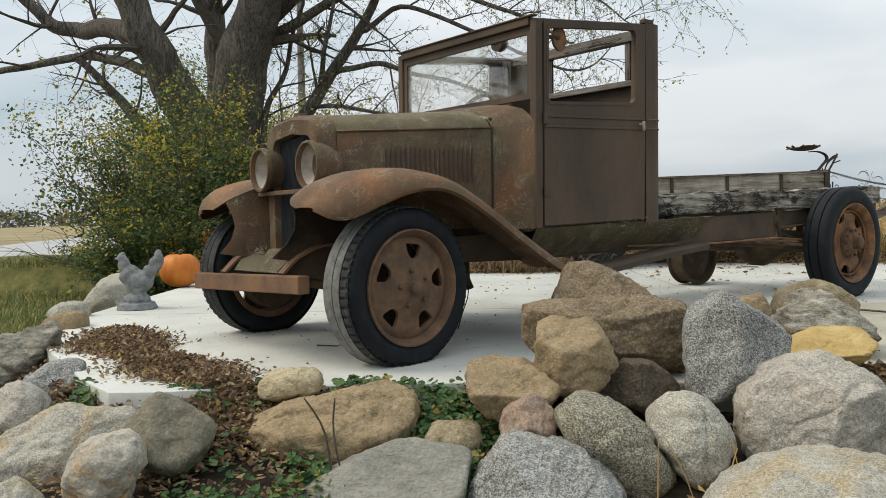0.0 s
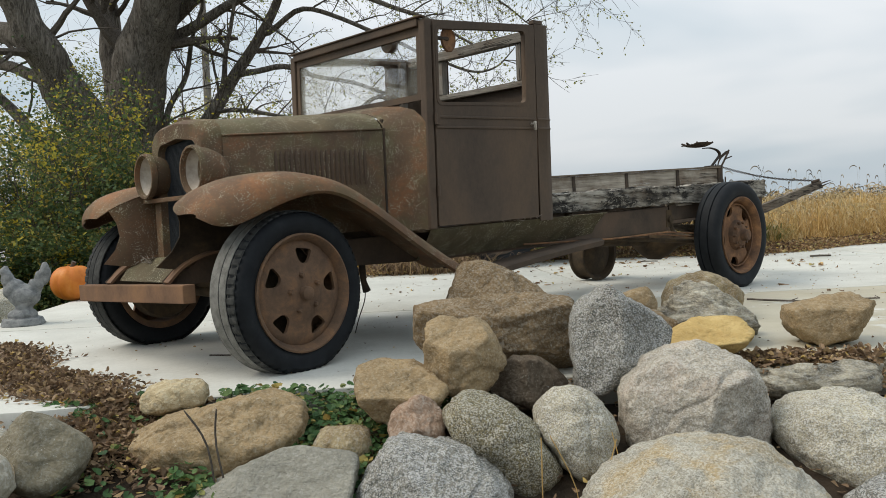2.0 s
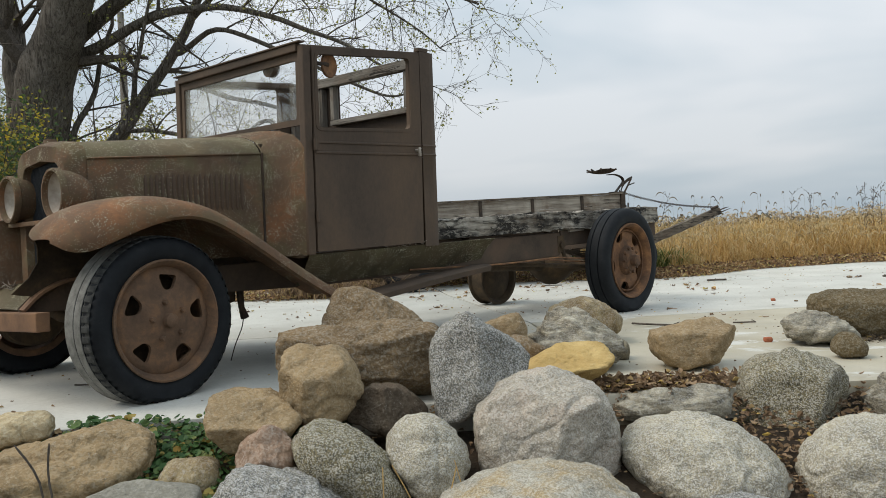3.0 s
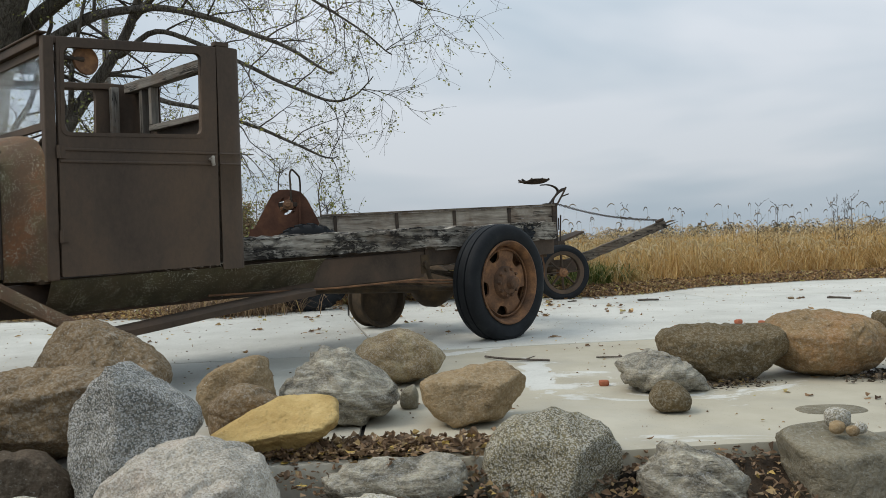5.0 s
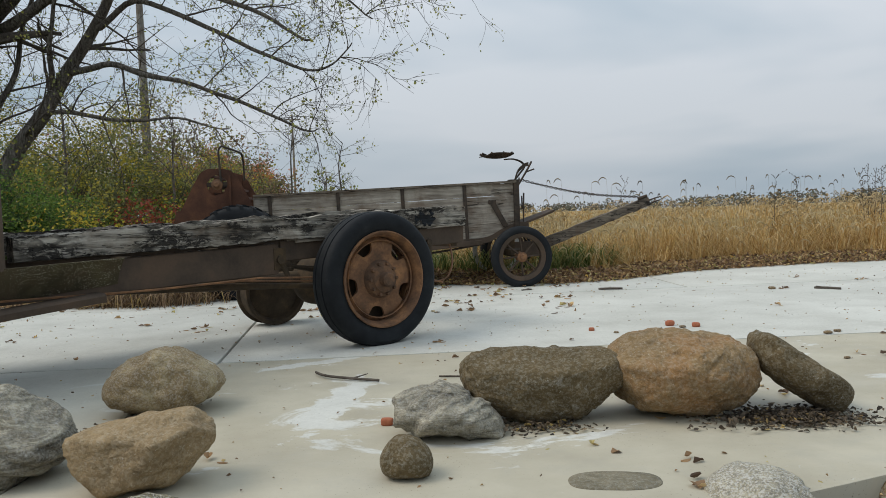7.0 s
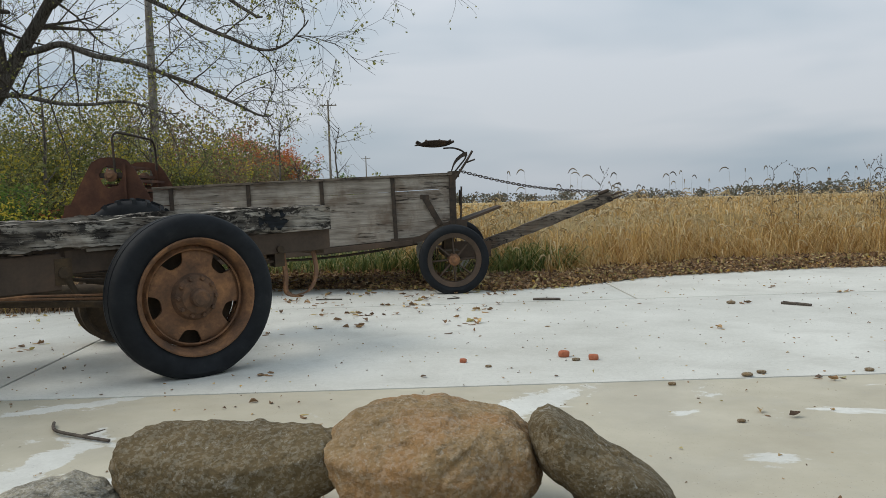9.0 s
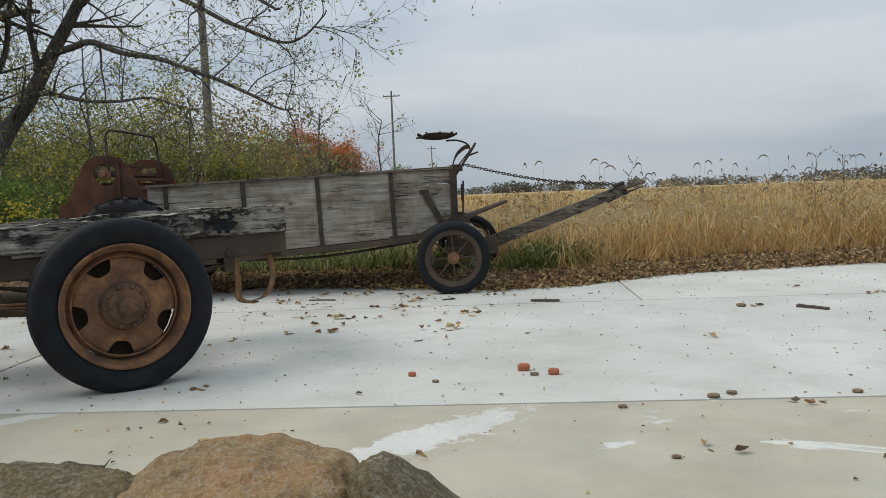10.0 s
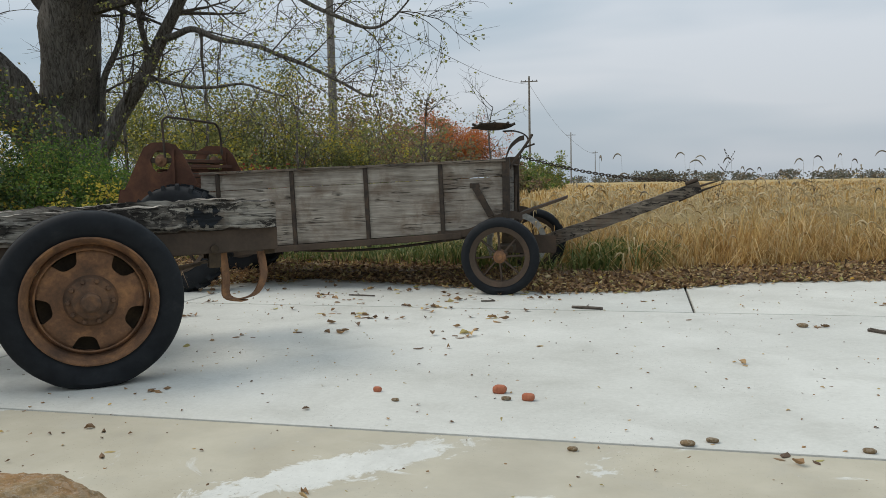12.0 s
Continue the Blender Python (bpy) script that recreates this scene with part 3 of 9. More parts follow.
def add_ground():
    xs = np.concatenate([np.linspace(-700, -30, 14), np.linspace(-26, -4, 22), np.linspace(-3.5, 10, 45), np.linspace(11, 40, 18), np.linspace(60, 700, 12)])
    ys = np.concatenate([np.linspace(-120, -6, 8), np.linspace(-4, 14, 60), np.linspace(15, 60, 24), np.linspace(75, 1500, 16)])
    bd = Build()
    vs = [(x, y, ground_height(x, y) + 0.025 * noise.noise((x * 1.3, y * 1.3, 0))) for x in xs for y in ys]
    n = len(ys)
    fs = [(i * n + j, (i + 1) * n + j, (i + 1) * n + j + 1, i * n + j + 1) for i in range(len(xs) - 1) for j in range(n - 1)]
    bd.add(vs, fs)
    m, nt, b, vec = start("ground_soil", (1, 1, 1), 0.95)
    geo = nt.nodes.new("ShaderNodeNewGeometry")
    v = geo.outputs["Position"]
    # the soil's colour carries extra dark for the shade between the boulders
    soil = ramp_node(nt, noise_node(nt, v, 9, 6, 0.7), [(0.3, (0.026, 0.019, 0.013)), (0.55, (0.05, 0.036, 0.024)), (0.75, (0.085, 0.062, 0.04))])
    grass = ramp_node(nt, noise_node(nt, v, 3.5, 6, 0.7), [(0.35, (0.07, 0.08, 0.025)), (0.5, (0.14, 0.135, 0.04)), (0.7, (0.26, 0.21, 0.09))])
    stubble = ramp_node(nt, noise_node(nt, v, 0.35, 5, 0.6), [(0.35, (0.23, 0.18, 0.095)), (0.65, (0.36, 0.29, 0.16))])
    sep = nt.nodes.new("ShaderNodeSeparateXYZ")
    nt.links.new(v, sep.inputs[0])
    col = mix_node(nt, step_node(nt, sep.outputs[0], -2.6, -3.3), soil, grass)
    far = math_node(nt, "MAXIMUM", step_node(nt, sep.outputs[0], -18.6, -19.6), step_node(nt, sep.outputs[1], 60.0, 90.0))
    col = mix_node(nt, far, col, stubble)
    nt.links.new(col, b.inputs["Base Color"])
    bump(nt, b, noise_node(nt, v, 25, 5, 0.7), 0.8, 0.03)
    ob = new("ground", bd.mesh("ground", m, 60))
    tagged(ob, "soil darkened for shade between stones, and dull grass falling away to stubble", "ground", kind="structure")


add_ground()

ROT7 = 0.118          # slope of the joints across the pad


def line_y(base, x):
    return base + ROT7 * x


def slab(name, outline, material, top=0.0, depth=0.16, parent=None):
    bd = Build().prism(outline, top - depth, top)
    return part(name, bd, material, parent, smooth=40, bevel=0.006)


pad = thing("pavement", "pale concrete pad with recessed joints and stains", "pavement", kind="structure")
J = 0.009
A0, B0 = 5.93, 8.79   # the two long joints where they cross x = 0
front_left = [(-2.30, 4.75), (-2.16, 4.40), (-1.9, 4.08), (-1.62, 3.78), (-1.37, 3.47), (-1.1, 3.22), (-0.9, 3.24), (-0.55, 3.34), (0.3, 3.47), (0.93, 3.52)]
slab("slab", front_left + [(2.07 - J, 3.55), (2.05 - J, line_y(A0, 2.05) - J), (-2.62, line_y(A0, -2.62) - J), (-2.45, 5.2)], M_APRON, parent=pad)
slab("slab", [(2.07 + J, 3.55), (3.0, 3.58), (3.55, 3.62), (4.0, 3.70), (4.65, 4.02), (5.2, 4.3), (6.5, 4.7), (9.0, 5.0), (14.0, 5.4), (14.0, line_y(A0, 14) - J), (2.05 + J, line_y(A0, 2.05) - J)], M_APRON, parent=pad)
slab("slab", [(-2.63, line_y(A0, -2.63) + J), (2.05 - J, line_y(A0, 2.05) + J), (1.60 - J, line_y(B0, 1.6) - J), (-2.95, line_y(B0, -2.95) - J)], M_PAD, parent=pad)
slab("slab", [(2.05 + J, line_y(A0, 2.05) + J), (14.0, line_y(A0, 14) + J), (14.0, line_y(B0, 14) - J), (1.60 + J, line_y(B0, 1.6) - J)], M_PAD, parent=pad)
slab("slab", [(-2.96, line_y(B0, -2.96) + J), (1.6 - J, line_y(B0, 1.6) + J), (1.45 - J, 10.75), (-1.0, 10.6), (-3.1, 10.3)], M_PAD, parent=pad)
slab("slab", [(1.6 + J, line_y(B0, 1.6) + J), (5.45 - J, line_y(B0, 5.45) + J), (5.28 - J, 10.75), (4.9, 10.45), (4.3, 10.25), (3.4, 10.45), (1.45 + J, 10.75)], M_PAD, parent=pad)
slab("slab", [(5.45 + J, line_y(B0, 5.45) + J), (14.0, line_y(B0, 14) + J), (14.0, 13.2), (8.6, 11.85), (7.6, 11.8), (6.6, 11.55), (5.9, 11.25), (5.28 + J, 10.75)], M_PAD, parent=pad)
bed = Build().prism([(-2.4, 4.75), (-1.4, 3.55), (0.3, 3.55), (3.5, 3.72), (5.0, 4.3), (13.9, 5.5), (13.9, 13.0), (5.4, 10.6), (-2.9, 10.2)], -0.15, -0.022)
part("joint_filler", bed, M_JOINT, pad, "dark dirt in the joints")

# country road far to the side, and its verge
road = Build().prism([(-17.0, -60), (-6.9, -60), (-10.0, 14.3), (-11.1, 19.8), (-13.5, 31.0), (-33.0, 140), (-44.0, 140), (-21.5, 33.0), (-19.7, 27.2), (-18.5, 14.0)], -0.6, -0.02)
m_road, nt_, b_, vec_ = start("road_concrete", (1, 1, 1), 0.9)
nt_.links.new(ramp_node(nt_, noise_node(nt_, vec_, 1.3, 6, 0.65), [(0.35, (0.33, 0.325, 0.31)), (0.65, (0.47, 0.46, 0.44))]), b_.inputs["Base Color"])
bump(nt_, b_, noise_node(nt_, vec_, 60, 3), 0.3, 0.004)
single("road", road, m_road, "light grey country road beside stubble fields", "road", kind="structure", m=pose(0, 0, -0.44))

# ---- the old truck: x runs to its rear, y away from its near side ----
D2 = Vector((0.7226, 0.6912))
TRUCK = Matrix(((D2.x, -D2.y, 0, 0.113), (D2.y, D2.x, 0, 3.918), (0, 0, 1, 0), (0, 0, 0, 1)))
LIFT = 0.023                       # the body stands higher at its rear
CL = 0.80                          # centre line
truck = thing("truck", "rusted vintage flatbed truck with bare timber bed on a concrete pad", "truck", TRUCK)
BODY = Matrix(((1, 0, 0, 0), (0, 1, 0, 0), (LIFT, 0, 1, 0), (0, 0, 0, 1)))


def body(name, bd, material, parent=truck, label="", smooth=None, bevel=0.0):
    bd.v = [tuple(BODY @ Vector(p)) for p in bd.v]
    return part(name, bd, material, parent, label, smooth, bevel)


def wheel_disc(r_hub, r_rim, holes, h_in, h_out, spread, dish, segs=20, thick=0.008, phase=0.15):
    """A pressed wheel disc with hand holes; dish gives the depth at each radius."""
    bd = Build()
    per = 2 * math.pi / holes
    for s in range(holes):
        mid = s * per + per * phase
        rim_pts = []
        k = segs // 4
        for i in range(k):
            rim_pts.append((r_hub, mid + per * (-0.5 + i / k)))
        for i in range(k):
            rim_pts.append((r_hub + (r_rim - r_hub) * i / k, mid + per * 0.5))
        for i in range(k):
            rim_pts.append((r_rim, mid + per * (0.5 - i / k)))
        for i in range(k):
            rim_pts.append((r_rim + (r_hub - r_rim) * i / k, mid - per * 0.5))
        hole_q = [(h_in * math.cos(a), h_in * math.sin(a)) for a in (-spread * 0.7, spread * 0.7)]
        hole_q += [(h_out * math.cos(a), h_out * math.sin(a)) for a in (spread, -spread)]
        loop = rounded([(p[0], p[1], 0) for p in hole_q], 0.024, 8)
        # start the hole's outline near the hub's side, like the sector's
        n = len(rim_pts)
        loop = [loop[int(i * len(loop) / n)] for i in range(n)]
        rows = []
        outer = [Vector((r * math.cos(a), r * math.sin(a), 0)) for r, a in rim_pts]
        turn = Matrix.Rotation(mid, 4, "Z")
        inner = [turn @ p for p in loop]
        for t in (0, 0.35, 0.7, 1.0):
            rows.append([o.lerp(h, t) for o, h in zip(outer, inner)])
        vs, fs = [], []
        for row in rows:
            vs += [(p.x, dish(p.xy.length), p.y) for p in row]
        vs += [(p.x, dish(p.xy.length) + thick * 2.2, p.y) for p in rows[-1]]
        for a in range(4):
            for i in range(n):
                j = (i + 1) % n
                fs.append((a * n + i, a * n + j, (a + 1) * n + j, (a + 1) * n + i))
        bd.add(vs, fs)
    return bd


def tyre_mesh(name, r_in, r_out, width, material, lugs=0, lug=0.0):
    w = width / 2
    prof = [(r_in, -w * 0.62), (r_in + 0.02, -w * 0.86), ((r_in + r_out) / 2, -w * 1.0), (r_out - 0.035, -w * 0.97), (r_out - 0.012, -w * 0.84), (r_out - 0.003, -w * 0.66)]
    prof += [(r_out, -w * 0.4), (r_out - 0.009, -w * 0.37), (r_out - 0.009, -w * 0.31), (r_out + 0.001, -w * 0.28), (r_out + 0.001, w * 0.28), (r_out - 0.009, w * 0.31), (r_out - 0.009, w * 0.37), (r_out, w * 0.4)]
    prof += [(r_out - 0.003, w * 0.66), (r_out - 0.012, w * 0.84), (r_out - 0.035, w * 0.97), ((r_in + r_out) / 2, w), (r_in + 0.02, w * 0.86), (r_in, w * 0.62)]
    edge = {4, 5, 14, 15}
    rip = (lambda s, j: -lug if (j in edge and s % 2) else 0.0) if lugs else None
    bd = Build().lathe(prof, lugs if lugs else 72, None, True, rip)
    # the flattened foot where it bears on the slab
    bd.v = [(x, y * (1.0 + (0.10 if z < -(r_out - 0.05) else 0)), max(z, -(r_out - 0.012))) for x, y, z in bd.v]
    return bd.mesh(name, material, 35)


def hub_fan(bd, r, y, holes=5, k=5, phase=0.15):
    per = 2 * math.pi / holes
    angles = [s * per + per * phase + per * (-0.5 + i / k) for s in range(holes) for i in range(k)]
    bd.add([(0, y, 0)] + [(r * math.cos(a), y, r * math.sin(a)) for a in angles], [(0, i + 1, (i + 1) % len(angles) + 1) for i in range(len(angles))])


def truck_wheel(u, w, z, steer, r_tyre, r_rim, front, side, parent=truck, width=0.19):
    """side: -1 for the near side, whose outside faces the camera."""
    m = pose(u, w, z, 0, 0, steer) @ Matrix.Diagonal((1, -side, 1, 1))
    steel = M_RIMF if front else M_RIM
    if front:
        dish = lambda r: curve_at(r, [0, 0.06, 0.1, 0.118, 0.2, 0.236, 0.262], [-0.100, -0.100, -0.098, -0.082, -0.074, -0.066, -0.045])
        bd = wheel_disc(0.05, 0.262, 5, 0.138, 0.212, 0.25, dish)
        hub_fan(bd, 0.05, -0.100)
    else:
        dish = lambda r: curve_at(r, [0, 0.1, 0.105, 0.14, 0.22, 0.245, 0.262], [-0.05, -0.05, -0.048, -0.034, -0.042, -0.026, -0.01])
        bd = wheel_disc(0.09, 0.262, 5, 0.174, 0.247, 0.28, dish, phase=0.64)
        hub_fan(bd, 0.09, -0.05, phase=0.64)
    # rim: flange, lock ring, well
    w2 = width * 0.43
    rim = Build().lathe([(r_rim - 0.03, -w2 + 0.03), (r_rim - 0.016, -w2 - 0.004), (r_rim - 0.004, -w2 - 0.014), (r_rim + 0.004, -w2 - 0.012), (r_rim + 0.004, -w2 + 0.004), (r_rim - 0.014, -w2 + 0.012),
              (r_rim - 0.02, w2 - 0.01), (r_rim + 0.004, w2), (r_rim + 0.004, w2 + 0.01), (r_rim - 0.03, w2), (r_rim - 0.035, -w2 + 0.05)], 64, None, True)
    disc = bd.mesh("wheel", steel, 40)
    bm = bmesh.new()
    bm.from_mesh(disc)
    bmesh.ops.remove_doubles(bm, verts=bm.verts[:], dist=0.0004)
    bmesh.ops.recalc_face_normals(bm, faces=bm.faces)
    bm.to_mesh(disc)
    bm.free()
    wheel = part("wheel", disc, None, parent, "rusted pressed-steel wheel", m=m)
    part("rim", rim, steel, wheel, smooth=40)
    part("tyre", tyre_mesh("tyre", r_rim - 0.02, r_tyre, width, M_TYRE, 120 if front else 0, 0.012), M_TYRE, wheel, "worn black rubber tyre")
    if front:
        for y0, y1, notch, mat_, tip in ((-0.37, -0.16, 0.008, M_SHOULDER, "notched tread shoulder"), (-0.14, 0.10, 0.0, M_TREAD, "grey worn tread rib"), (0.11, 0.42, 0.0, M_TREAD, "grey worn tread rib")):
            ra = r_tyre + 0.003
            prof = [(ra - 0.010, width * y0), (ra - (0.004 if notch else 0), width * (y0 + 0.015)), (ra, width * (y1 - 0.008)), (ra - 0.005, width * y1)]
            bd = Build().lathe(prof, 220, None, True, (lambda q, j, k=notch: -k if q % 4 == 0 and j in (1, 2) else 0.0))
            bd.v = [(x, y, max(zz, -(r_tyre - 0.0125))) for x, y, zz in bd.v]
            part("tread", bd, mat_ if side < 0 else M_SHOULDER, wheel, tip, 35)
        cap = Build().lathe([(0.0, -0.136), (0.022, -0.135), (0.031, -0.128), (0.033, -0.10), (0.036, -0.09)], 28)
        part("hub_cap", cap, steel, wheel, smooth=40)
        for k in range(5):
            a = 2 * math.pi * k / 5 + 0.5
            nut = Build().lathe([(0.0, -0.117), (0.009, -0.117), (0.013, -0.111), (0.014, -0.09)], 6, pose(0.085 * math.cos(a), 0, 0.085 * math.sin(a)))
            part("wheel_nut", nut, steel, wheel)
    else:
        cap = Build().lathe([(0.0, -0.15), (0.034, -0.15), (0.044, -0.143), (0.047, -0.1), (0.078, -0.093), (0.088, -0.08), (0.108, -0.07), (0.118, -0.05), (0.124, -0.03)], 32)
        part("hub", cap, M_HUB, wheel, smooth=35)
        for k in range(10):
            a = 2 * math.pi * k / 10
            nut = Build().lathe([(0.0, -0.094), (0.009, -0.094), (0.012, -0.088), (0.013, -0.05)], 6, pose(0.098 * math.cos(a), 0, 0.098 * math.sin(a)))
            part("wheel_nut", nut, M_HUB, wheel)
        # lock ring seen as a bright worn edge
        ring = Build().lathe([(0.236, -0.05), (0.242, -0.056), (0.247, -0.05), (0.242, -0.044)], 64, None, True)
        part("lock_ring", ring, M_RIM, wheel, smooth=50)
    return wheel


truck_wheel(-0.085, 0.10, 0.358, 8, 0.378, 0.271, True, -1, width=0.21)
truck_wheel(-0.13, 1.56, 0.362, 8, 0.378, 0.271, True, 1, width=0.21)
truck_wheel(3.945, 0.095, 0.408, 0, 0.420, 0.297, False, -1, width=0.2)
for w0 in (0.13, 1.40):
    part("brake_drum", Build().lathe([(0.0, 0.0), (0.2, 0.0), (0.21, 0.01), (0.21, 0.06), (0, 0.07)], 36, pose(-0.085 if w0 < 1 else -0.12, w0, 0.36, 0, 0, 8)), M_UNDER, truck, smooth=40)
# the bare drum that stands in for the missing far rear wheel
drum = Build().lathe([(0.0, -0.05), (0.12, -0.05), (0.17, -0.03), (0.2, -0.02), (0.225, -0.06), (0.25, -0.065), (0.252, -0.05), (0.236, -0.04), (0.232, 0.07), (0.25, 0.085), (0.25, 0.1), (0.2, 0.1), (0.0, 0.09)], 56, pose(3.96, 1.46, 0.252))
part("wheel_drum", drum, M_UNDER, truck, "bare rusty wheel drum without tyre", 40)


# frame rails, cross members, axles
for w0, s in ((0.30, 1), (1.30, -1)):
    rail = Build()
    us = [(-0.24, 0.47, 0.56), (0.2, 0.44, 0.56), (1.0, 0.405, 0.565), (3.38, 0.40, 0.575)]
    for (ua, ba, ta), (ub, bb, tb) in zip(us, us[1:]):
        y0, y1 = (w0, w0 + 0.012 * s)
        rail.hexa([(ua, min(y0, y1), ba), (ub, min(y0, y1), bb), (ub, max(y0, y1), bb), (ua, max(y0, y1), ba)],
                  [(ua, min(y0, y1), ta), (ub, min(y0, y1), tb), (ub, max(y0, y1), tb), (ua, max(y0, y1), ta)])
        for z in (0, 1):
            za, zb = ((ba, bb), (ta, tb))[z]
            lo, hi = sorted((w0 + 0.013 * s, w0 + 0.07 * s))
            rail.hexa([(ua, lo, za - 0.005), (ub, lo, zb - 0.005), (ub, hi, zb - 0.005), (ua, hi, za - 0.005)],
                      [(ua, lo, za + 0.005), (ub, lo, zb + 0.005), (ub, hi, zb + 0.005), (ua, hi, za + 0.005)])
    body("frame_rail", rail, M_FRAME)
    tail = Build()
    lo, hi = sorted((w0 + 0.004 * s, w0 + 0.02 * s))
    tail.box(3.40, 4.88, lo, hi, 0.472, 0.588)
    lo, hi = sorted((w0 + 0.022 * s, w0 + 0.075 * s))
    tail.box(3.40, 4.88, lo, hi, 0.468, 0.48)
    body("frame_tail", tail, M_FRAME, bevel=0.003)
for u in (0.3, 1.5, 2.7, 3.3, 4.5, 4.82):
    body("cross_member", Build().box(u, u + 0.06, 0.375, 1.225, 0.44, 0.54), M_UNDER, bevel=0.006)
part("rear_axle", Build().lathe([(0.0, 0.21), (0.045, 0.21), (0.045, 0.5), (0.06, 0.58), (0.13, 0.68), (0.17, 0.76), (0.17, 0.84), (0.13, 0.92), (0.06, 1.02), (0.045, 1.1), (0.045, 1.4), (0, 1.4)], 28, pose(3.945, 0, 0.37)), M_UNDER, truck, smooth=40)
part("brake_drum", Build().lathe([(0.0, 0.135), (0.235, 0.135), (0.245, 0.145), (0.245, 0.21), (0.23, 0.225), (0, 0.225)], 40, pose(3.945, 0, 0.395)), M_UNDER, truck, smooth=40)
part("drive_tube", Build().tube([(3.85, 0.8, 0.38), (2.6, 0.8, 0.44), (1.4, 0.8, 0.46)], [0.06, 0.045, 0.045], 14), M_UNDER, truck, smooth=50)
part("radius_rod", Build().tube([(3.85, 0.28, 0.36), (3.0, 0.45, 0.43), (2.1, 0.72, 0.46)], 0.017, 8), M_UNDER, truck, smooth=60)
part("front_axle", Build().tube([(-0.06, 0.2, 0.36), (-0.06, 0.4, 0.32), (-0.06, 1.2, 0.32), (-0.06, 1.4, 0.36)], 0.034, 8), M_UNDER, truck, smooth=60)
part("tie_rod", Build().tube([(0.12, 0.24, 0.33), (0.12, 1.36, 0.33)], 0.014, 8), M_UNDER, truck, smooth=60)
for w0 in (0.345, 1.255):
    for k in range(6):
        half = 0.62 - 0.085 * k
        pts = [(3.945 + half * t, w0, 0.545 - 0.018 * k - 0.055 * (1 - t * t) + 0.0) for t in np.linspace(-1, 1, 9)]
        g = [[(p[0], p[1] - 0.028, p[2]), (p[0], p[1] + 0.028, p[2])] for p in pts]
        part("spring_leaf", Build().sheet(g, 0.011), M_UNDER, truck)
    part("spring_hanger", Build().box(3.35, 3.43, w0 - 0.05, w0 + 0.04, 0.50, 0.63).tube([(3.39, w0 - 0.07, 0.56), (3.39, w0 + 0.07, 0.56)], 0.028, 10).tube([(3.40, w0 - 0.045, 0.54), (3.46, w0 - 0.045, 0.42)], 0.016, 8), M_UNDER, truck, "cast spring hanger", 40)
    part("u_bolt", Build().box(3.90, 3.99, w0 - 0.045, w0 + 0.045, 0.41, 0.53), M_UNDER, truck, bevel=0.01)
    part("rear_hanger", Build().box(4.52, 4.58, w0 - 0.04, w0 + 0.04, 0.50, 0.66).tube([(4.55, w0 - 0.06, 0.6), (4.55, w0 + 0.06, 0.6)], 0.022, 10), M_UNDER, truck, smooth=40)
part("brake_rod", Build().tube([(1.7, 0.26, 0.47), (2.6, 0.24, 0.455), (3.2, 0.2, 0.47), (3.75, 0.2, 0.43)], 0.006, 6), M_RIM, truck)
part("brake_rod", Build().tube([(2.3, 0.3, 0.45), (3.1, 0.24, 0.46), (3.8, 0.26, 0.40)], 0.006, 6), M_RIM, truck)
# hanging hook straps at the tail
for u, w0, lean in ((4.60, 0.36, 0.03), (4.80, 0.36, -0.1)):
    pts = smooth_path([(u, w0, 0.57), (u + 0.01, w0 - 0.01, 0.44), (u + lean * 0.4, w0 - 0.01, 0.34), (u + lean + (0.07 if lean > 0 else -0.04), w0 - 0.02, 0.315)], 5)
    part("tow_strap", Build().sheet([[p + Vector((-0.022, -0.02, 0)), p + Vector((0.022, 0.02, 0))] for p in pts], 0.008), M_RIM, truck)
part("drop_link", Build().tube([(0.62, 0.5, 0.47), (0.63, 0.5, 0.33), (0.65, 0.5, 0.27)], [0.022, 0.018, 0.024], 8), M_IRON, truck, smooth=50)
part("loose_wire", Build().tube(smooth_path([(0.64, 0.5, 0.27), (0.6, 0.46, 0.22), (0.53, 0.42, 0.14), (0.5, 0.42, 0.06)]), 0.003, 5), M_IRON, truck)
engine = Build().box(-0.1, 0.62, 0.52, 1.08, 0.34, 0.9).box(0.0, 0.5, 0.60, 1.0, 0.28, 0.34)
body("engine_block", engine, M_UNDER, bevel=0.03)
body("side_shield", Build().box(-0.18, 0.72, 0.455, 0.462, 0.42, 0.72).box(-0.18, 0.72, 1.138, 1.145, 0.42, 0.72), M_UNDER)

# timber bed: two rotten longitudinal beams and the bearers between them
def rotten(p, w0):
    """Wear of a beam: hollows along the grain and a bitten upper edge."""
    n = noise.noise(Vector((p.x * 5, p.z * 22, p.y * 9)))
    n2 = noise.noise(Vector((p.x * 24, p.z * 60, 5)))
    n3 = noise.noise(Vector((p.x * 9, w0 * 5, p.z * 8 + 2)))
    z = p.z + 0.014 * n + (0.009 * n2 - 0.03 * max(0.0, n3 - 0.25) if p.z > 0.66 else 0)
    return Vector((p.x, p.y + 0.014 * noise.noise(Vector((p.x * 2.2, z * 45, 3))) + 0.006 * n2, z))


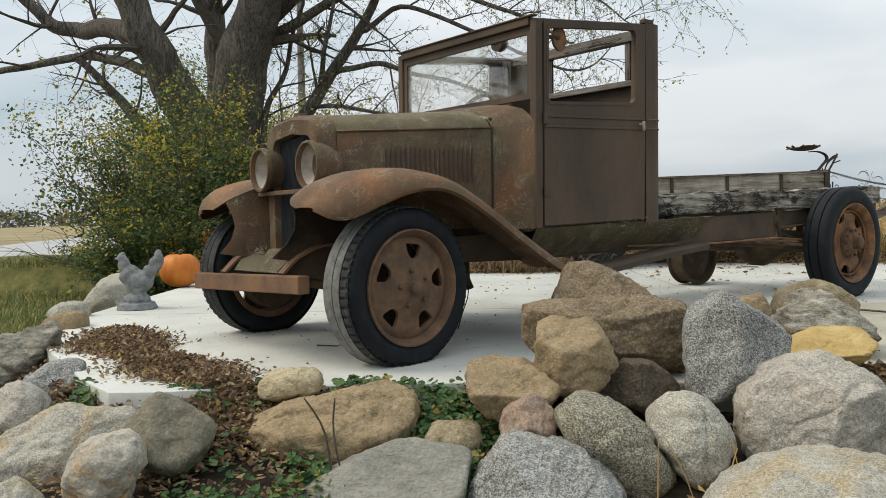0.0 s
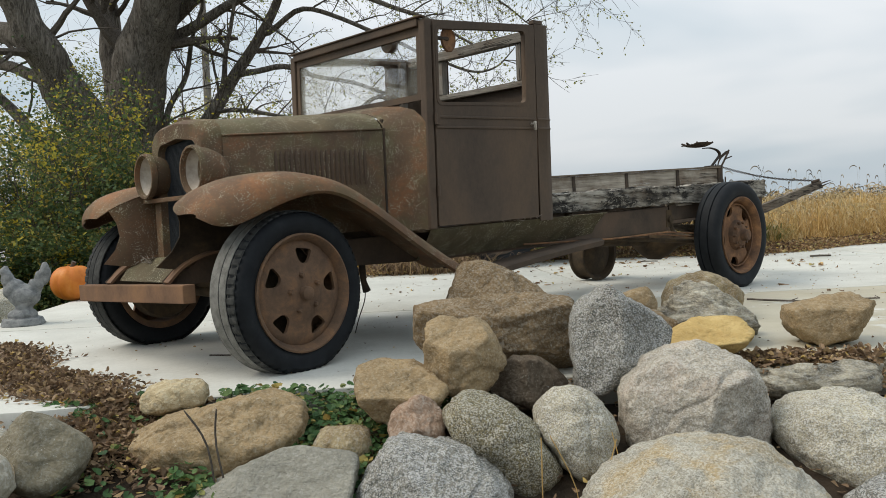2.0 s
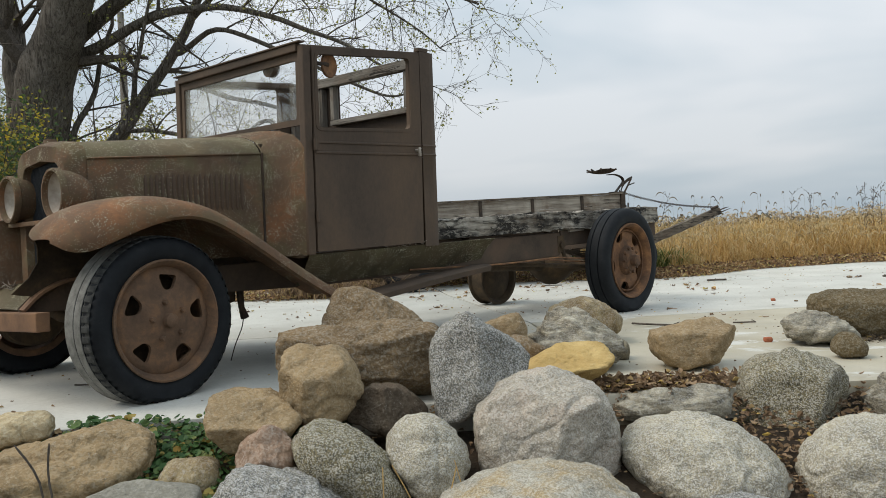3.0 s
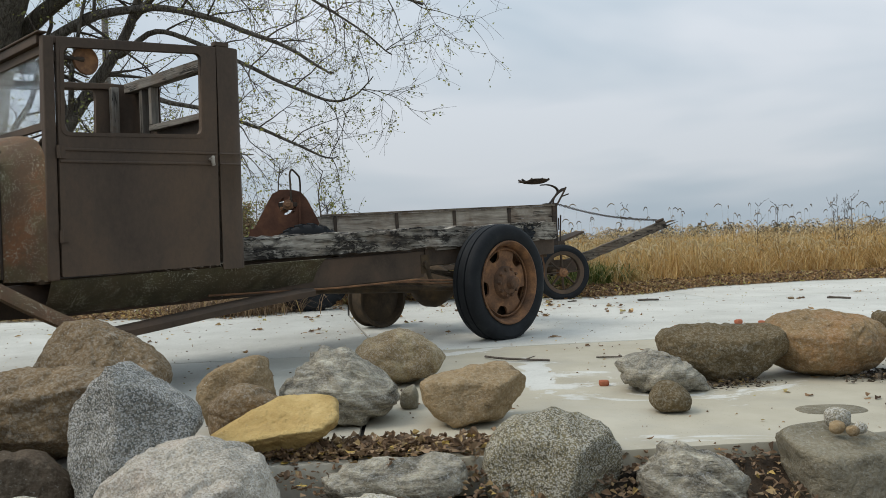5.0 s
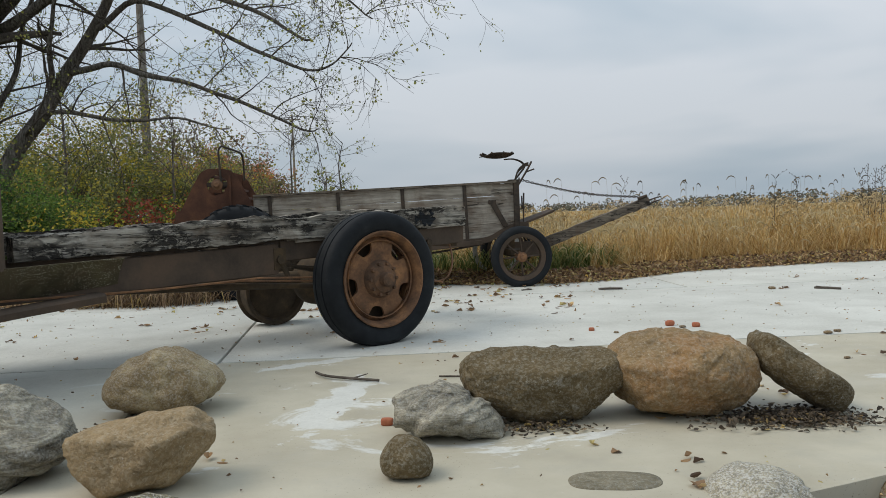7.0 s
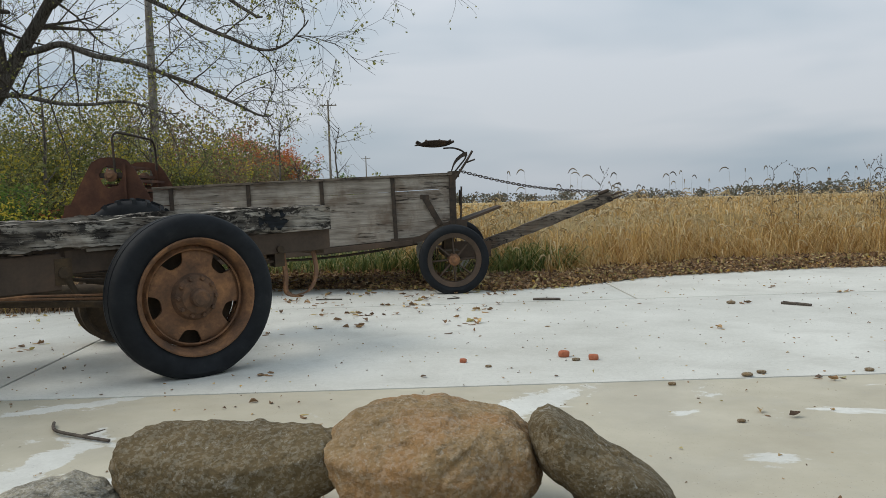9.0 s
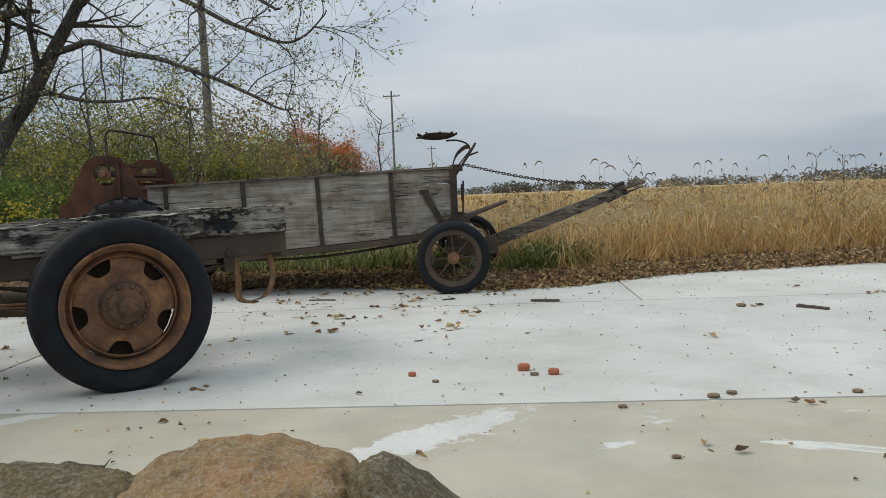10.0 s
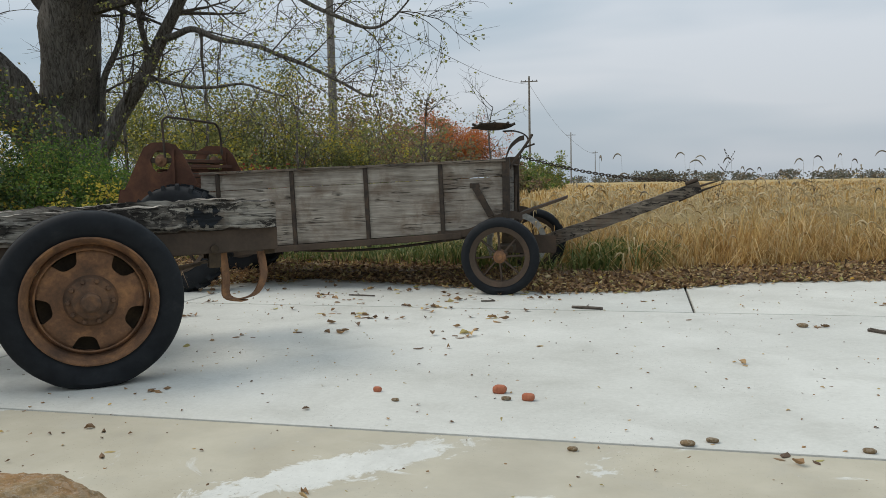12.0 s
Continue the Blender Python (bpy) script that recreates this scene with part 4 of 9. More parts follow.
for w0, name in ((0.27, "bed_beam"), (1.18, "bed_beam")):
    b = Build()
    split_long(b, 1.93, 4.87, w0, w0 + 0.13, 0.600, 0.728, 190, 6, 9)
    ob = body(name, b, M_WOODB, label="rotten timber beam with flaked dark paint", smooth=45)
    for v in ob.data.vertices:
        v.co = rotten(v.co, w0)
    for u0, u1, z0, z1, cut in ((4.40, 4.60, 0.610, 0.722, -0.1), (3.98, 4.12, 0.63, 0.70, 0.1)):
        crust = Build()                        # a patch of old black paint that still clings
        vs, fs = [], []
        for i in range(81):
            for k in range(45):
                p = rotten(BODY @ Vector((u0 + (u1 - u0) * i / 80, w0, z0 + (z1 - z0) * k / 44)), w0)
                vs.append((p.x, p.y - 0.006, p.z))
        for i in range(80):
            for k in range(44):
                q = math.hypot(i / 40 - 1, k / 22 - 1)
                if noise.noise((i * 0.085, k * 0.1, u0)) + 0.5 * noise.noise((i * 0.3, k * 0.33, 4)) > cut + 1.3 * (q - 0.7):
                    fs.append((i * 45 + k, (i + 1) * 45 + k, (i + 1) * 45 + k + 1, i * 45 + k + 1))
        crust.add(vs, fs)
        part("paint_patch", crust, M_TYRE, ob, "black old paint patch")
for u in (2.2, 3.05, 3.9, 4.5):
    b = Build()
    split_long(b, u, u + 0.09, 0.41, 1.17, 0.605, 0.70, 4, 16, 3)
    ob = body("bed_bearer", b, M_WOODY, smooth=45)
    roughen(ob, 0.006, 12)
body("blocking", Build().box(3.46, 3.75, 0.29, 0.37, 0.592, 0.603).box(3.5, 3.7, 0.285, 0.40, 0.575, 0.592), M_WOODX, bevel=0.003)

# front fenders
FU = [-0.520, -0.512, -0.492, -0.460, -0.412, -0.330, -0.225, -0.1, 0.03, 0.15, 0.28, 0.42, 0.56, 0.70, 0.84, 0.95, 1.02]
F_CROWN = [0.738, 0.768, 0.803, 0.834, 0.861, 0.889, 0.908, 0.915, 0.900, 0.868, 0.807, 0.722, 0.632, 0.545, 0.462, 0.405, 0.388]
F_LIP = [0.726, 0.712, 0.700, 0.697, 0.705, 0.735, 0.775, 0.810, 0.822, 0.795, 0.730, 0.645, 0.555, 0.470, 0.393, 0.345, 0.335]
F_OUT = [0.11, 0.045, 0.0, -0.03, -0.047, -0.055, -0.055, -0.055, -0.055, -0.055, -0.052, -0.048, -0.042, -0.036, -0.028, -0.02, -0.015]
F_IN = [0.29, 0.35, 0.395, 0.425, 0.44, 0.44, 0.44, 0.44, 0.44, 0.435, 0.42, 0.40, 0.38, 0.36, 0.34, 0.33, 0.32]


def fender(side):
    rows = []
    across = [(0.0, -0.10), (0.0, 0.0), (0.012, 0.28), (0.05, 0.58), (0.13, 0.82), (0.27, 0.96), (0.45, 1.0), (0.65, 0.985), (0.83, 0.9), (1.0, 0.72)]
    for u, zc, zl, wo, wi in zip(FU, F_CROWN, F_LIP, F_OUT, F_IN):
        row = []
        for i, (a, k) in enumerate(across):
            w = wo + (wi - wo) * a + (0.014 if i == 0 else 0)
            z = zl + (zc - zl) * k
            row.append((u, w if side < 0 else 2 * CL - w, z))
        rows.append(row)
    fine = [smooth_path(list(col), 3) for col in zip(*rows)]
    ob = part("fender", Build().sheet([list(r) for r in zip(*fine)], 0.006 * side), M_FENDER, truck, "rounded rusted front fender", 60)
    apron = []
    for u, zc, zl, wi in list(zip(FU, F_CROWN, F_LIP, F_IN))[2:14]:
        zt = zl + (zc - zl) * 0.72
        low = curve_at(u, [-0.49, -0.42, -0.28, 0.0, 0.42, 0.7], [0.50, 0.485, 0.475, 0.465, 0.46, 0.44])
        wt = 0.47 if u < 0.3 else 0.45
        sweep = max(0.0, min(1.0, (-0.15 - u) / 0.3))      # its front edge is hollowed, and runs out to the horn below
        row = [(u + sweep * d, wi + (wt - wi) * v, zt + (min(low, zt - 0.02) - zt) * v) for v, d in ((0, 0), (0.25, 0.03), (0.5, 0.035), (0.75, 0.0), (1, -0.07))]
        apron.append([(p, q if side < 0 else 2 * CL - q, r) for p, q, r in row])
    # near apron takes the darker rust to paint the shade under the fender
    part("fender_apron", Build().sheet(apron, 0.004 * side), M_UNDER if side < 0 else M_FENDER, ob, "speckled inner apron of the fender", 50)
    return ob


fender(-1)
fender(1)

# running board bent away from the sill, and the speckled skirt above it
rows = []
for u, z, w in ((0.98, 0.382, 0.02), (1.15, 0.352, 0.03), (1.4, 0.375, 0.06), (1.65, 0.402, 0.08), (1.95, 0.432, 0.09), (2.3, 0.462, 0.1)):
    rows.append([(u, w, z - 0.032), (u, w - 0.004, z + 0.0), (u, w + 0.02, z + 0.012), (u, w + 0.10, z + 0.012), (u, w + 0.2, z + 0.006)])
part("running_board", Build().sheet(rows, 0.006), M_FRAME, truck, "bent rusty running board strip", 40)
rows = []
for u in np.linspace(0.84, 2.42, 12):
    t = max(0.0, (u - 1.9) / 0.5)
    rows.append([(u, 0.15, 0.585 - LIFT * 0), (u, 0.155 + 0.02 * t, 0.572), (u, 0.20 + 0.05 * t, 0.50), (u, 0.285, 0.415 + 0.03 * t)])
sk = Build().sheet(rows, -0.004)
body("sill_skirt", sk, M_SKIRT, label="lichen-speckled sill apron", smooth=40)
body("cab_floor", Build().box(0.80, 1.86, 0.17, 1.43, 0.572, 0.592), M_UNDER)

# bumper bar on its two bent horns
part("bumper", Build().hexa([(-0.56, 0.21, 0.347), (-0.50, 0.21, 0.347), (-0.50, 1.54, 0.285), (-0.56, 1.54, 0.285)],
                            [(-0.56, 0.21, 0.43), (-0.50, 0.21, 0.43), (-0.50, 1.54, 0.375), (-0.56, 1.54, 0.375)]), M_BUMPER, truck, "flat rusty channel bumper", bevel=0.006)
for w0, z0 in ((0.44, 0.43), (1.16, 0.4)):
    pts = smooth_path([(-0.53, w0 + 0.02, z0), (-0.44, w0 + 0.015, z0 + 0.08), (-0.30, w0, z0 + 0.13), (-0.1, w0, z0 + 0.12)], 5)
    part("frame_horn", Build().sheet([[p + Vector((0, -0.035, 0)), p + Vector((0, 0.035, 0))] for p in pts], 0.012), M_BUMPER, truck, smooth=50)
    part("frame_horn_web", Build().sheet([[p + Vector((0, 0.03, 0)), (p.x, w0 + 0.03, z0 - 0.02)] for p in pts], 0.008), M_FRAME, truck)
part("front_valance", Build().sheet([[(-0.48, w, 0.42 - 0.02 * (w - 0.4)), (-0.44, w, 0.46), (-0.36, w, 0.49 + 0.035 * math.sin(math.pi * (w - 0.45) / 0.7))] for w in np.linspace(0.47, 1.13, 9)], 0.006), M_SKIRT, truck, "sheet valance in front of the radiator", 50)

# radiator shell with its core
CU = -0.20


def shell_outline(hw, z0, z1, r, n=8):
    pts = [(-hw, z0)]
    for k in range(n + 1):
        a = math.pi - (math.pi / 2) * k / n
        pts.append((-hw + r + r * math.cos(a), z1 - r + r * math.sin(a)))
    pts.append((0, z1 + 0.018))
    for k in range(n + 1):
        a = math.pi / 2 - (math.pi / 2) * k / n
        pts.append((hw - r + r * math.cos(a), z1 - r + r * math.sin(a)))
    pts.append((hw, z0))
    return pts


o = shell_outline(0.315, 0.50, 1.205, 0.10)
o2 = shell_outline(0.285, 0.50, 1.185, 0.10)
i1 = shell_outline(0.225, 0.50, 1.115, 0.06)
i2 = shell_outline(0.222, 0.50, 1.112, 0.06)
rows = [[(u, CL + dw, z) for dw, z in line] for u, line in ((CU + 0.01, o), (CU - 0.05, o), (CU - 0.085, o2), (CU - 0.082, i1), (CU - 0.04, i2))]
body("radiator_shell", Build().sheet(rows, 0.004), M_HOOD, label="rusted radiator surround", smooth=50)
core = Build()
for k in range(44):
    w = CL - 0.222 + 0.444 * k / 43
    core.box(CU - 0.05, CU - 0.03, w - 0.0016, w + 0.0016, 0.5, 1.11)
for k in range(60):
    z = 0.5 + 0.61 * k / 59
    core.box(CU - 0.046, CU - 0.03, CL - 0.222, CL + 0.222, z - 0.0012, z + 0.0012)
core.box(CU - 0.028, CU - 0.01, CL - 0.24, CL + 0.24, 0.5, 1.13)
tagged(body("radiator_core", core, M_GRILLE, label="dark honeycomb radiator core"), kind="stuff")
body("radiator_cap", Build().lathe([(0, 0.02), (0.03, 0.018), (0.036, 0.0)], 20, pose(CU - 0.03, CL, 1.22, 90)), M_HOOD, smooth=40)

# headlights on their cross bar
part("headlight_bar", Build().hexa([(-0.325, 0.42, 0.815), (-0.300, 0.42, 0.815), (-0.300, 1.16, 0.805), (-0.325, 1.16, 0.805)],
                                   [(-0.325, 0.42, 0.838), (-0.300, 0.42, 0.838), (-0.300, 1.16, 0.828), (-0.325, 1.16, 0.828)]), M_FENDER, truck, bevel=0.004)
for w0, s in ((0.50, -1), (1.06, 1)):
    hm = Matrix.Translation((-0.345, w0, 0.948)) @ Matrix(((0, 1, 0, 0), (-1, 0, 0, 0), (0, 0, 1, 0), (0, 0, 0, 1)))
    shell = Build().lathe([(0.100, 0.012), (0.108, -0.012), (0.118, -0.012), (0.121, 0.0), (0.121, 0.018), (0.112, 0.024), (0.108, 0.07), (0.09, 0.12), (0.06, 0.165), (0.032, 0.185), (0.0, 0.19)], 40, hm)
    lamp = part("headlight", shell, M_HOOD, truck, "rusted headlight bucket with empty rim", 40)
    part("reflector", Build().lathe([(0.104, 0.008), (0.095, 0.03), (0.07, 0.06), (0.035, 0.08), (0.0, 0.085)], 36, hm), M_LENS, lamp, "pale dull reflector", 60)
    part("bracket", Build().tube(smooth_path([(-0.24, w0 + 0.0, 0.86), (-0.26, w0 + 0.01, 0.84), (-0.30, w0 + 0.02, 0.825)]), 0.016, 8), M_IRON, lamp, smooth=50)

# hood and cowl, lofted
HU = [-0.195, 0.0, 0.2, 0.45, 0.685]


def hood_section(u, hw, zb, zc, zt):
    """From the near lower edge over the crown to the far lower edge."""
    half = [(-hw, zb), (-hw * 1.005, (zb + zc) / 2), (-hw, zc - 0.012), (-hw * 0.985, zc), (-hw * 0.955, zc + 0.022), (-hw * 0.86, zc + (zt - zc) * 0.52), (-hw * 0.68, zc + (zt - zc) * 0.76), (-hw * 0.4, zc + (zt - zc) * 0.93), (0, zt)]
    return [(u, CL + a, z) for a, z in half] + [(u, CL - a, z) for a, z in reversed(half[:-1])]


rows = []
for u in HU:
    t = (u + 0.195) / 0.88
    rows.append(hood_section(u, 0.325 + 0.135 * t, 0.60, 1.125 + 0.025 * t, 1.222 + 0.05 * t))
top = [r[3:14] for r in rows]
hood = body("hood", Build().sheet(rows, 0.004), M_HOOD, label="rusted engine hood speckled with lichen", smooth=55)
hood.data.materials.append(M_HOODTOP)
for p in hood.data.polygons:
    c = sum((hood.data.vertices[i].co.z for i in p.vertices), 0.0) / len(p.vertices)
    if c > 1.135 + 0.05 * (hood.data.vertices[p.vertices[0]].co.x + 0.2):
        p.material_index = 1
for s in (-1, 1):
    bead = [(u, CL + s * (0.327 + 0.135 * (u + 0.195) / 0.88), 1.120 + 0.025 * (u + 0.195) / 0.88 + LIFT * u) for u in HU]
    part("hood_hinge", Build().tube(bead, 0.006, 6), M_HOOD, hood, smooth=60)
    lou = Build().tube([(0, 0, 0.84), (0, 0, 0.86), (0, 0, 1.01), (0, 0, 1.03)], [0.003, 0.009, 0.009, 0.003], 8).mesh("louver", M_FRAME, 50)
    for k in range(19):
        u = 0.07 + 0.5 * k / 18
        w = CL + s * (0.326 + 0.135 * (u + 0.195) / 0.88)
        part("louver", lou, None, hood, m=pose(u, w, 0.008 + LIFT * u))
cowl_rows = []
for u, hw, zc, zt in ((0.695, 0.462, 1.15, 1.272), (0.735, 0.50, 1.155, 1.282), (0.78, 0.575, 1.165, 1.293), (0.83, 0.655, 1.175, 1.302)):
    cowl_rows.append(hood_section(u, hw, 0.585, zc, zt))
body("cowl", Build().sheet(cowl_rows, 0.004), M_HOOD, label="lichen-speckled cowl", smooth=55)
body("firewall", Build().box(0.70, 0.712, CL - 0.44, CL + 0.44, 0.55, 1.2), M_UNDER)
for s in (-1, 1):
    bead = [(0.69, CL + s * 0.466, z + LIFT * 0.69) for z in (0.60, 0.9, 1.15)]
    part("hood_seam", Build().tube(bead, 0.006, 6), M_IRON, truck)

# cab shell
NEAR, FAR = 0.13, 1.47


def zroof(u):
    return curve_at(u, [0.8, 1.9], [1.712, 1.772])


for side, w0 in ((-1, NEAR), (1, FAR)):
    s = -side
    y = lambda d: w0 + s * d
    post = Build()
    lo, hi = sorted((y(0.0), y(0.05)))
    post.hexa([(0.825, lo, 0.585), (0.875, lo, 0.585), (0.875, hi, 0.585), (0.825, hi, 0.585)],
              [(0.835, lo, zroof(0.85)), (0.885, lo, zroof(0.85)), (0.885, hi, zroof(0.85)), (0.835, hi, zroof(0.85))])
    body("windshield_pillar", post, M_CAB, bevel=0.008)
    door = Build()
    oq = [(0.883, y(-0.004), 0.60), (1.70, y(-0.004), 0.60), (1.715, y(-0.004), zroof(1.7) - 0.012), (0.893, y(-0.004), zroof(0.9) - 0.008)]
    hq = [(0.918, y(-0.004), 1.272), (1.618, y(-0.004), 1.290), (1.628, y(-0.004), 1.715), (0.925, y(-0.004), 1.668)]
    ring_panel(door, oq, hq, 0.012, 0.035, (0, 0.03 * s, 0))
    d = body("door", door, M_CAB, label="brown rusted cab door without glass", smooth=40)
    for z in (1.130, 1.186):
        b = Build()
        b.hexa([(0.89, min(y(-0.010), y(0.0)), z), (1.70, min(y(-0.010), y(0.0)), z), (1.70, max(y(-0.010), y(0.0)), z), (0.89, max(y(-0.010), y(0.0)), z)],
               [(0.89, min(y(-0.010), y(0.0)), z + 0.014), (1.70, min(y(-0.010), y(0.0)), z + 0.014), (1.70, max(y(-0.010), y(0.0)), z + 0.014), (0.89, max(y(-0.010), y(0.0)), z + 0.014)])
        body("belt_moulding", b, M_CAB, d, bevel=0.004)
    reveal = Build()
    hq2 = [(p[0], y(-0.007), p[2]) for p in hq]
    oq2 = [(p[0] + dx, y(-0.007), p[2] + dz) for p, (dx, dz) in zip(hq, ((-0.018, -0.018), (0.018, -0.018), (0.018, 0.018), (-0.018, 0.018)))]
    ring_panel(reveal, oq2, hq2, 0.045, 0.033, (0, 0.01 * s, 0))
    body("window_reveal", reveal, M_CAB, d, smooth=50)
    for z in (0.76, 1.15):
        body("hinge", Build().tube([(0.883, y(-0.012), z), (0.883, y(-0.012), z + 0.06)], 0.009, 8).box(0.886, 0.915, min(y(-0.011), y(-0.003)), max(y(-0.011), y(-0.003)), z, z + 0.06), M_CAB, d, smooth=40)
    if side < 0:
        h = Build().tube([(1.66, y(-0.004), 1.162), (1.66, y(-0.03), 1.162)], 0.008, 8).tube(smooth_path([(1.665, y(-0.03), 1.175), (1.66, y(-0.035), 1.155), (1.667, y(-0.03), 1.128)]), [0.010] * 13, 8)
        body("door_handle", h, M_LENS, d, "small pale latch handle", 50)
    # quarter panel that turns the rear corner
    q = []
    for z in (0.575, 0.9, 1.128, 1.137, 1.144, 1.182, 1.192, 1.2, 1.5, zroof(1.8)):
        out = 0.007 if z in (1.137, 1.192) else 0.0
        q.append([(1.722, y(0.0 - out), z), (1.80, y(0.0 - out), z), (1.845, y(0.008 - out), z), (1.868, y(0.03), z), (1.876 + out, y(0.07), z), (1.878 + out, y(0.16), z)])
    body("quarter_panel", Build().sheet(q, 0.006 * side), M_CAB, smooth=40)
    # roof side rail and the timber post inside it
    lo, hi = sorted((y(0.004), y(0.045)))
    body("roof_rail", Build().hexa([(0.87, lo, zroof(0.87) - 0.035), (1.74, lo, zroof(1.74) - 0.04), (1.74, hi, zroof(1.74) - 0.04), (0.87, hi, zroof(0.87) - 0.035)],
                                   [(0.87, lo, zroof(0.87)), (1.74, lo, zroof(1.74)), (1.74, hi, zroof(1.74)), (0.87, hi, zroof(0.87))]), M_CAB, bevel=0.006)
    lo, hi = sorted((y(0.05), y(0.09)))
    body("cab_post", Build().box(1.70, 1.75, lo, hi, 0.6, zroof(1.7) - 0.03), M_WOODZ, label="grey weathered wooden post", bevel=0.004)
body("roof_stub", Build().box(1.715, 1.80, NEAR + 0.002, NEAR + 0.04, 1.768, 1.792), M_CAB, bevel=0.004)
# back wall with its window, timber framed on the inside
back = Build()
ring_panel(back, [(1.872, 0.285, 0.60), (1.872, 1.315, 0.60), (1.872, 1.315, 1.745), (1.872, 0.285, 1.745)], [(1.872, 0.37, 1.46), (1.872, 1.07, 1.46), (1.872, 1.07, 1.70), (1.872, 0.37, 1.70)], 0.004, 0.012, (-0.006, 0, 0))
body("back_panel", back, M_CAB, label="rusted back wall of the cab", smooth=40)
body("header_beam", Build().box(1.80, 1.862, 0.20, 1.42, 1.698, 1.762), M_WOODY, label="grey weathered timber header", bevel=0.006)
body("window_rail", Build().box(1.815, 1.862, 0.30, 1.12, 1.425, 1.462), M_WOODY, label="grey weathered timber rail", bevel=0.004)
for w in (0.335, 1.072, 1.20):
    body("window_stile", Build().box(1.815, 1.862, w, w + 0.04, 1.464 if w < 1.1 else 1.0, 1.696), M_WOODZ, label="grey weathered timber stile", bevel=0.004)
# windshield
wf = Build()
zb0, zt0 = 1.300, 1.640
ring_panel(wf, [(0.842, 0.185, zb0 - 0.012), (0.842, 1.415, zb0 - 0.012), (0.848, 1.415, zt0 + 0.04), (0.848, 0.185, zt0 + 0.04)], [(0.842, 0.215, zb0 + 0.022), (0.842, 1.385, zb0 + 0.022), (0.848, 1.385, zt0), (0.848, 0.215, zt0)], 0.008, 0.012, (0.022, 0, 0))
wind = body("windshield_frame", wf, M_CAB, label="rusted windshield frame", smooth=40)
m_glass, nt_, b_, vec_ = start("dusty_glass", (1, 1, 1), 0.03)
b_.inputs["Transmission Weight"].default_value = 1.0
b_.inputs["IOR"].default_value = 1.08
g_tr = nt_.nodes.new("ShaderNodeBsdfTransparent")
g_mx = nt_.nodes.new("ShaderNodeMixShader")
g_df = nt_.nodes.new("ShaderNodeBsdfDiffuse")
g_df.inputs["Color"].default_value = (0.55, 0.56, 0.5, 1)
g_film = nt_.nodes.new("ShaderNodeMixShader")
nt_.links.new(math_node(nt_, "MULTIPLY", step_node(nt_, noise_node(nt_, vec_, 3.0, 4), 0.35, 0.75), 0.35), g_film.inputs[0])
g_mx.inputs[0].default_value = 0.8
nt_.links.new(b_.outputs[0], g_mx.inputs[1])
nt_.links.new(g_tr.outputs[0], g_mx.inputs[2])
nt_.links.new(g_mx.outputs[0], g_film.inputs[1])
nt_.links.new(g_df.outputs[0], g_film.inputs[2])
nt_.links.new(g_film.outputs[0], nt_.nodes["Material Output"].inputs["Surface"])
pane = body("windshield_glass", Build().hexa([(0.850, 0.21, zb0 + 0.018), (0.855, 0.21, zb0 + 0.018), (0.855, 1.39, zb0 + 0.018), (0.850, 1.39, zb0 + 0.018)],
                                             [(0.856, 0.21, zt0 + 0.004), (0.861, 0.21, zt0 + 0.004), (0.861, 1.39, zt0 + 0.004), (0.856, 1.39, zt0 + 0.004)]), m_glass, wind, "dusty old windshield glass")
pane.visible_shadow = False
body("windshield_header", Build().box(0.825, 0.885, 0.182, 1.418, 1.683, 1.725).box(0.815, 0.86, 0.14, 1.46, 1.7255, 1.735), M_CAB, bevel=0.006)
body("wiper_motor", Build().lathe([(0, -0.02), (0.045, -0.02), (0.05, -0.01), (0.05, 0.03), (0, 0.035)], 24, pose(0.90, 0.50, 1.645, 0, 0, 90)), M_CAB, smooth=40)
mir = body("side_mirror", Build().lathe([(0.0, 0.0), (0.066, -0.002), (0.07, 0.004), (0.068, 0.012), (0.04, 0.02), (0, 0.024)], 32, pose(1.045, 0.165, 1.625, 0, 0, 14)), M_RIM, label="round rusty mirror back on an arm", smooth=40)
body("mirror_arm", Build().tube([(0.885, 0.15, 1.625), (1.03, 0.16, 1.625)], 0.012, 8).box(0.885, 0.93, 0.14, 0.17, 1.60, 1.65), M_IRON, mir, smooth=40)
steer = Build()
ringm = Matrix.Translation((1.18, 1.12, 1.26)) @ Euler((0, radians(-62), 0)).to_matrix().to_4x4()
steer.tube([ringm @ Vector((0.2 * math.cos(a), 0.2 * math.sin(a), 0)) for a in np.linspace(0, 2 * math.pi, 33)], 0.014, 8, False)
for a in (0.4, 2.5, 4.6):
    steer.tube([ringm @ Vector((0, 0, 0)), ringm @ Vector((0.2 * math.cos(a), 0.2 * math.sin(a), 0))], 0.009, 6)
steer.tube([ringm @ Vector((0, 0, 0)), ringm @ Vector((0, 0, -0.6))], 0.018, 8)
body("steering_wheel", steer, M_IRON, smooth=50)
body("seat_back", Build().box(1.70, 1.79, 0.3, 1.3, 0.75, 1.15).box(1.25, 1.70, 0.3, 1.3, 0.75, 0.86), M_UNDER, bevel=0.02)
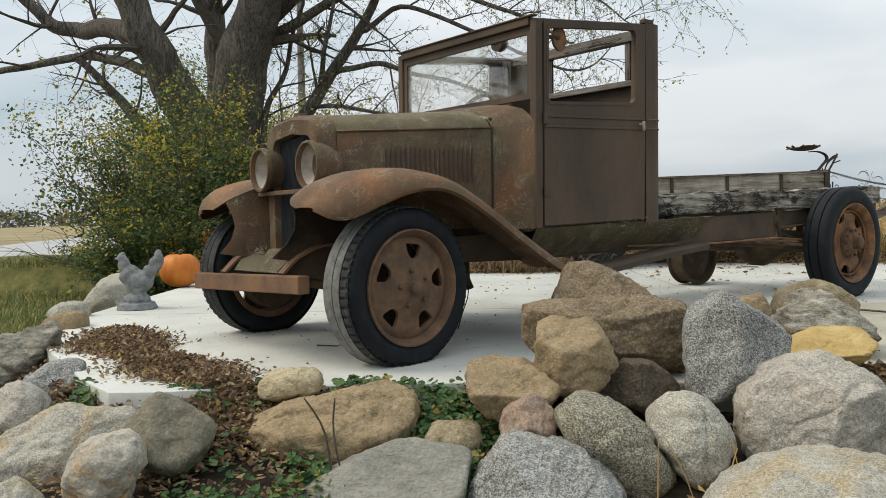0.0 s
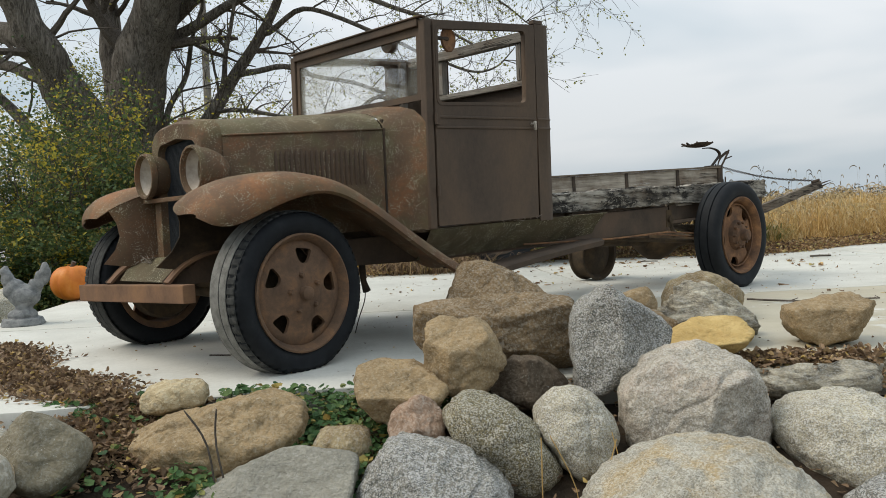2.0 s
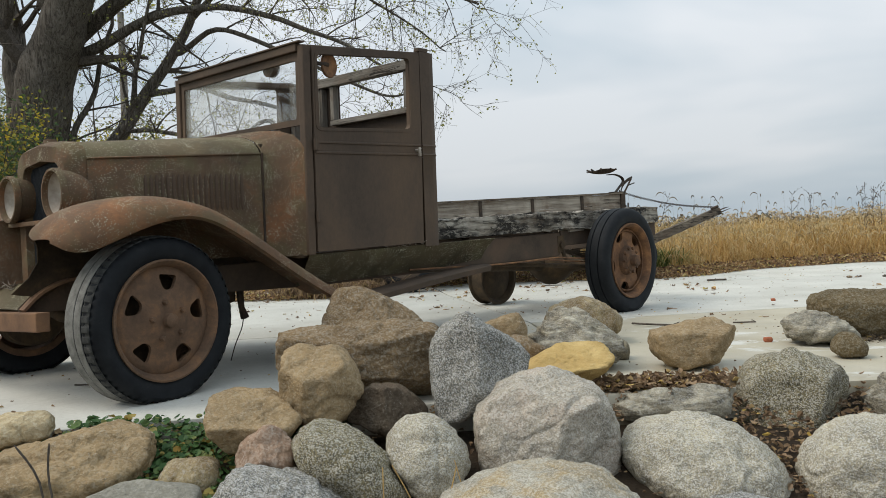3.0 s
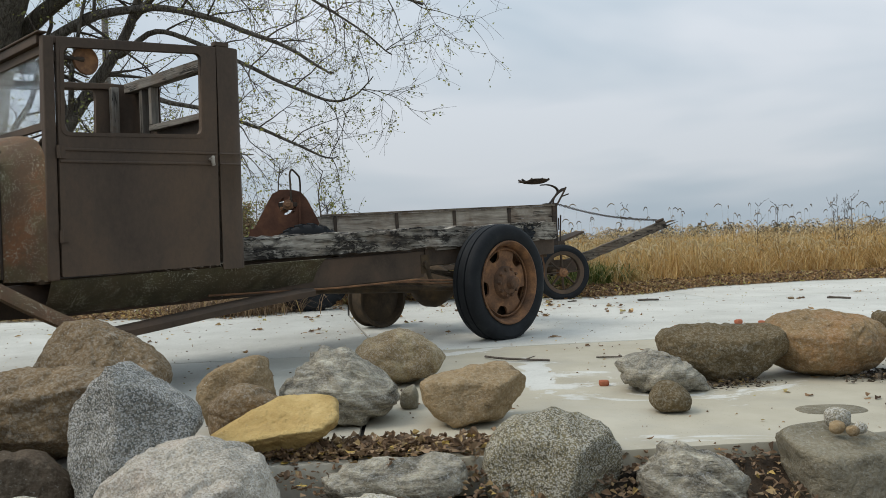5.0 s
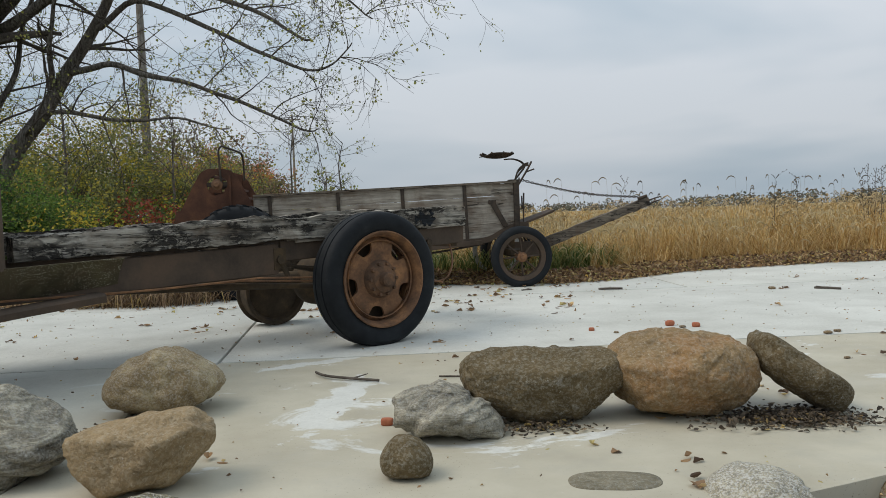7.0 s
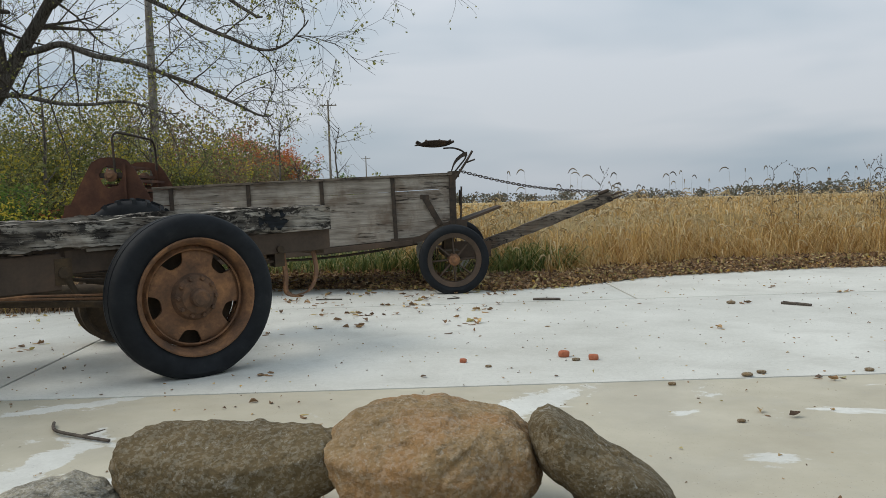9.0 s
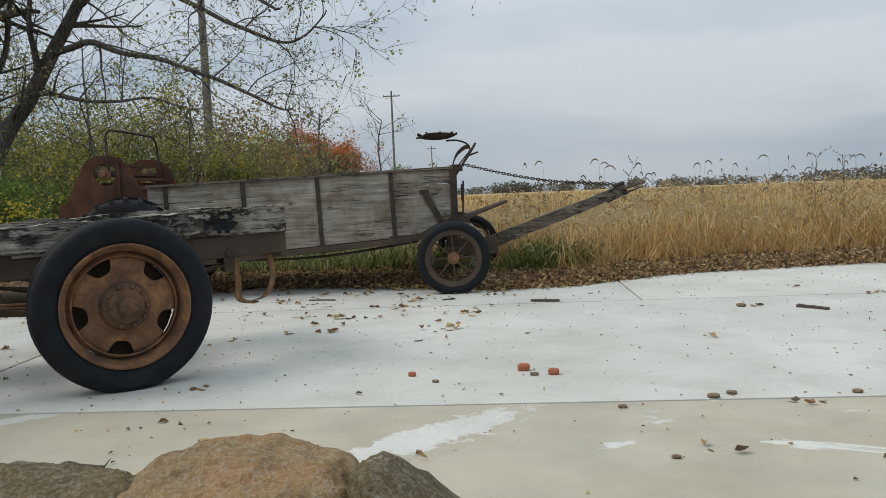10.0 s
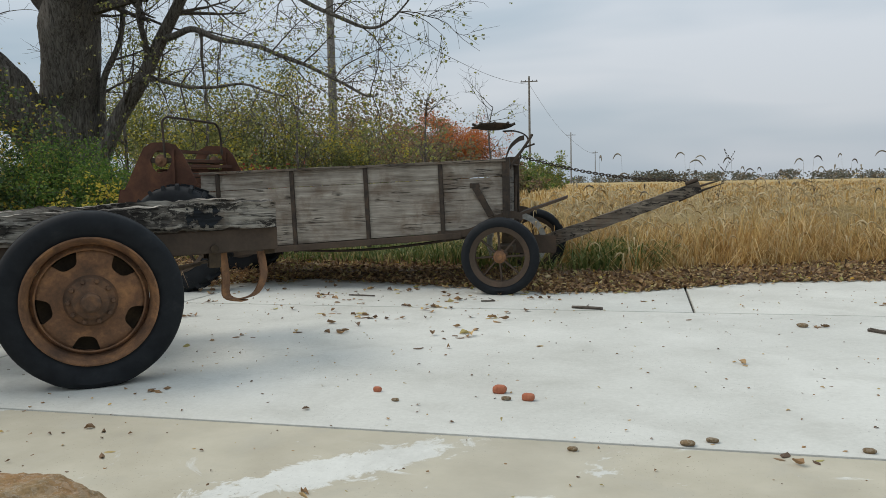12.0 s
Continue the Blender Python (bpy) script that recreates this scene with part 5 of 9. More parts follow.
# dry leaves caught on the sill and valance
for cx, cy, cz, n, sx in ((1.5, 0.16, 0.622, 40, 0.3), (-0.4, 0.95, 0.50, 26, 0.06)):
    lv = Build()
    for k in range(n):
        p = Vector((cx + random.uniform(-sx, sx) * random.random(), cy + random.uniform(-0.03, 0.03), cz + random.uniform(0.0, 0.02)))
        lv.tube([p, p + Vector((random.uniform(-0.03, 0.03), random.uniform(-0.03, 0.03), random.uniform(-0.01, 0.03)))], [0.004, 0.001], 4)
    tagged(part("caught_straw", lv, M_WOODX, truck, "dry leaf stems caught on the metal"), kind="stuff")

# ---- horse-drawn spreader: x to its front, y away ----
SPREAD = Matrix(((0.9815, -0.191, 0, 3.931), (0.191, 0.9815, 0, 9.939), (0, 0, 1, 0), (0, 0, 0, 1)))
spreader = thing("manure_spreader", "old weathered wooden horse-drawn spreader with rusty iron fittings", "farm wagon", SPREAD)


def sp(name, bd, material, label="", smooth=None, bevel=0.0, parent=spreader):
    return part(name, bd, material, parent, label, smooth, bevel)


def box_low(s):
    return 0.505 + 0.066 * s


def box_high(s):
    return 1.058 + 0.022 * s


NW, FW = 0.32, 1.30
random.seed(4)
for w0, out in ((NW, -1), (FW, 1)):
    cuts = [0.0, 0.27, 0.46, 0.78, 1.0]
    for a, b in zip(cuts, cuts[1:]):
        bd = Build()
        n = 40
        vs, fs = [], []
        for i in range(n + 1):
            s = -2.66 + (2.68) * i / n
            lo = box_low(s) + (box_high(s) - box_low(s)) * a + 0.003
            hi = box_low(s) + (box_high(s) - box_low(s)) * b - 0.003
            wob = 0.004 * noise.noise((s * 3, a * 9, w0))
            for y, z in ((0, lo), (0.028, lo), (0.028, hi + wob), (0, hi + wob)):
                vs.append((s, w0 + (y if out < 0 else -y) + 0.003 * noise.noise((s * 2, b * 7, y)), z))
        for i in range(n):
            for k in range(4):
                fs.append((i * 4 + k, i * 4 + (k + 1) % 4, (i + 1) * 4 + (k + 1) % 4, (i + 1) * 4 + k))
        fs += [(0, 1, 2, 3), tuple(n * 4 + k for k in (3, 2, 1, 0))]
        bd.add(vs, fs)
        sp("side_board", bd, M_WOODX, "grey weathered side board", 30)
    y0, y1 = sorted((w0 + 0.035 * out, w0 - 0.032 * out))
    sp("top_rail", Build().hexa([(-2.66, y0, box_high(-2.66)), (0.03, y0, box_high(0.03)), (0.03, y1, box_high(0.03)), (-2.66, y1, box_high(-2.66))],
                                [(-2.66, y0, box_high(-2.66) + 0.022), (0.03, y0, box_high(0.03) + 0.022), (0.03, y1, box_high(0.03) + 0.022), (-2.66, y1, box_high(-2.66) + 0.022)]), M_WOODT, "dark weathered top rail", bevel=0.004)
    y0, y1 = sorted((w0 + 0.03 * out, w0 - 0.05 * out))
    sp("sill_beam", Build().hexa([(-2.7, y0, box_low(-2.7) - 0.06), (-0.35, y0, box_low(-0.35) - 0.055), (-0.35, y1, box_low(-0.35) - 0.055), (-2.7, y1, box_low(-2.7) - 0.06)],
                                 [(-2.7, y0, box_low(-2.7) - 0.004), (-0.35, y0, box_low(-0.35) - 0.004), (-0.35, y1, box_low(-0.35) - 0.004), (-2.7, y1, box_low(-2.7) - 0.004)]), M_FRAME, "rusty iron sill", bevel=0.006)
    for s in (-2.5, -1.82, -1.165, -0.52):
        y0, y1 = sorted((w0 + 0.001 * out, w0 + 0.022 * out))
        lean = 0.02
        sp("strap", Build().hexa([(s - 0.018 + lean, y0, box_low(s) - 0.07), (s + 0.018 + lean, y0, box_low(s) - 0.07), (s + 0.018 + lean, y1, box_low(s) - 0.07), (s - 0.018 + lean, y1, box_low(s) - 0.07)],
                                 [(s - 0.018, y0, box_high(s) + 0.0), (s + 0.018, y0, box_high(s) + 0.0), (s + 0.018, y1, box_high(s) + 0.0), (s - 0.018, y1, box_high(s) + 0.0)]), M_IRON, "dark rusty iron strap", bevel=0.004)
sp("floor_boards", Build().hexa([(-2.64, NW + 0.03, box_low(-2.64)), (0.0, NW + 0.03, box_low(0)), (0.0, FW - 0.03, box_low(0)), (-2.64, FW - 0.03, box_low(-2.64))],
                                [(-2.64, NW + 0.03, box_low(-2.64) + 0.03), (0.0, NW + 0.03, box_low(0) + 0.03), (0.0, FW - 0.03, box_low(0) + 0.03), (-2.64, FW - 0.03, box_low(-2.64) + 0.03)]), M_WOODX)
for k in range(3):
    z0 = 0.52 + 0.18 * k
    sp("front_board", Build().box(-0.02, 0.012, NW + 0.032, FW - 0.032, z0, z0 + 0.172), M_WOODY, bevel=0.004)
# iron under the box: curved front goose-neck, cross bar, chains
neck = smooth_path([(-0.55, NW - 0.02, 0.46), (-0.3, NW - 0.02, 0.475), (-0.12, NW - 0.02, 0.56), (0.05, NW, 0.62), (0.16, NW + 0.02, 0.60)], 6)
for dy in (0.0, FW - NW):
    sp("front_iron", Build().sheet([[p + Vector((0, dy, -0.03)), p + Vector((0, dy, 0.03))] for p in neck], 0.014), M_FRAME, "curved rusty iron of the front bolster", 50)
sp("diagonal_brace", Build().hexa([(-0.12, NW - 0.03, 0.60), (-0.07, NW - 0.03, 0.62), (-0.07, NW - 0.005, 0.62), (-0.12, NW - 0.005, 0.60)], [(-0.25, NW - 0.03, 0.84), (-0.2, NW - 0.03, 0.86), (-0.2, NW - 0.005, 0.86), (-0.25, NW - 0.005, 0.84)]).box(-0.27, -0.19, NW - 0.028, NW - 0.005, 0.845, 0.885), M_IRON, bevel=0.004)
sp("corner_post", Build().box(0.0, 0.06, NW - 0.025, NW + 0.03, 0.50, 1.09), M_IRON, bevel=0.006)
sp("corner_post", Build().box(0.0, 0.06, FW - 0.03, FW + 0.025, 0.50, 1.09), M_IRON, bevel=0.006)
sp("control_rod", Build().tube([(0.10, NW + 0.02, 0.55), (0.115, NW + 0.02, 0.95)], 0.009, 6).tube([(0.10, NW + 0.05, 0.92), (0.10, NW + 0.05, 0.78)], 0.008, 6), M_IRON, smooth=60)
lever = smooth_path([(0.05, 0.40, 1.0), (0.12, 0.42, 1.1), (0.19, 0.45, 1.2), (0.24, 0.47, 1.28)], 4)
sp("control_lever", Build().tube(lever, 0.012, 6).tube([(0.17, 0.44, 1.17), (0.26, 0.44, 1.20)], 0.008, 6), M_IRON, smooth=60)
rack = smooth_path([(0.02, 0.36, 1.06), (0.06, 0.36, 1.17), (0.13, 0.36, 1.235), (0.18, 0.36, 1.25)], 4)
sp("lever_rack", Build().sheet([[p + Vector((0, -0.006, -0.02)), p + Vector((0, -0.006, 0.02))] for p in rack], 0.01), M_IRON, smooth=50)
# cast seat on its spring
seat_m = Matrix.Translation((-0.1, 0.62, 1.33))
rows = []
for a in np.linspace(0, math.pi * 2, 25):
    row = []
    for r in (0.25, 0.6, 0.85, 1.0):
        x = 0.17 * r * math.cos(a) * (1.12 if math.cos(a) < 0 else 1)
        y = 0.20 * r * math.sin(a)
        z = 0.05 * r ** 3 * (0.7 + 0.3 * abs(math.sin(a))) - (0.02 if math.cos(a) < -0.6 and r > 0.9 else 0)
        row.append(seat_m @ Vector((x, y, z)))
    rows.append(row)
seat_ob = sp("seat", Build().sheet(rows, 0.008), M_IRON, "cast iron pan seat with slots", 50)
for k in range(9):
    a = 2 * math.pi * k / 9
    p = seat_m @ Vector((0.135 * math.cos(a), 0.155 * math.sin(a), 0.03))
    sp("seat_rim_rib", Build().tube([p, p + Vector((0.05 * math.cos(a), 0.055 * math.sin(a), 0.025))], 0.012, 6), M_IRON, parent=seat_ob)
stem = smooth_path([(-0.02, 0.62, 1.325), (0.08, 0.62, 1.325), (0.17, 0.62, 1.29), (0.20, 0.62, 1.23), (0.14, 0.62, 1.15), (0.08, 0.62, 1.08)], 5)
sp("seat_spring", Build().sheet([[p + Vector((0, -0.03, 0)), p + Vector((0, 0.03, 0))] for p in stem], 0.012), M_IRON, "curved iron seat spring", 50)
sp("seat_bracket", Build().box(0.02, 0.12, 0.55, 0.69, 1.04, 1.10).box(-0.05, 0.05, 0.36, 1.26, 1.03, 1.06), M_IRON, bevel=0.006)


def cart_wheel(s, w, z, r, width, lugged, spokes, worn_white, m_extra=None):
    m = pose(s, w, z)
    rim_r = r * (0.73 if not lugged else 0.62)
    rim = Build().lathe([(rim_r - 0.03, -width * 0.3), (rim_r, -width * 0.42), (rim_r + 0.012, -width * 0.45), (rim_r + 0.012, width * 0.45), (rim_r, width * 0.42), (rim_r - 0.03, width * 0.3)], 48, None, True)
    wheel = part("wheel", rim, M_FRAME, spreader, "small spoked iron wheel with rubber tyre", 40, m=m)
    part("tyre", tyre_mesh("tyre", rim_r - 0.005, r, width, M_TYRE), None, wheel, "worn black rubber tyre")
    part("hub", Build().lathe([(0, -0.09), (0.025, -0.09), (0.03, -0.06), (0.05, -0.05), (0.055, 0.05), (0.03, 0.07), (0, 0.07)], 24), M_RIM, wheel, smooth=40)
    for k in range(spokes):
        a = 2 * math.pi * k / spokes
        for dy in (-0.025, 0.025):
            part("spoke", Build().tube([(0.045 * math.cos(a), dy, 0.045 * math.sin(a)), ((rim_r - 0.01) * math.cos(a + 0.06), dy * 0.4, (rim_r - 0.01) * math.sin(a + 0.06))], 0.008, 6), M_FRAME, wheel, smooth=60)
    if lugged:
        for k in range(22):
            a = 2 * math.pi * k / 22
            for sd in (-1, 1):
                lg = Build().hexa([(-0.02, 0.0, r - 0.03), (0.02, 0.0, r - 0.03), (0.02 + 0.05, sd * width * 0.48, r - 0.045), (-0.02 + 0.05, sd * width * 0.48, r - 0.045)],
                                  [(-0.016, 0.0, r + 0.022), (0.016, 0.0, r + 0.022), (0.016 + 0.05, sd * width * 0.46, r + 0.008), (-0.016 + 0.05, sd * width * 0.46, r + 0.008)])
                part("tyre_lug", lg, M_TYRE, wheel, m=pose(0, 0, 0, 0, math.degrees(a) + (6 if sd > 0 else 0), 0))
    return wheel


cart_wheel(0.0, 0.04, 0.300, 0.312, 0.13, False, 8, False)
cart_wheel(0.17, 1.58, 0.300, 0.312, 0.13, False, 8, True)
cart_wheel(-2.80, 0.16, 0.455, 0.455, 0.24, True, 6, False)
cart_wheel(-2.80, 1.52, 0.455, 0.455, 0.24, True, 6, False)
sp("rear_axle", Build().tube([(-2.8, 0.1, 0.455), (-2.8, 1.52, 0.455)], 0.03, 10), M_UNDER, smooth=50)
sp("front_axle", Build().tube([(0.01, 0.04, 0.30), (0.01, 1.46, 0.30)], 0.03, 10).box(-0.05, 0.08, 0.3, 1.2, 0.30, 0.36).box(-0.04, 0.06, 0.6, 0.9, 0.36, 0.52), M_UNDER, smooth=40)
rimw = Build().lathe([(0.235, -0.055), (0.29, -0.058), (0.29, -0.066), (0.235, -0.063)], 48, pose(0.02, 1.46, 0.30), True)
sp("tyre_whitewall", rimw, speckled("dirty_white", [(0.4, (0.4, 0.39, 0.36)), (0.6, (0.6, 0.59, 0.56))], 20), "dirty white sidewall band", 50)
# the tongue, its iron and the chain
ton = Build()
n = 40
vs = []
for i in range(n + 1):
    t = i / n
    p = Vector((0.10 + 1.52 * t, 0.70, 0.285 + 0.53 * t))
    hw, hh = 0.045 - 0.008 * t, 0.055 - 0.012 * t
    for y, z in ((-hw, -hh), (hw, -hh), (hw, hh), (-hw, hh)):
        j = 0.006 * noise.noise((t * 14, y * 40, z * 30))
        vs.append((p.x - z * 0.33, p.y + y + j, p.z + z + j * 1.3))
fs = [(i * 4 + k, i * 4 + (k + 1) % 4, (i + 1) * 4 + (k + 1) % 4, (i + 1) * 4 + k) for i in range(n) for k in range(4)]
ton.add(vs, fs + [(0, 1, 2, 3), tuple(n * 4 + k for k in (3, 2, 1, 0))])
sp("tongue", ton, M_WOODT, "rotten timber drawbar tilted up", 40)
sp("tongue_splinter", Build().tube([(1.55, 0.70, 0.80), (1.72, 0.705, 0.85), (1.78, 0.71, 0.862)], [0.012, 0.008, 0.002], 6).tube([(1.45, 0.73, 0.70), (1.66, 0.735, 0.79), (1.83, 0.74, 0.845)], [0.014, 0.01, 0.002], 6).tube([(1.5, 0.69, 0.84), (1.60, 0.69, 0.875)], [0.02, 0.016], 8), M_IRON, "iron tip and splinters", 50)
sp("hitch_iron", Build().box(0.06, 0.42, 0.648, 0.66, 0.27, 0.42).box(0.06, 0.42, 0.74, 0.752, 0.27, 0.42), M_FRAME, bevel=0.004)
sp("splash_board", Build().hexa([(0.12, 0.50, 0.60), (0.52, 0.62, 0.735), (0.52, 0.92, 0.735), (0.12, 1.05, 0.60)], [(0.12, 0.50, 0.625), (0.52, 0.62, 0.76), (0.52, 0.92, 0.76), (0.12, 1.05, 0.625)]), M_FRAME, "rusty sheet foot board", bevel=0.003)
c0, c1 = Vector((0.13, 0.60, 1.10)), Vector((1.52, 0.70, 0.865))
link = Build().tube([Vector((0.017 * math.cos(a) * 1.25, 0.010 * math.sin(a), 0)) for a in np.linspace(0, 2 * math.pi, 13)], 0.0042, 5, False).mesh("chain_link", M_IRON, 60)
chain = sp("chain", Build().tube([c0 + Vector((0, 0, -0.02)), c0 + Vector((0, 0, 0.02))], 0.008, 6), M_IRON, "rusty chain to the drawbar")
N = 52
for k in range(N):
    t = (k + 0.5) / N
    p = c0.lerp(c1, t) + Vector((0, 0, -0.05 * math.sin(math.pi * t)))
    d = (c1 - c0).normalized()
    part("chain_link", link, None, chain, m=Matrix.Translation(p) @ d.to_track_quat("X", "Z").to_matrix().to_4x4() @ pose(0, 0, 0, 90 * (k % 2)))
# beater end plates, beaters and guard pipe at the rear
for w0 in (0.27, 1.33):
    out = [(-3.44, 0.74), (-2.66, 0.90), (-2.70, 1.0), (-2.80, 1.20), (-2.86, 1.27), (-2.95, 1.295), (-3.08, 1.295), (-3.16, 1.255), (-3.22, 1.15)]
    bd = Build()
    hub = Vector((-3.0, 1.13))
    vs, N = [], 56
    for k in range(N):
        d = Vector((math.cos(2 * math.pi * k / N), math.sin(2 * math.pi * k / N)))
        far_r = 9.0
        for (x0, z0), (x1, z1) in zip(out, out[1:] + out[:1]):
            hit = geometry.intersect_line_line_2d(hub, hub + d * 3, Vector((x0, z0)), Vector((x1, z1)))
            if hit:
                far_r = min(far_r, (hit - hub).length)
        p, q = hub + d * far_r, hub + d * min(far_r * 0.8, 0.098 + 0.014 * noise.noise((d.x * 2, d.y * 2, w0)))
        vs += [(p.x, w0, p.y), (q.x, w0, q.y), (p.x, w0 + 0.01, p.y), (q.x, w0 + 0.01, q.y)]
    fs = []
    for k in range(N):
        i, j = k * 4, (k + 1) % N * 4
        fs += [(i, j, j + 1, i + 1), (i + 2, i + 3, j + 3, j + 2), (i, i + 2, j + 2, j), (i + 1, j + 1, j + 3, i + 3)]
    bd.add(vs, fs)
    plate = sp("beater_plate", bd, M_PLATE, "red rusted beater side plate with a torn hole")
    sp("plate_rib", Build().box(-2.885, -2.865, w0 - 0.022, w0 - 0.001, 0.88, 1.23), M_PLATE, parent=plate)
    sp("bearing_arm", Build().box(-3.12, -2.88, w0 + 0.012, w0 + 0.03, 1.115, 1.16), M_IRON, parent=plate, bevel=0.004)
    sp("bearing", Build().lathe([(0, -0.05), (0.022, -0.05), (0.03, -0.02), (0.055, -0.006), (0.055, 0.012), (0, 0.012)], 16, pose(-3.0, w0, 1.135)), M_RIM, parent=plate, smooth=40)
    sp("plate_foot", Build().hexa([(-3.44, w0 - 0.012, 0.735), (-2.655, w0 - 0.012, 0.735), (-2.655, w0 - 0.001, 0.735), (-3.44, w0 - 0.001, 0.735)], [(-3.40, w0 - 0.012, 0.885), (-2.655, w0 - 0.012, 0.905), (-2.655, w0 - 0.001, 0.905), (-3.40, w0 - 0.001, 0.885)]), M_PLATE, "dark rusted foot plate", parent=plate)
    sp("beater_post", Build().box(-3.45, -2.68, w0 - 0.02, w0 + 0.02, 0.62, 0.735), M_WOODX, bevel=0.006)
for s, z in ((-3.0, 1.135), (-2.86, 1.0)):
    be = sp("beater", Build().tube([(s, 0.29, z), (s, 1.32, z)], 0.022, 10), M_IRON, smooth=50)
    for a in np.linspace(0, 2 * math.pi, 6, endpoint=False):
        bx, bz = s + 0.1 * math.cos(a), z + 0.1 * math.sin(a)
        sp("beater_bar", Build().box(bx - 0.015, bx + 0.015, 0.31, 1.3, bz - 0.012, bz + 0.012), M_PLATE, parent=be)
pipe = smooth_path([(-2.96, 0.27, 1.15), (-2.97, 0.27, 1.40), (-2.97, 0.27, 1.47), (-2.95, 0.30, 1.51), (-2.93, 0.40, 1.515), (-2.85, 0.95, 1.50), (-2.83, 1.05, 1.48), (-2.82, 1.1, 1.40), (-2.82, 1.12, 1.2)], 4)
sp("guard_pipe", Build().tube(pipe, 0.011, 8), M_IRON, "bent rusty pipe over the beaters", 60)
for w in (0.45, 1.1):
    pts = [(-2.6 + 2.3 * t, w, 0.40 + 0.03 * t - 0.10 * math.sin(math.pi * t)) for t in np.linspace(0, 1, 18)]
    sp("apron_chain", Build().tube(pts, 0.012, 6), M_IRON, "sagging conveyor chain under the box")

# ---- boulders round the pad ----
def boulder(material, label, c, size, seed, sides=(), edge=9, deep=2.5, cuts=(), rough=1.0, strata=0.0, chips=8, name="boulder", sub=5):
    """A field stone of the given size about its centre c. sides: its flanks, each an angle in the upright plane and a distance;
    edge, deep: how sharply flanks and depth meet; cuts: broken faces; strata: relief of its layers."""
    rnd = random.Random(seed)
    bm = bmesh.new()
    bmesh.ops.create_icosphere(bm, subdivisions=sub, radius=1.0)
    D = np.array([v.co[:] for v in bm.verts])
    D /= np.linalg.norm(D, axis=1)[:, None]
    if sides:
        flank = sum(np.maximum(0, (D[:, 0] * math.cos(radians(a)) + D[:, 2] * math.sin(radians(a))) / h) ** edge for a, h in sides) ** (1 / edge)
    else:
        flank = (np.abs(D[:, 0]) ** deep + np.abs(D[:, 2]) ** deep) ** (1 / deep)
    gauge = (flank ** deep + np.abs(D[:, 1]) ** deep) ** (1 / deep)
    sharp = 3.0 * edge
    planes = [(np.array(q[:3]) / np.linalg.norm(q[:3]), q[3]) for q in cuts]
    for _ in range(chips):
        n = np.array([rnd.gauss(0, 1), rnd.gauss(-0.5, 1), rnd.gauss(0.2, 1)])
        n /= np.linalg.norm(n)
        reach = float(np.max((D @ n) / gauge))
        planes.append((n, reach * rnd.uniform(0.86, 0.96)))
    total = gauge ** sharp
    for n, h in planes:
        total = total + np.maximum(0, (D @ n) / h) ** sharp
    P = D / (total ** (1 / sharp))[:, None]
    lo, hi = P.min(axis=0), P.max(axis=0)
    P = (P - (lo + hi) / 2) / (hi - lo) * np.array(size)
    off = Vector((rnd.uniform(0, 50), rnd.uniform(0, 50), rnd.uniform(0, 50)))
    lean = Vector((rnd.choice((-0.75, 0.75)), rnd.uniform(-0.5, 0.5), 1)).normalized()
    k = 1.55 * rough * min(1.0, min(size) / 0.25)
    for v, p, d in zip(bm.verts, P, D):
        q = Vector(p) + off
        r = 0.007 * noise.noise(q * 5) + 0.006 * noise.noise(q * 13) + 0.0045 * noise.noise(q * 31) + 0.003 * noise.noise(q * 66)
        r -= 0.0075 * abs(noise.noise(q * 9 + off)) ** 1.5 * 2
        crease = abs(noise.noise(q * 3.3 - off))
        if crease < 0.05:
            r -= 0.006 * (1 - crease / 0.05)
        if strata:
            w = q - lean * q.dot(lean)
            r += strata * (0.011 * noise.noise(lean * q.dot(lean) * 26 + w * 4.5) + 0.005 * noise.noise(lean * q.dot(lean) * 60 + w * 7))
        v.co = Vector(p) + Vector(d) * r * k
    me = bpy.data.meshes.new(name)
    bm.to_mesh(me)
    bm.free()
    me.polygons.foreach_set("use_smooth", [True] * len(me.polygons))
    me.materials.append(material)
    ob = new(name, me)
    ob.location = c
    return tagged(ob, label, "boulder", "boulders round the pad")


def rock(material, label, x, y, z0, z1, w, dep, seed, **kw):
    """From its foot z0 to its top z1."""
    kw.setdefault("sub", 6 if w > 0.5 else 5 if w > 0.15 else 4)
    return boulder(material, label, (x, y, (z0 + z1) / 2), (w, dep, z1 - z0), seed, **kw)


T_TAN, T_BRN = "rough tan sandstone boulder at the edge of the pad", "brown weathered field stone lying on the pad"
T_GRAN, T_PALE = "grey speckled granite boulder in the stone border", "pale speckled granite boulder in the stone border"
T_WARM = "warm beige field stone bedded in leaf litter"
rock(R_TAN, T_TAN, 0.78, 3.32, -0.03, 0.299, 0.321, 0.3, 1, edge=14, deep=4, sides=((-126, 0.82), (-85, 1), (-70, 1), (-38, 0.83), (27, 0.86), (52, 0.94), (90, 1), (108, 1.09), (173, 0.96)), cuts=((-0.1, -0.5, 0.85, 0.78), (0.6, -0.8, -0.1, 0.85), (-0.6, -0.8, 0, 0.92),))
rock(R_BROWN, "long flat-topped brown stone lying on the pad", 0.918, 3.67, -0.004, 0.34, 0.713, 0.3, 2, edge=22, deep=5, sides=((-156, 0.89), (-112, 1), (-94, 1), (-1, 0.99), (12, 1.08), (63, 1.16), (96, 0.93), (105, 1), (179, 0.94)), cuts=((0, -0.45, -0.9, 0.78), (0, -0.35, 0.94, 0.85), (-0.5, -0.85, 0, 0.95), (0.6, -0.8, 0.05, 0.98),))
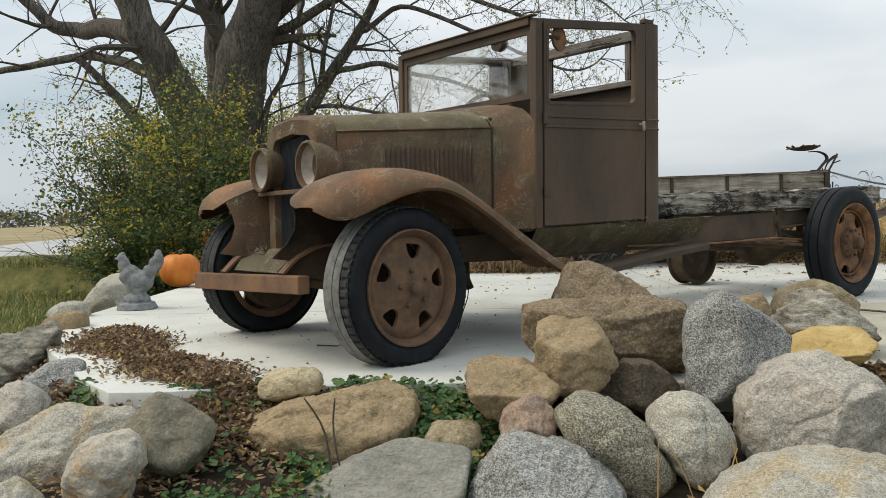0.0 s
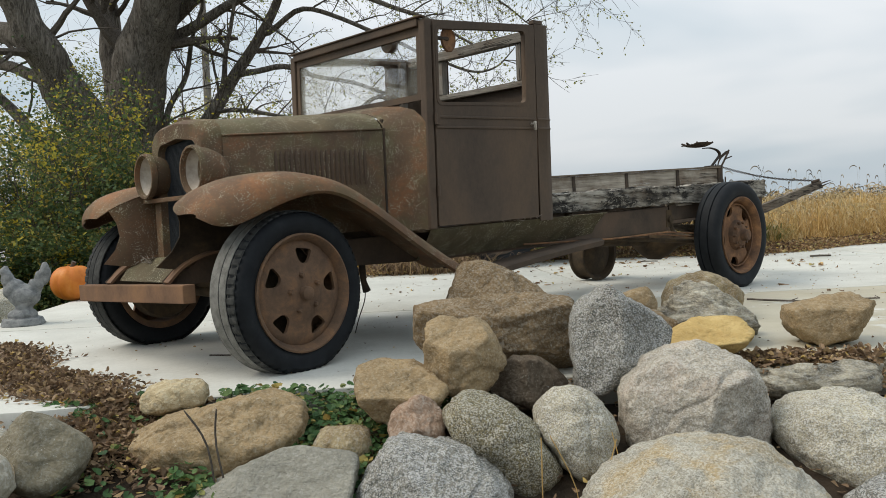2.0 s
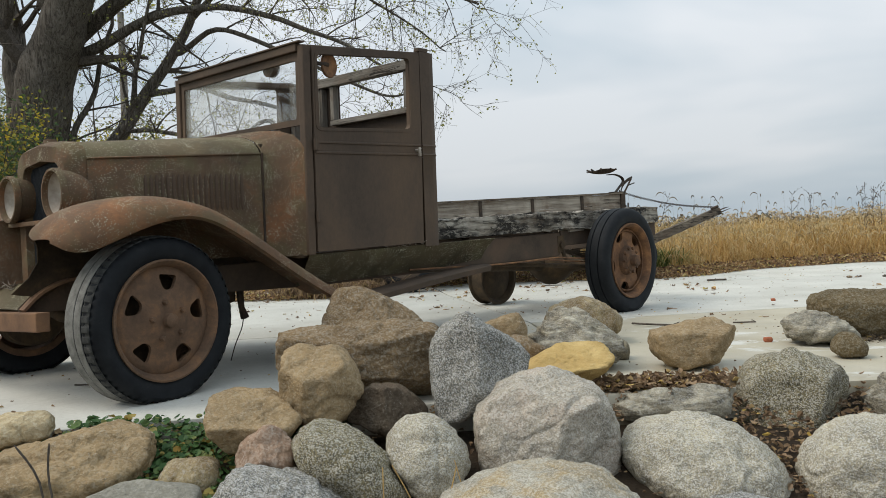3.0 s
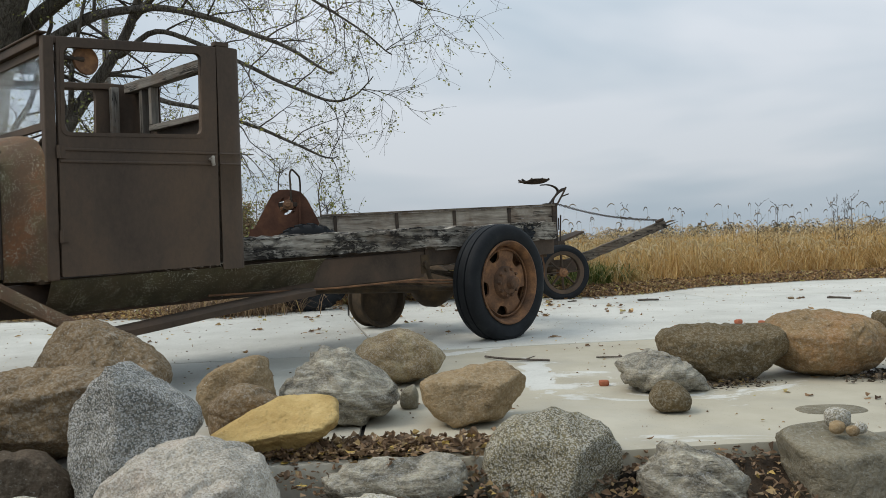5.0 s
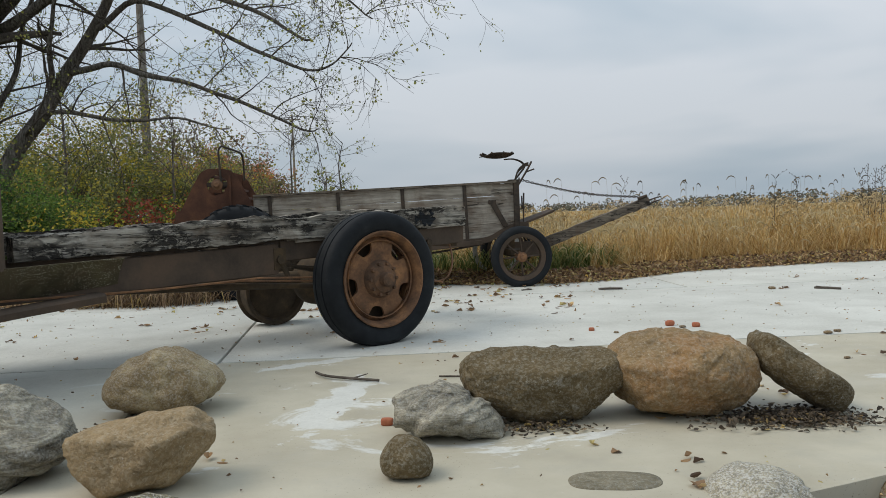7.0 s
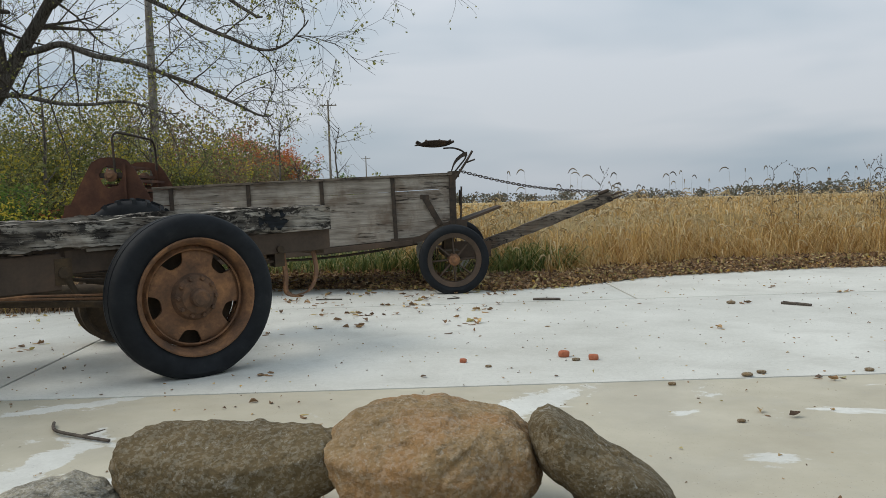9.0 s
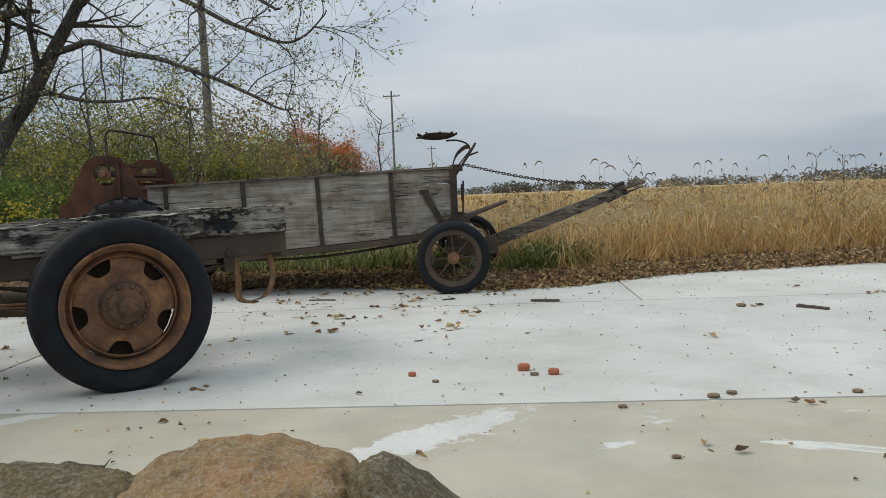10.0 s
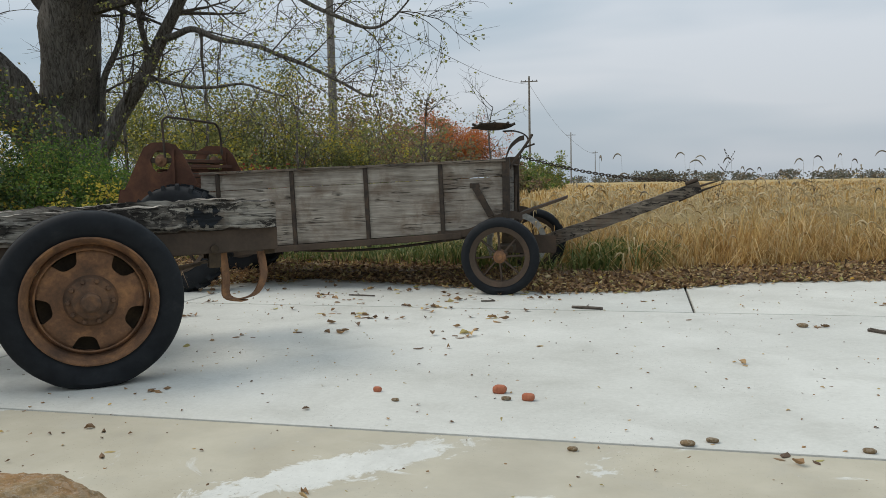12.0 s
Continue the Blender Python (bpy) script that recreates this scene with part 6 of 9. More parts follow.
rock(R_BROWN, T_BRN, 0.954, 4.3, -0.008, 0.453, 0.542, 0.42, 3, edge=10, deep=2.8, sides=((-137, 0.88), (-93, 1), (-54, 0.83), (8, 0.95), (42, 0.79), (62, 0.71), (99, 1.04), (151, 0.99), (167, 0.92)), cuts=((-0.3, -0.7, 0.6, 0.72), (0.5, -0.5, 0.7, 0.66),))
rock(R_GRAN, "peaked angular grey granite stone with sparkling grain", 1.4, 3.4, -0.06, 0.398, 0.385, 0.36, 4, edge=22, deep=3.2, sides=((-119, 1.16), (-67, 1), (-60, 0.51), (-14, 0.92), (52, 0.79), (61, 0.72), (117, 1.04), (128, 1.09), (180, 0.99)), cuts=((0.5, -0.85, 0.15, 0.68), (-0.55, -0.8, 0.2, 0.75),))
rock(R_TAN, "flat-topped buff stone above the ivy", 0.54, 3.22, -0.1, 0.145, 0.365, 0.34, 5, edge=24, deep=5, sides=((-171, 0.88), (-162, 0.83), (-127, 0.86), (-82, 1), (-36, 0.75), (11, 0.99), (54, 0.87), (80, 0.91), (112, 1.09)), cuts=((0.05, -0.5, 0.86, 0.55), (0, -0.95, -0.3, 0.8),))
rock(R_REDDISH, "small reddish broken stone beside the ivy", 0.605, 3.04, -0.16, 0.055, 0.206, 0.2, 6, edge=14, deep=3, sides=((-165, 0.94), (-100, 1), (-77, 1), (-1, 0.99), (37, 1.1), (81, 0.97), (115, 0.94), (149, 0.9)), cuts=((0.5, -0.6, 0.6, 0.74), (-0.5, -0.7, 0.5, 0.76),))
rock(R_UMBER, "dark brown broken stone wedged between boulders", 1.03, 3.37, -0.09, 0.124, 0.323, 0.24, 7, edge=24, deep=3, sides=((-160, 0.88), (-124, 0.7), (-65, 1), (3, 0.99), (30, 0.86), (48, 0.87), (84, 0.96), (123, 0.97), (146, 0.92)), cuts=((0.65, -0.7, 0.2, 0.62), (-0.6, -0.75, 0.2, 0.66),))
rock(R_OLIVE, "egg-shaped grey granite boulder", 0.904, 3, -0.34, 0.069, 0.412, 0.343, 8, edge=8, deep=2.4, sides=((-155, 0.69), (-133, 0.39), (-103, 1), (-58, 1.09), (12, 0.82), (42, 0.63), (67, 0.74), (106, 1.09), (146, 1.12)), cuts=((0.3, -0.55, 0.8, 0.84),))
rock(R_LIGHT, "round light grey granite boulder", 1.17, 3.05, -0.27, 0.069, 0.306, 0.32, 9, edge=9, deep=2.4, sides=((-148, 0.59), (-135, 0.49), (-116, 1), (-55, 0.76), (-2, 0.98), (38, 0.94), (64, 0.93), (96, 0.94), (149, 1.11)), cuts=((-0.5, -0.7, 0.5, 0.88),))
rock(R_SWIRL, "large angular pale granite boulder with broken faces", 1.63, 3.17, -0.26, 0.188, 0.558, 0.46, 10, edge=14, deep=3.2, sides=((-178, 0.98), (-110, 1), (-88, 1), (1, 0.98), (13, 0.93), (30, 0.92), (72, 0.9), (116, 0.95), (138, 0.96)), cuts=((-0.4, -0.85, 0.3, 0.8), (0.5, -0.85, -0.1, 0.82), (0.1, -0.5, 0.86, 0.85),))
rock(R_YELLOW, "flat yellow ochre stone with a broken edge", 1.78, 3.67, 0, 0.202, 0.458, 0.32, 11, edge=24, deep=4, sides=((-147, 1.09), (-123, 1.13), (-40, 0.92), (-34, 0.91), (1, 0.96), (39, 1.1), (79, 1.03), (128, 0.61), (142, 0.51)), cuts=((0, -0.62, 0.78, 0.3), (0.3, -0.8, -0.5, 0.7),))
rock(R_GRAN, T_GRAN, 0.661, 2.83, -0.443, -0.038, 0.554, 0.44, 12, edge=10, deep=2.8, sides=((-165, 1.03), (-87, 0.96), (-17, 1.03), (10, 0.94), (30, 0.87), (75, 0.92), (83, 0.94), (150, 0.87), (158, 0.83)), cuts=((0.25, -0.6, 0.75, 0.78), (-0.55, -0.7, 0.4, 0.82),))
rock(R_SLAB, "flat grey-green slab tilted in the stone border", 0.093, 2.78, -0.44, -0.068, 0.651, 0.34, 13, edge=30, deep=9, sides=((-161, 0.96), (-103, 1), (-76, 1), (-6, 0.93), (-3, 0.96), (71, 1.1), (82, 1.03), (127, 0.66), (136, 0.69)), cuts=((-0.2, -0.55, 0.8, 0.34), (0.22, -0.95, -0.05, 0.66)), chips=3, rough=0.5)
rock(R_TAN, "long tan boulder bedded in ivy and leaves", -0.13, 3.1, -0.26, 0.067, 0.644, 0.36, 14, edge=9, deep=2.7, sides=((-101, 1), (-82, 1), (-47, 0.76), (-6, 0.92), (25, 1.21), (89, 1.01), (116, 0.67), (137, 0.82), (-168, 0.88)), cuts=((-0.25, -0.55, 0.8, 0.7), (0.4, -0.6, 0.7, 0.8),))
rock(R_OCHRE, "small round ochre stone on top of another", -0.349, 3.28, -0.04, 0.097, 0.257, 0.214, 15, edge=8, deep=2.5, sides=((-140, 1.23), (-76, 0.91), (-65, 0.86), (-12, 0.93), (15, 1.02), (68, 1.04), (99, 0.94), (140, 0.97), (178, 0.93)), rough=1.3)
rock(R_PINK, "small pinkish pale stone beside the ivy", 0.333, 3.08, -0.25, -0.049, 0.224, 0.2, 16, edge=9, deep=2.6, sides=((-160, 0.85), (-114, 0.47), (-89, 1), (-34, 0.76), (-1, 0.98), (42, 1.17), (89, 1), (109, 0.97), (152, 1.02)))
rock(R_SLATE, "smooth grey-green peaked stone among dry leaves", -0.669, 2.86, -0.22, 0.083, 0.335, 0.3, 17, edge=11, deep=2.3, sides=((-154, 0.84), (-121, 0.69), (-95, 1), (-77, 1), (-37, 0.82), (8, 0.99), (53, 0.8), (84, 0.96), (141, 0.87)), cuts=((0.35, -0.7, 0.6, 0.55), (-0.5, -0.7, 0.5, 0.62),), rough=0.6)
rock(R_WARM, T_WARM, -1.16, 2.98, -0.42, -0.003, 0.617, 0.42, 18, edge=10, deep=2.8, sides=((-144, 1.03), (-92, 1), (-69, 1), (-31, 0.74), (11, 1.02), (77, 1.02), (97, 0.97), (136, 0.76), (170, 0.92)), cuts=((-0.2, -0.55, 0.8, 0.72), (0.6, -0.6, 0.5, 0.85),))
rock(R_RUSTY, "white stone with orange rust stains", -0.778, 2.62, -0.28, 0.007, 0.272, 0.25, 19, edge=9, deep=2.6, sides=((-165, 0.95), (-117, 0.65), (-89, 1), (-33, 0.59), (12, 1.07), (64, 1.1), (89, 1), (110, 0.92), (145, 0.86)))
rock(R_SWIRL, "grey and white stone beside the pad corner", -1.52, 3.25, -0.25, 0.037, 0.29, 0.241, 20, edge=10, deep=2.6, sides=((-123, 0.64), (-91, 1), (-60, 0.43), (-15, 0.86), (47, 1), (60, 0.98), (99, 0.95), (122, 0.94), (170, 0.96)), cuts=((-0.3, -0.6, 0.7, 0.75),))
rock(R_GRAN, "dark grey stone against the pad corner", -1.61, 3.64, -0.2, 0.06, 0.279, 0.26, 21, edge=10, deep=2.6, sides=((-166, 0.95), (-107, 1), (-83, 1), (-48, 0.57), (-6, 0.91), (83, 1.06), (103, 0.85), (122, 0.78), (145, 0.87)), cuts=((0.4, -0.6, 0.7, 0.7),))
rock(R_WARM, T_WARM, -0.99, 2.45, -0.45, -0.105, 0.184, 0.28, 22, edge=9, deep=2.5, sides=((-173, 0.91), (-89, 1), (-64, 0.25), (37, 1.11), (72, 0.99), (88, 0.98), (118, 1.08)))
rock(R_GNEISS, "grey banded stone beside the grass", -2.18, 4.25, -0.3, 0.138, 0.393, 0.36, 23, edge=12, deep=2.8, sides=((-89, 1), (-64, 0.25), (-52, 0.25), (-33, 0.36), (45, 1.33), (106, 0.71), (106, 0.71), (177, 0.99)), cuts=((0.2, -0.5, 0.85, 0.6),), strata=1.9)
rock(R_TAN, "flat tan stone beside the pad", -2.44, 5.05, -0.2, 0.105, 0.315, 0.3, 24, edge=9, deep=2.6, sides=((-140, 0.57), (-90, 1), (-71, 0.25), (-11, 0.83), (76, 1.09), (103, 0.86), (132, 0.91)))
rock(R_LIGHT, "small grey stone beside the pad", -2.72, 5.55, -0.2, 0.11, 0.275, 0.26, 25, edge=9, deep=2.6, sides=((-130, 0.32), (-90, 1), (-81, 1), (-3, 0.96), (81, 1.04), (96, 0.95), (139, 1.04)))
rock(R_LIGHT, "smooth grey boulder beside the pad and grass", -3.4, 7.3, -0.3, 0.168, 0.496, 0.413, 26, edge=8, deep=2.4, sides=((-154, 1.06), (-90, 1), (-67, 1), (-3, 0.97), (50, 1.13), (102, 0.86), (138, 0.6), (146, 0.64)), cuts=((-0.4, -0.5, 0.76, 0.8),), rough=0.6)
rock(R_SLATE, "small grey stone beside the pad", -3.08, 6.6, -0.25, 0.028, 0.275, 0.26, 48, edge=9, deep=2.5, sides=((-113, 0.25), (-74, 1), (13, 1.05), (97, 0.89), (140, 0.9)))
rock(R_LIGHT, "large smooth pale granite boulder with a thin crack", 2.23, 3.12, -0.472, 0.001, 0.685, 0.571, 27, edge=7, deep=2.3, sides=((-149, 0.74), (-90, 1), (-1, 1.01), (27, 0.73), (47, 0.79), (69, 0.9), (102, 1), (129, 1.15), (-178, 0.96)))
rock(R_WARM, "large pale boulder with a crack and warm stains", 1.48, 2.62, -0.5, -0.02, 0.836, 0.697, 28, edge=7, deep=2.4, sides=((-94, 1), (-2, 0.99), (29, 1), (37, 1), (59, 1.04), (86, 1.01), (111, 0.88), (139, 1.01), (178, 1)))
rock(R_GNEISS, "low grey banded flat stone", 2.21, 3.48, -0.12, 0.029, 0.495, 0.22, 29, edge=12, deep=3, sides=((-171, 0.97), (-119, 0.96), (-85, 0.83), (-60, 0.91), (-2, 0.99), (17, 1.04), (66, 1.06), (106, 0.86), (152, 0.93)), cuts=((0, -0.4, 0.9, 0.75),), strata=1.9)
rock(R_OLIVE, "dark speckled rounded granite boulder", 2.74, 3.52, -0.3, 0.156, 0.474, 0.38, 30, edge=14, deep=2.8, sides=((-174, 0.97), (-92, 1), (-4, 0.94), (30, 1.04), (56, 1.03), (78, 1), (94, 0.99), (112, 1.06), (155, 1.03)), cuts=((0.7, -0.6, -0.1, 0.72), (-0.4, -0.85, 0.2, 0.82), (0.05, -0.4, 0.9, 0.88),))
rock(R_TAN, "tan boulder with a broken corner on the pad", 2.52, 4.09, -0.008, 0.231, 0.431, 0.32, 31, edge=20, deep=3.4, sides=((-177, 0.97), (-159, 1), (-82, 1.23), (-28, 0.86), (-9, 0.92), (15, 1.07), (47, 1.15), (98, 0.89), (116, 0.85)), cuts=((0.85, -0.5, -0.2, 0.74), (-0.2, -0.95, 0.1, 0.8), (0, -0.45, 0.9, 0.76),))
rock(R_GNEISS, "grey wavy-banded stone on the pad", 1.96, 4.2, -0.008, 0.301, 0.497, 0.414, 32, edge=12, deep=2.6, sides=((-142, 0.86), (-93, 1.01), (-48, 1.1), (-21, 1.04), (19, 0.85), (35, 0.73), (76, 0.95), (120, 0.92), (147, 0.77)), cuts=((-0.3, -0.6, 0.7, 0.72), (0.5, -0.7, 0.4, 0.8),), strata=1.9)
rock(R_PINK, "pinkish grey granite stone on the pad", 2.2, 5.06, -0.008, 0.277, 0.493, 0.411, 33, edge=10, deep=2.6, sides=((-163, 1.01), (-118, 1.24), (-80, 1.09), (-53, 1.01), (-24, 0.99), (31, 0.76), (61, 0.87), (123, 0.85), (162, 0.9)), cuts=((-0.6, -0.35, 0.7, 0.78), (0.3, -0.85, 0.2, 0.84),))
rock(R_TAN, "brown upright stone on the pad", 1.56, 4.1, -0.008, 0.302, 0.308, 0.24, 34, edge=14, deep=3, sides=((-178, 0.99), (-155, 0.96), (-92, 1), (-7, 1.01), (11, 0.94), (58, 1.15), (106, 0.79), (114, 0.78), (146, 0.95)), cuts=((-0.3, -0.85, 0.3, 0.8),))
rock(R_BROWN, "rounded brown stone on the pad", 1.63, 3.92, -0.008, 0.218, 0.287, 0.24, 35, edge=8, deep=2.4, sides=((-178, 0.99), (-116, 1), (-86, 1), (-53, 0.77), (-10, 0.94), (20, 1.02), (59, 0.98), (83, 0.96), (134, 0.93)))
rock(R_SLATE, "small dark grey stone on the pad", 2.25, 4.42, -0.008, 0.099, 0.0806, 0.14, 36, edge=9, deep=2.5, sides=((-119, 1.16), (-88, 1.07), (-3, 0.98), (31, 1.02), (103, 0.85), (136, 0.8), (178, 0.98)))
rock(R_GNEISS, "grey white-veined flat stone on the pad", 3.45, 4.62, -0.008, 0.177, 0.423, 0.353, 37, edge=12, deep=2.6, sides=((-173, 1.01), (-145, 1.16), (-103, 1.17), (-12, 1.16), (21, 0.62), (46, 0.7), (100, 0.99), (142, 0.99), (175, 0.98)), cuts=((-0.4, -0.6, 0.7, 0.7), (0.6, -0.5, 0.6, 0.66),), strata=1.9)
rock(R_DARK, "small brown egg-shaped stone on the pad", 3.34, 4.15, -0.008, 0.128, 0.172, 0.17, 38, edge=8, deep=2.3, sides=((-170, 1.01), (-129, 1.18), (-91, 1.14), (-27, 1.15), (4, 0.96), (35, 0.84), (77, 0.9), (137, 0.89), (163, 0.91)), rough=0.6)
rock(R_DARK, "large dark flat-topped boulder on the pad", 3.82, 4.83, -0.008, 0.279, 0.656, 0.34, 39, edge=14, deep=2.8, sides=((-172, 0.93), (-127, 1.01), (-92, 1.09), (-25, 0.82), (5, 0.96), (67, 1.11), (89, 0.99), (118, 1.17), (164, 1.1)), cuts=((0, -0.5, 0.87, 0.84), (0.4, -0.9, -0.1, 0.86),))
rock(R_RUSTT, "large tan boulder with rust streaks on the pad", 4.36, 4.89, -0.008, 0.33, 0.602, 0.501, 40, edge=9, deep=2.6, sides=((-177, 0.98), (-140, 1.16), (-105, 1.17), (-83, 1.19), (-30, 1.04), (11, 0.91), (67, 0.91), (89, 0.99), (136, 1.09)), cuts=((-0.2, -0.6, 0.77, 0.86), (0.5, -0.8, 0.3, 0.9),))
rock(R_DARK, "leaning dark elongated stone on the pad", 4.82, 4.86, -0.008, 0.313, 0.389, 0.324, 41, edge=12, deep=2.6, sides=((-172, 0.89), (-146, 0.69), (-132, 0.68), (-123, 0.77), (-84, 1.32), (-7, 1.09), (29, 0.51), (48, 0.25), (137, 1.25)), cuts=((0.3, -0.75, 0.55, 0.72),))
rock(R_SLATE, "thin flat stone lying on the pad", 3.98, 4.07, -0.012, 0.011, 0.28, 0.17, 42, rough=0.5, deep=2.6)
rock(R_LIGHT, "pale speckled boulder at the pad edge", 4.38, 3.97, -0.33, 0.068, 0.365, 0.4, 43, edge=8, deep=2.4, sides=((-179, 0.98), (-91, 1), (-8, 0.95), (27, 1.03), (54, 0.99), (77, 0.96), (93, 1), (114, 1.06), (145, 1.1)))
rock(R_GNEISS, "grey rounded stone at the pad edge", 3.18, 3.42, -0.28, 0.062, 0.361, 0.301, 44, edge=8, deep=2.5, sides=((-178, 0.97), (-92, 1), (-13, 0.88), (55, 0.92), (65, 0.89), (86, 0.96), (111, 1.09), (149, 1.16)), strata=1.9)
rock(R_SLATE, "flat grey slab at the pad edge", 3.69, 3.44, -0.28, 0.088, 0.377, 0.34, 45, edge=14, deep=3.5, sides=((-167, 0.79), (-83, 1), (5, 0.99), (28, 1.03), (70, 0.95), (78, 0.93), (97, 1.02), (113, 1.15)), cuts=((0, -0.2, 1, 0.72),), rough=0.6)
rock(R_LIGHT, "smooth pale boulder in the stone border", 2.81, 2.98, -0.5, 0.0, 0.62, 0.46, 46, deep=2.3)
rock(R_GRAN, T_GRAN, 2.1, 2.55, -0.6, -0.12, 0.5, 0.4, 47, deep=2.3)
rock(R_PINK, "rounded pale stone at the pad edge", 4.95, 4.05, -0.4, 0.03, 0.45, 0.4, 50, deep=2.3)
rock(R_BROWN, "small brown stone in the border", 2.52, 3.62, -0.1, 0.03, 0.14, 0.12, 51, deep=2.3)
for k, (x, y, s) in enumerate(((3.70, 3.50, 0.09), (3.66, 3.43, 0.05), (3.73, 3.42, 0.045), (3.69, 3.39, 0.04))):
    ob = rock(R_LIGHT if k in (0, 2) else R_TAN, "small pebble lying on a flat slab", x, y - 0.03, 0.075, 0.08 + s * 0.75, s, s * 0.8, 60 + k, sub=3, name="pebble")
    ob["category"], ob["group"] = "pebble", "pebbles on the slab"

# ---- trees, shrubs, field, distance ----
L_MAPLE = leafy("maple_leaf", [(0.0, (0.208, 0.230, 0.090)), (0.4, (0.336, 0.357, 0.126)), (0.75, (0.464, 0.425, 0.099)), (0.9, (0.240, 0.221, 0.126)), (1.0, (0.288, 0.246, 0.144))], 0.45)
L_BUSH = leafy("shrub_leaf", [(0.0, (0.045, 0.08, 0.035)), (0.45, (0.085, 0.135, 0.05)), (0.82, (0.16, 0.19, 0.06)), (1.0, (0.40, 0.29, 0.06))], 0.35)
L_GREEN = leafy("green_leaf", [(0.0, (0.067, 0.140, 0.030)), (0.5, (0.134, 0.230, 0.047)), (0.9, (0.223, 0.309, 0.065)), (1.0, (0.286, 0.326, 0.061))], 0.4)
L_YELLOW = leafy("yellow_leaf", [(0.0, (0.3, 0.28, 0.05)), (0.5, (0.5, 0.42, 0.06)), (1.0, (0.58, 0.42, 0.05))], 0.4)
L_ORANGE = leafy("orange_leaf", [(0.0, (0.44, 0.13, 0.045)), (0.5, (0.56, 0.20, 0.06)), (1.0, (0.42, 0.22, 0.08))], 0.4)
L_RED = leafy("red_leaf", [(0.0, (0.28, 0.06, 0.04)), (0.6, (0.38, 0.09, 0.05)), (1.0, (0.22, 0.1, 0.05))], 0.4)
L_OLIVE = leafy("olive_leaf", [(0.0, (0.109, 0.133, 0.047)), (0.5, (0.193, 0.205, 0.070)), (0.85, (0.290, 0.279, 0.088)), (1.0, (0.411, 0.371, 0.082))], 0.4)
L_BROWNB = leafy("dull_thicket_leaf", [(0.0, (0.166, 0.122, 0.081)), (0.5, (0.260, 0.171, 0.102)), (0.8, (0.225, 0.219, 0.094)), (1.0, (0.331, 0.183, 0.108))], 0.4)
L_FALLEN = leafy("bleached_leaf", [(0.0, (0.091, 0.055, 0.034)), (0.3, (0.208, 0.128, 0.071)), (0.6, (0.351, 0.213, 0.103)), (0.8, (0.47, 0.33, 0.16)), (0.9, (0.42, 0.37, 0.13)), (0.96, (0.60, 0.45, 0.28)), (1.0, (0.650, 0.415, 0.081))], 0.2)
L_DRY = leafy("dry_leaf", [(0.0, (0.108, 0.070, 0.043)), (0.4, (0.204, 0.132, 0.079)), (0.8, (0.324, 0.222, 0.132)), (0.94, (0.408, 0.288, 0.144)), (1.0, (0.528, 0.372, 0.096))], 0.15)
L_DAMP = leafy("damp_leaf", [(0.0, (0.03, 0.024, 0.018)), (0.4, (0.075, 0.058, 0.042)), (0.8, (0.14, 0.105, 0.07)), (0.93, (0.24, 0.17, 0.09)), (1.0, (0.4, 0.29, 0.1))], 0.1)
L_IVY = leafy("ground_ivy_leaf", [(0.0, (0.035, 0.08, 0.028)), (0.5, (0.065, 0.135, 0.042)), (0.8, (0.12, 0.185, 0.06)), (0.9, (0.22, 0.22, 0.07)), (1.0, (0.36, 0.24, 0.06))], 0.2)
L_STRAW = leafy("straw", [(0.0, (0.36, 0.205, 0.060)), (0.35, (0.54, 0.345, 0.125)), (0.7, (0.67, 0.475, 0.205)), (0.88, (0.73, 0.58, 0.34)), (0.95, (0.34, 0.25, 0.09)), (1.0, (0.38, 0.21, 0.085))], 0.35)
L_GRASS = leafy("grass_blade", [(0.0, (0.07, 0.11, 0.03)), (0.5, (0.13, 0.165, 0.045)), (0.8, (0.26, 0.24, 0.08)), (1.0, (0.42, 0.34, 0.14))], 0.3)


def leaf(bd, p, size, rnd, curl=0.35, flat=0.0):
    """One small curled leaf with ragged sides."""
    a = Vector((rnd.gauss(0, 1), rnd.gauss(0, 1), rnd.gauss(0, 1) * (1 - flat) ** 2))
    n = Vector((rnd.gauss(0, 1 - flat), rnd.gauss(0, 1 - flat), rnd.gauss(0.3 + flat * 4, 0.6)))
    b = a.cross(n)
    if b.length < 1e-3:
        return
    a, b = a.normalized(), b.normalized()
    n = b.cross(a)
    w = size * rnd.uniform(0.26, 0.42)
    c = size * curl * rnd.uniform(0.15, 0.8)
    bend = size * curl * rnd.uniform(-0.3, 0.7)
    j = [rnd.uniform(0.7, 1.25) for _ in range(4)]
    k = len(bd.v)
    for q in (p, p + a * size * 0.28 + b * w * j[0] + n * c, p + a * size * 0.66 + b * w * 0.85 * j[1] + n * (c + bend * 0.4), p + a * size + n * bend,
              p + a * size * 0.66 - b * w * 0.85 * j[2] + n * (c * 0.8 + bend * 0.4), p + a * size * 0.28 - b * w * j[3] + n * c * 0.8, p + a * size * 0.45 + n * bend * 0.1):
        bd.v.append((q.x, q.y, q.z))
    bd.f += [(k, k + 1, k + 6), (k + 1, k + 2, k + 6), (k + 2, k + 3, k + 6), (k + 3, k + 4, k + 6), (k + 4, k + 5, k + 6), (k + 5, k, k + 6)]


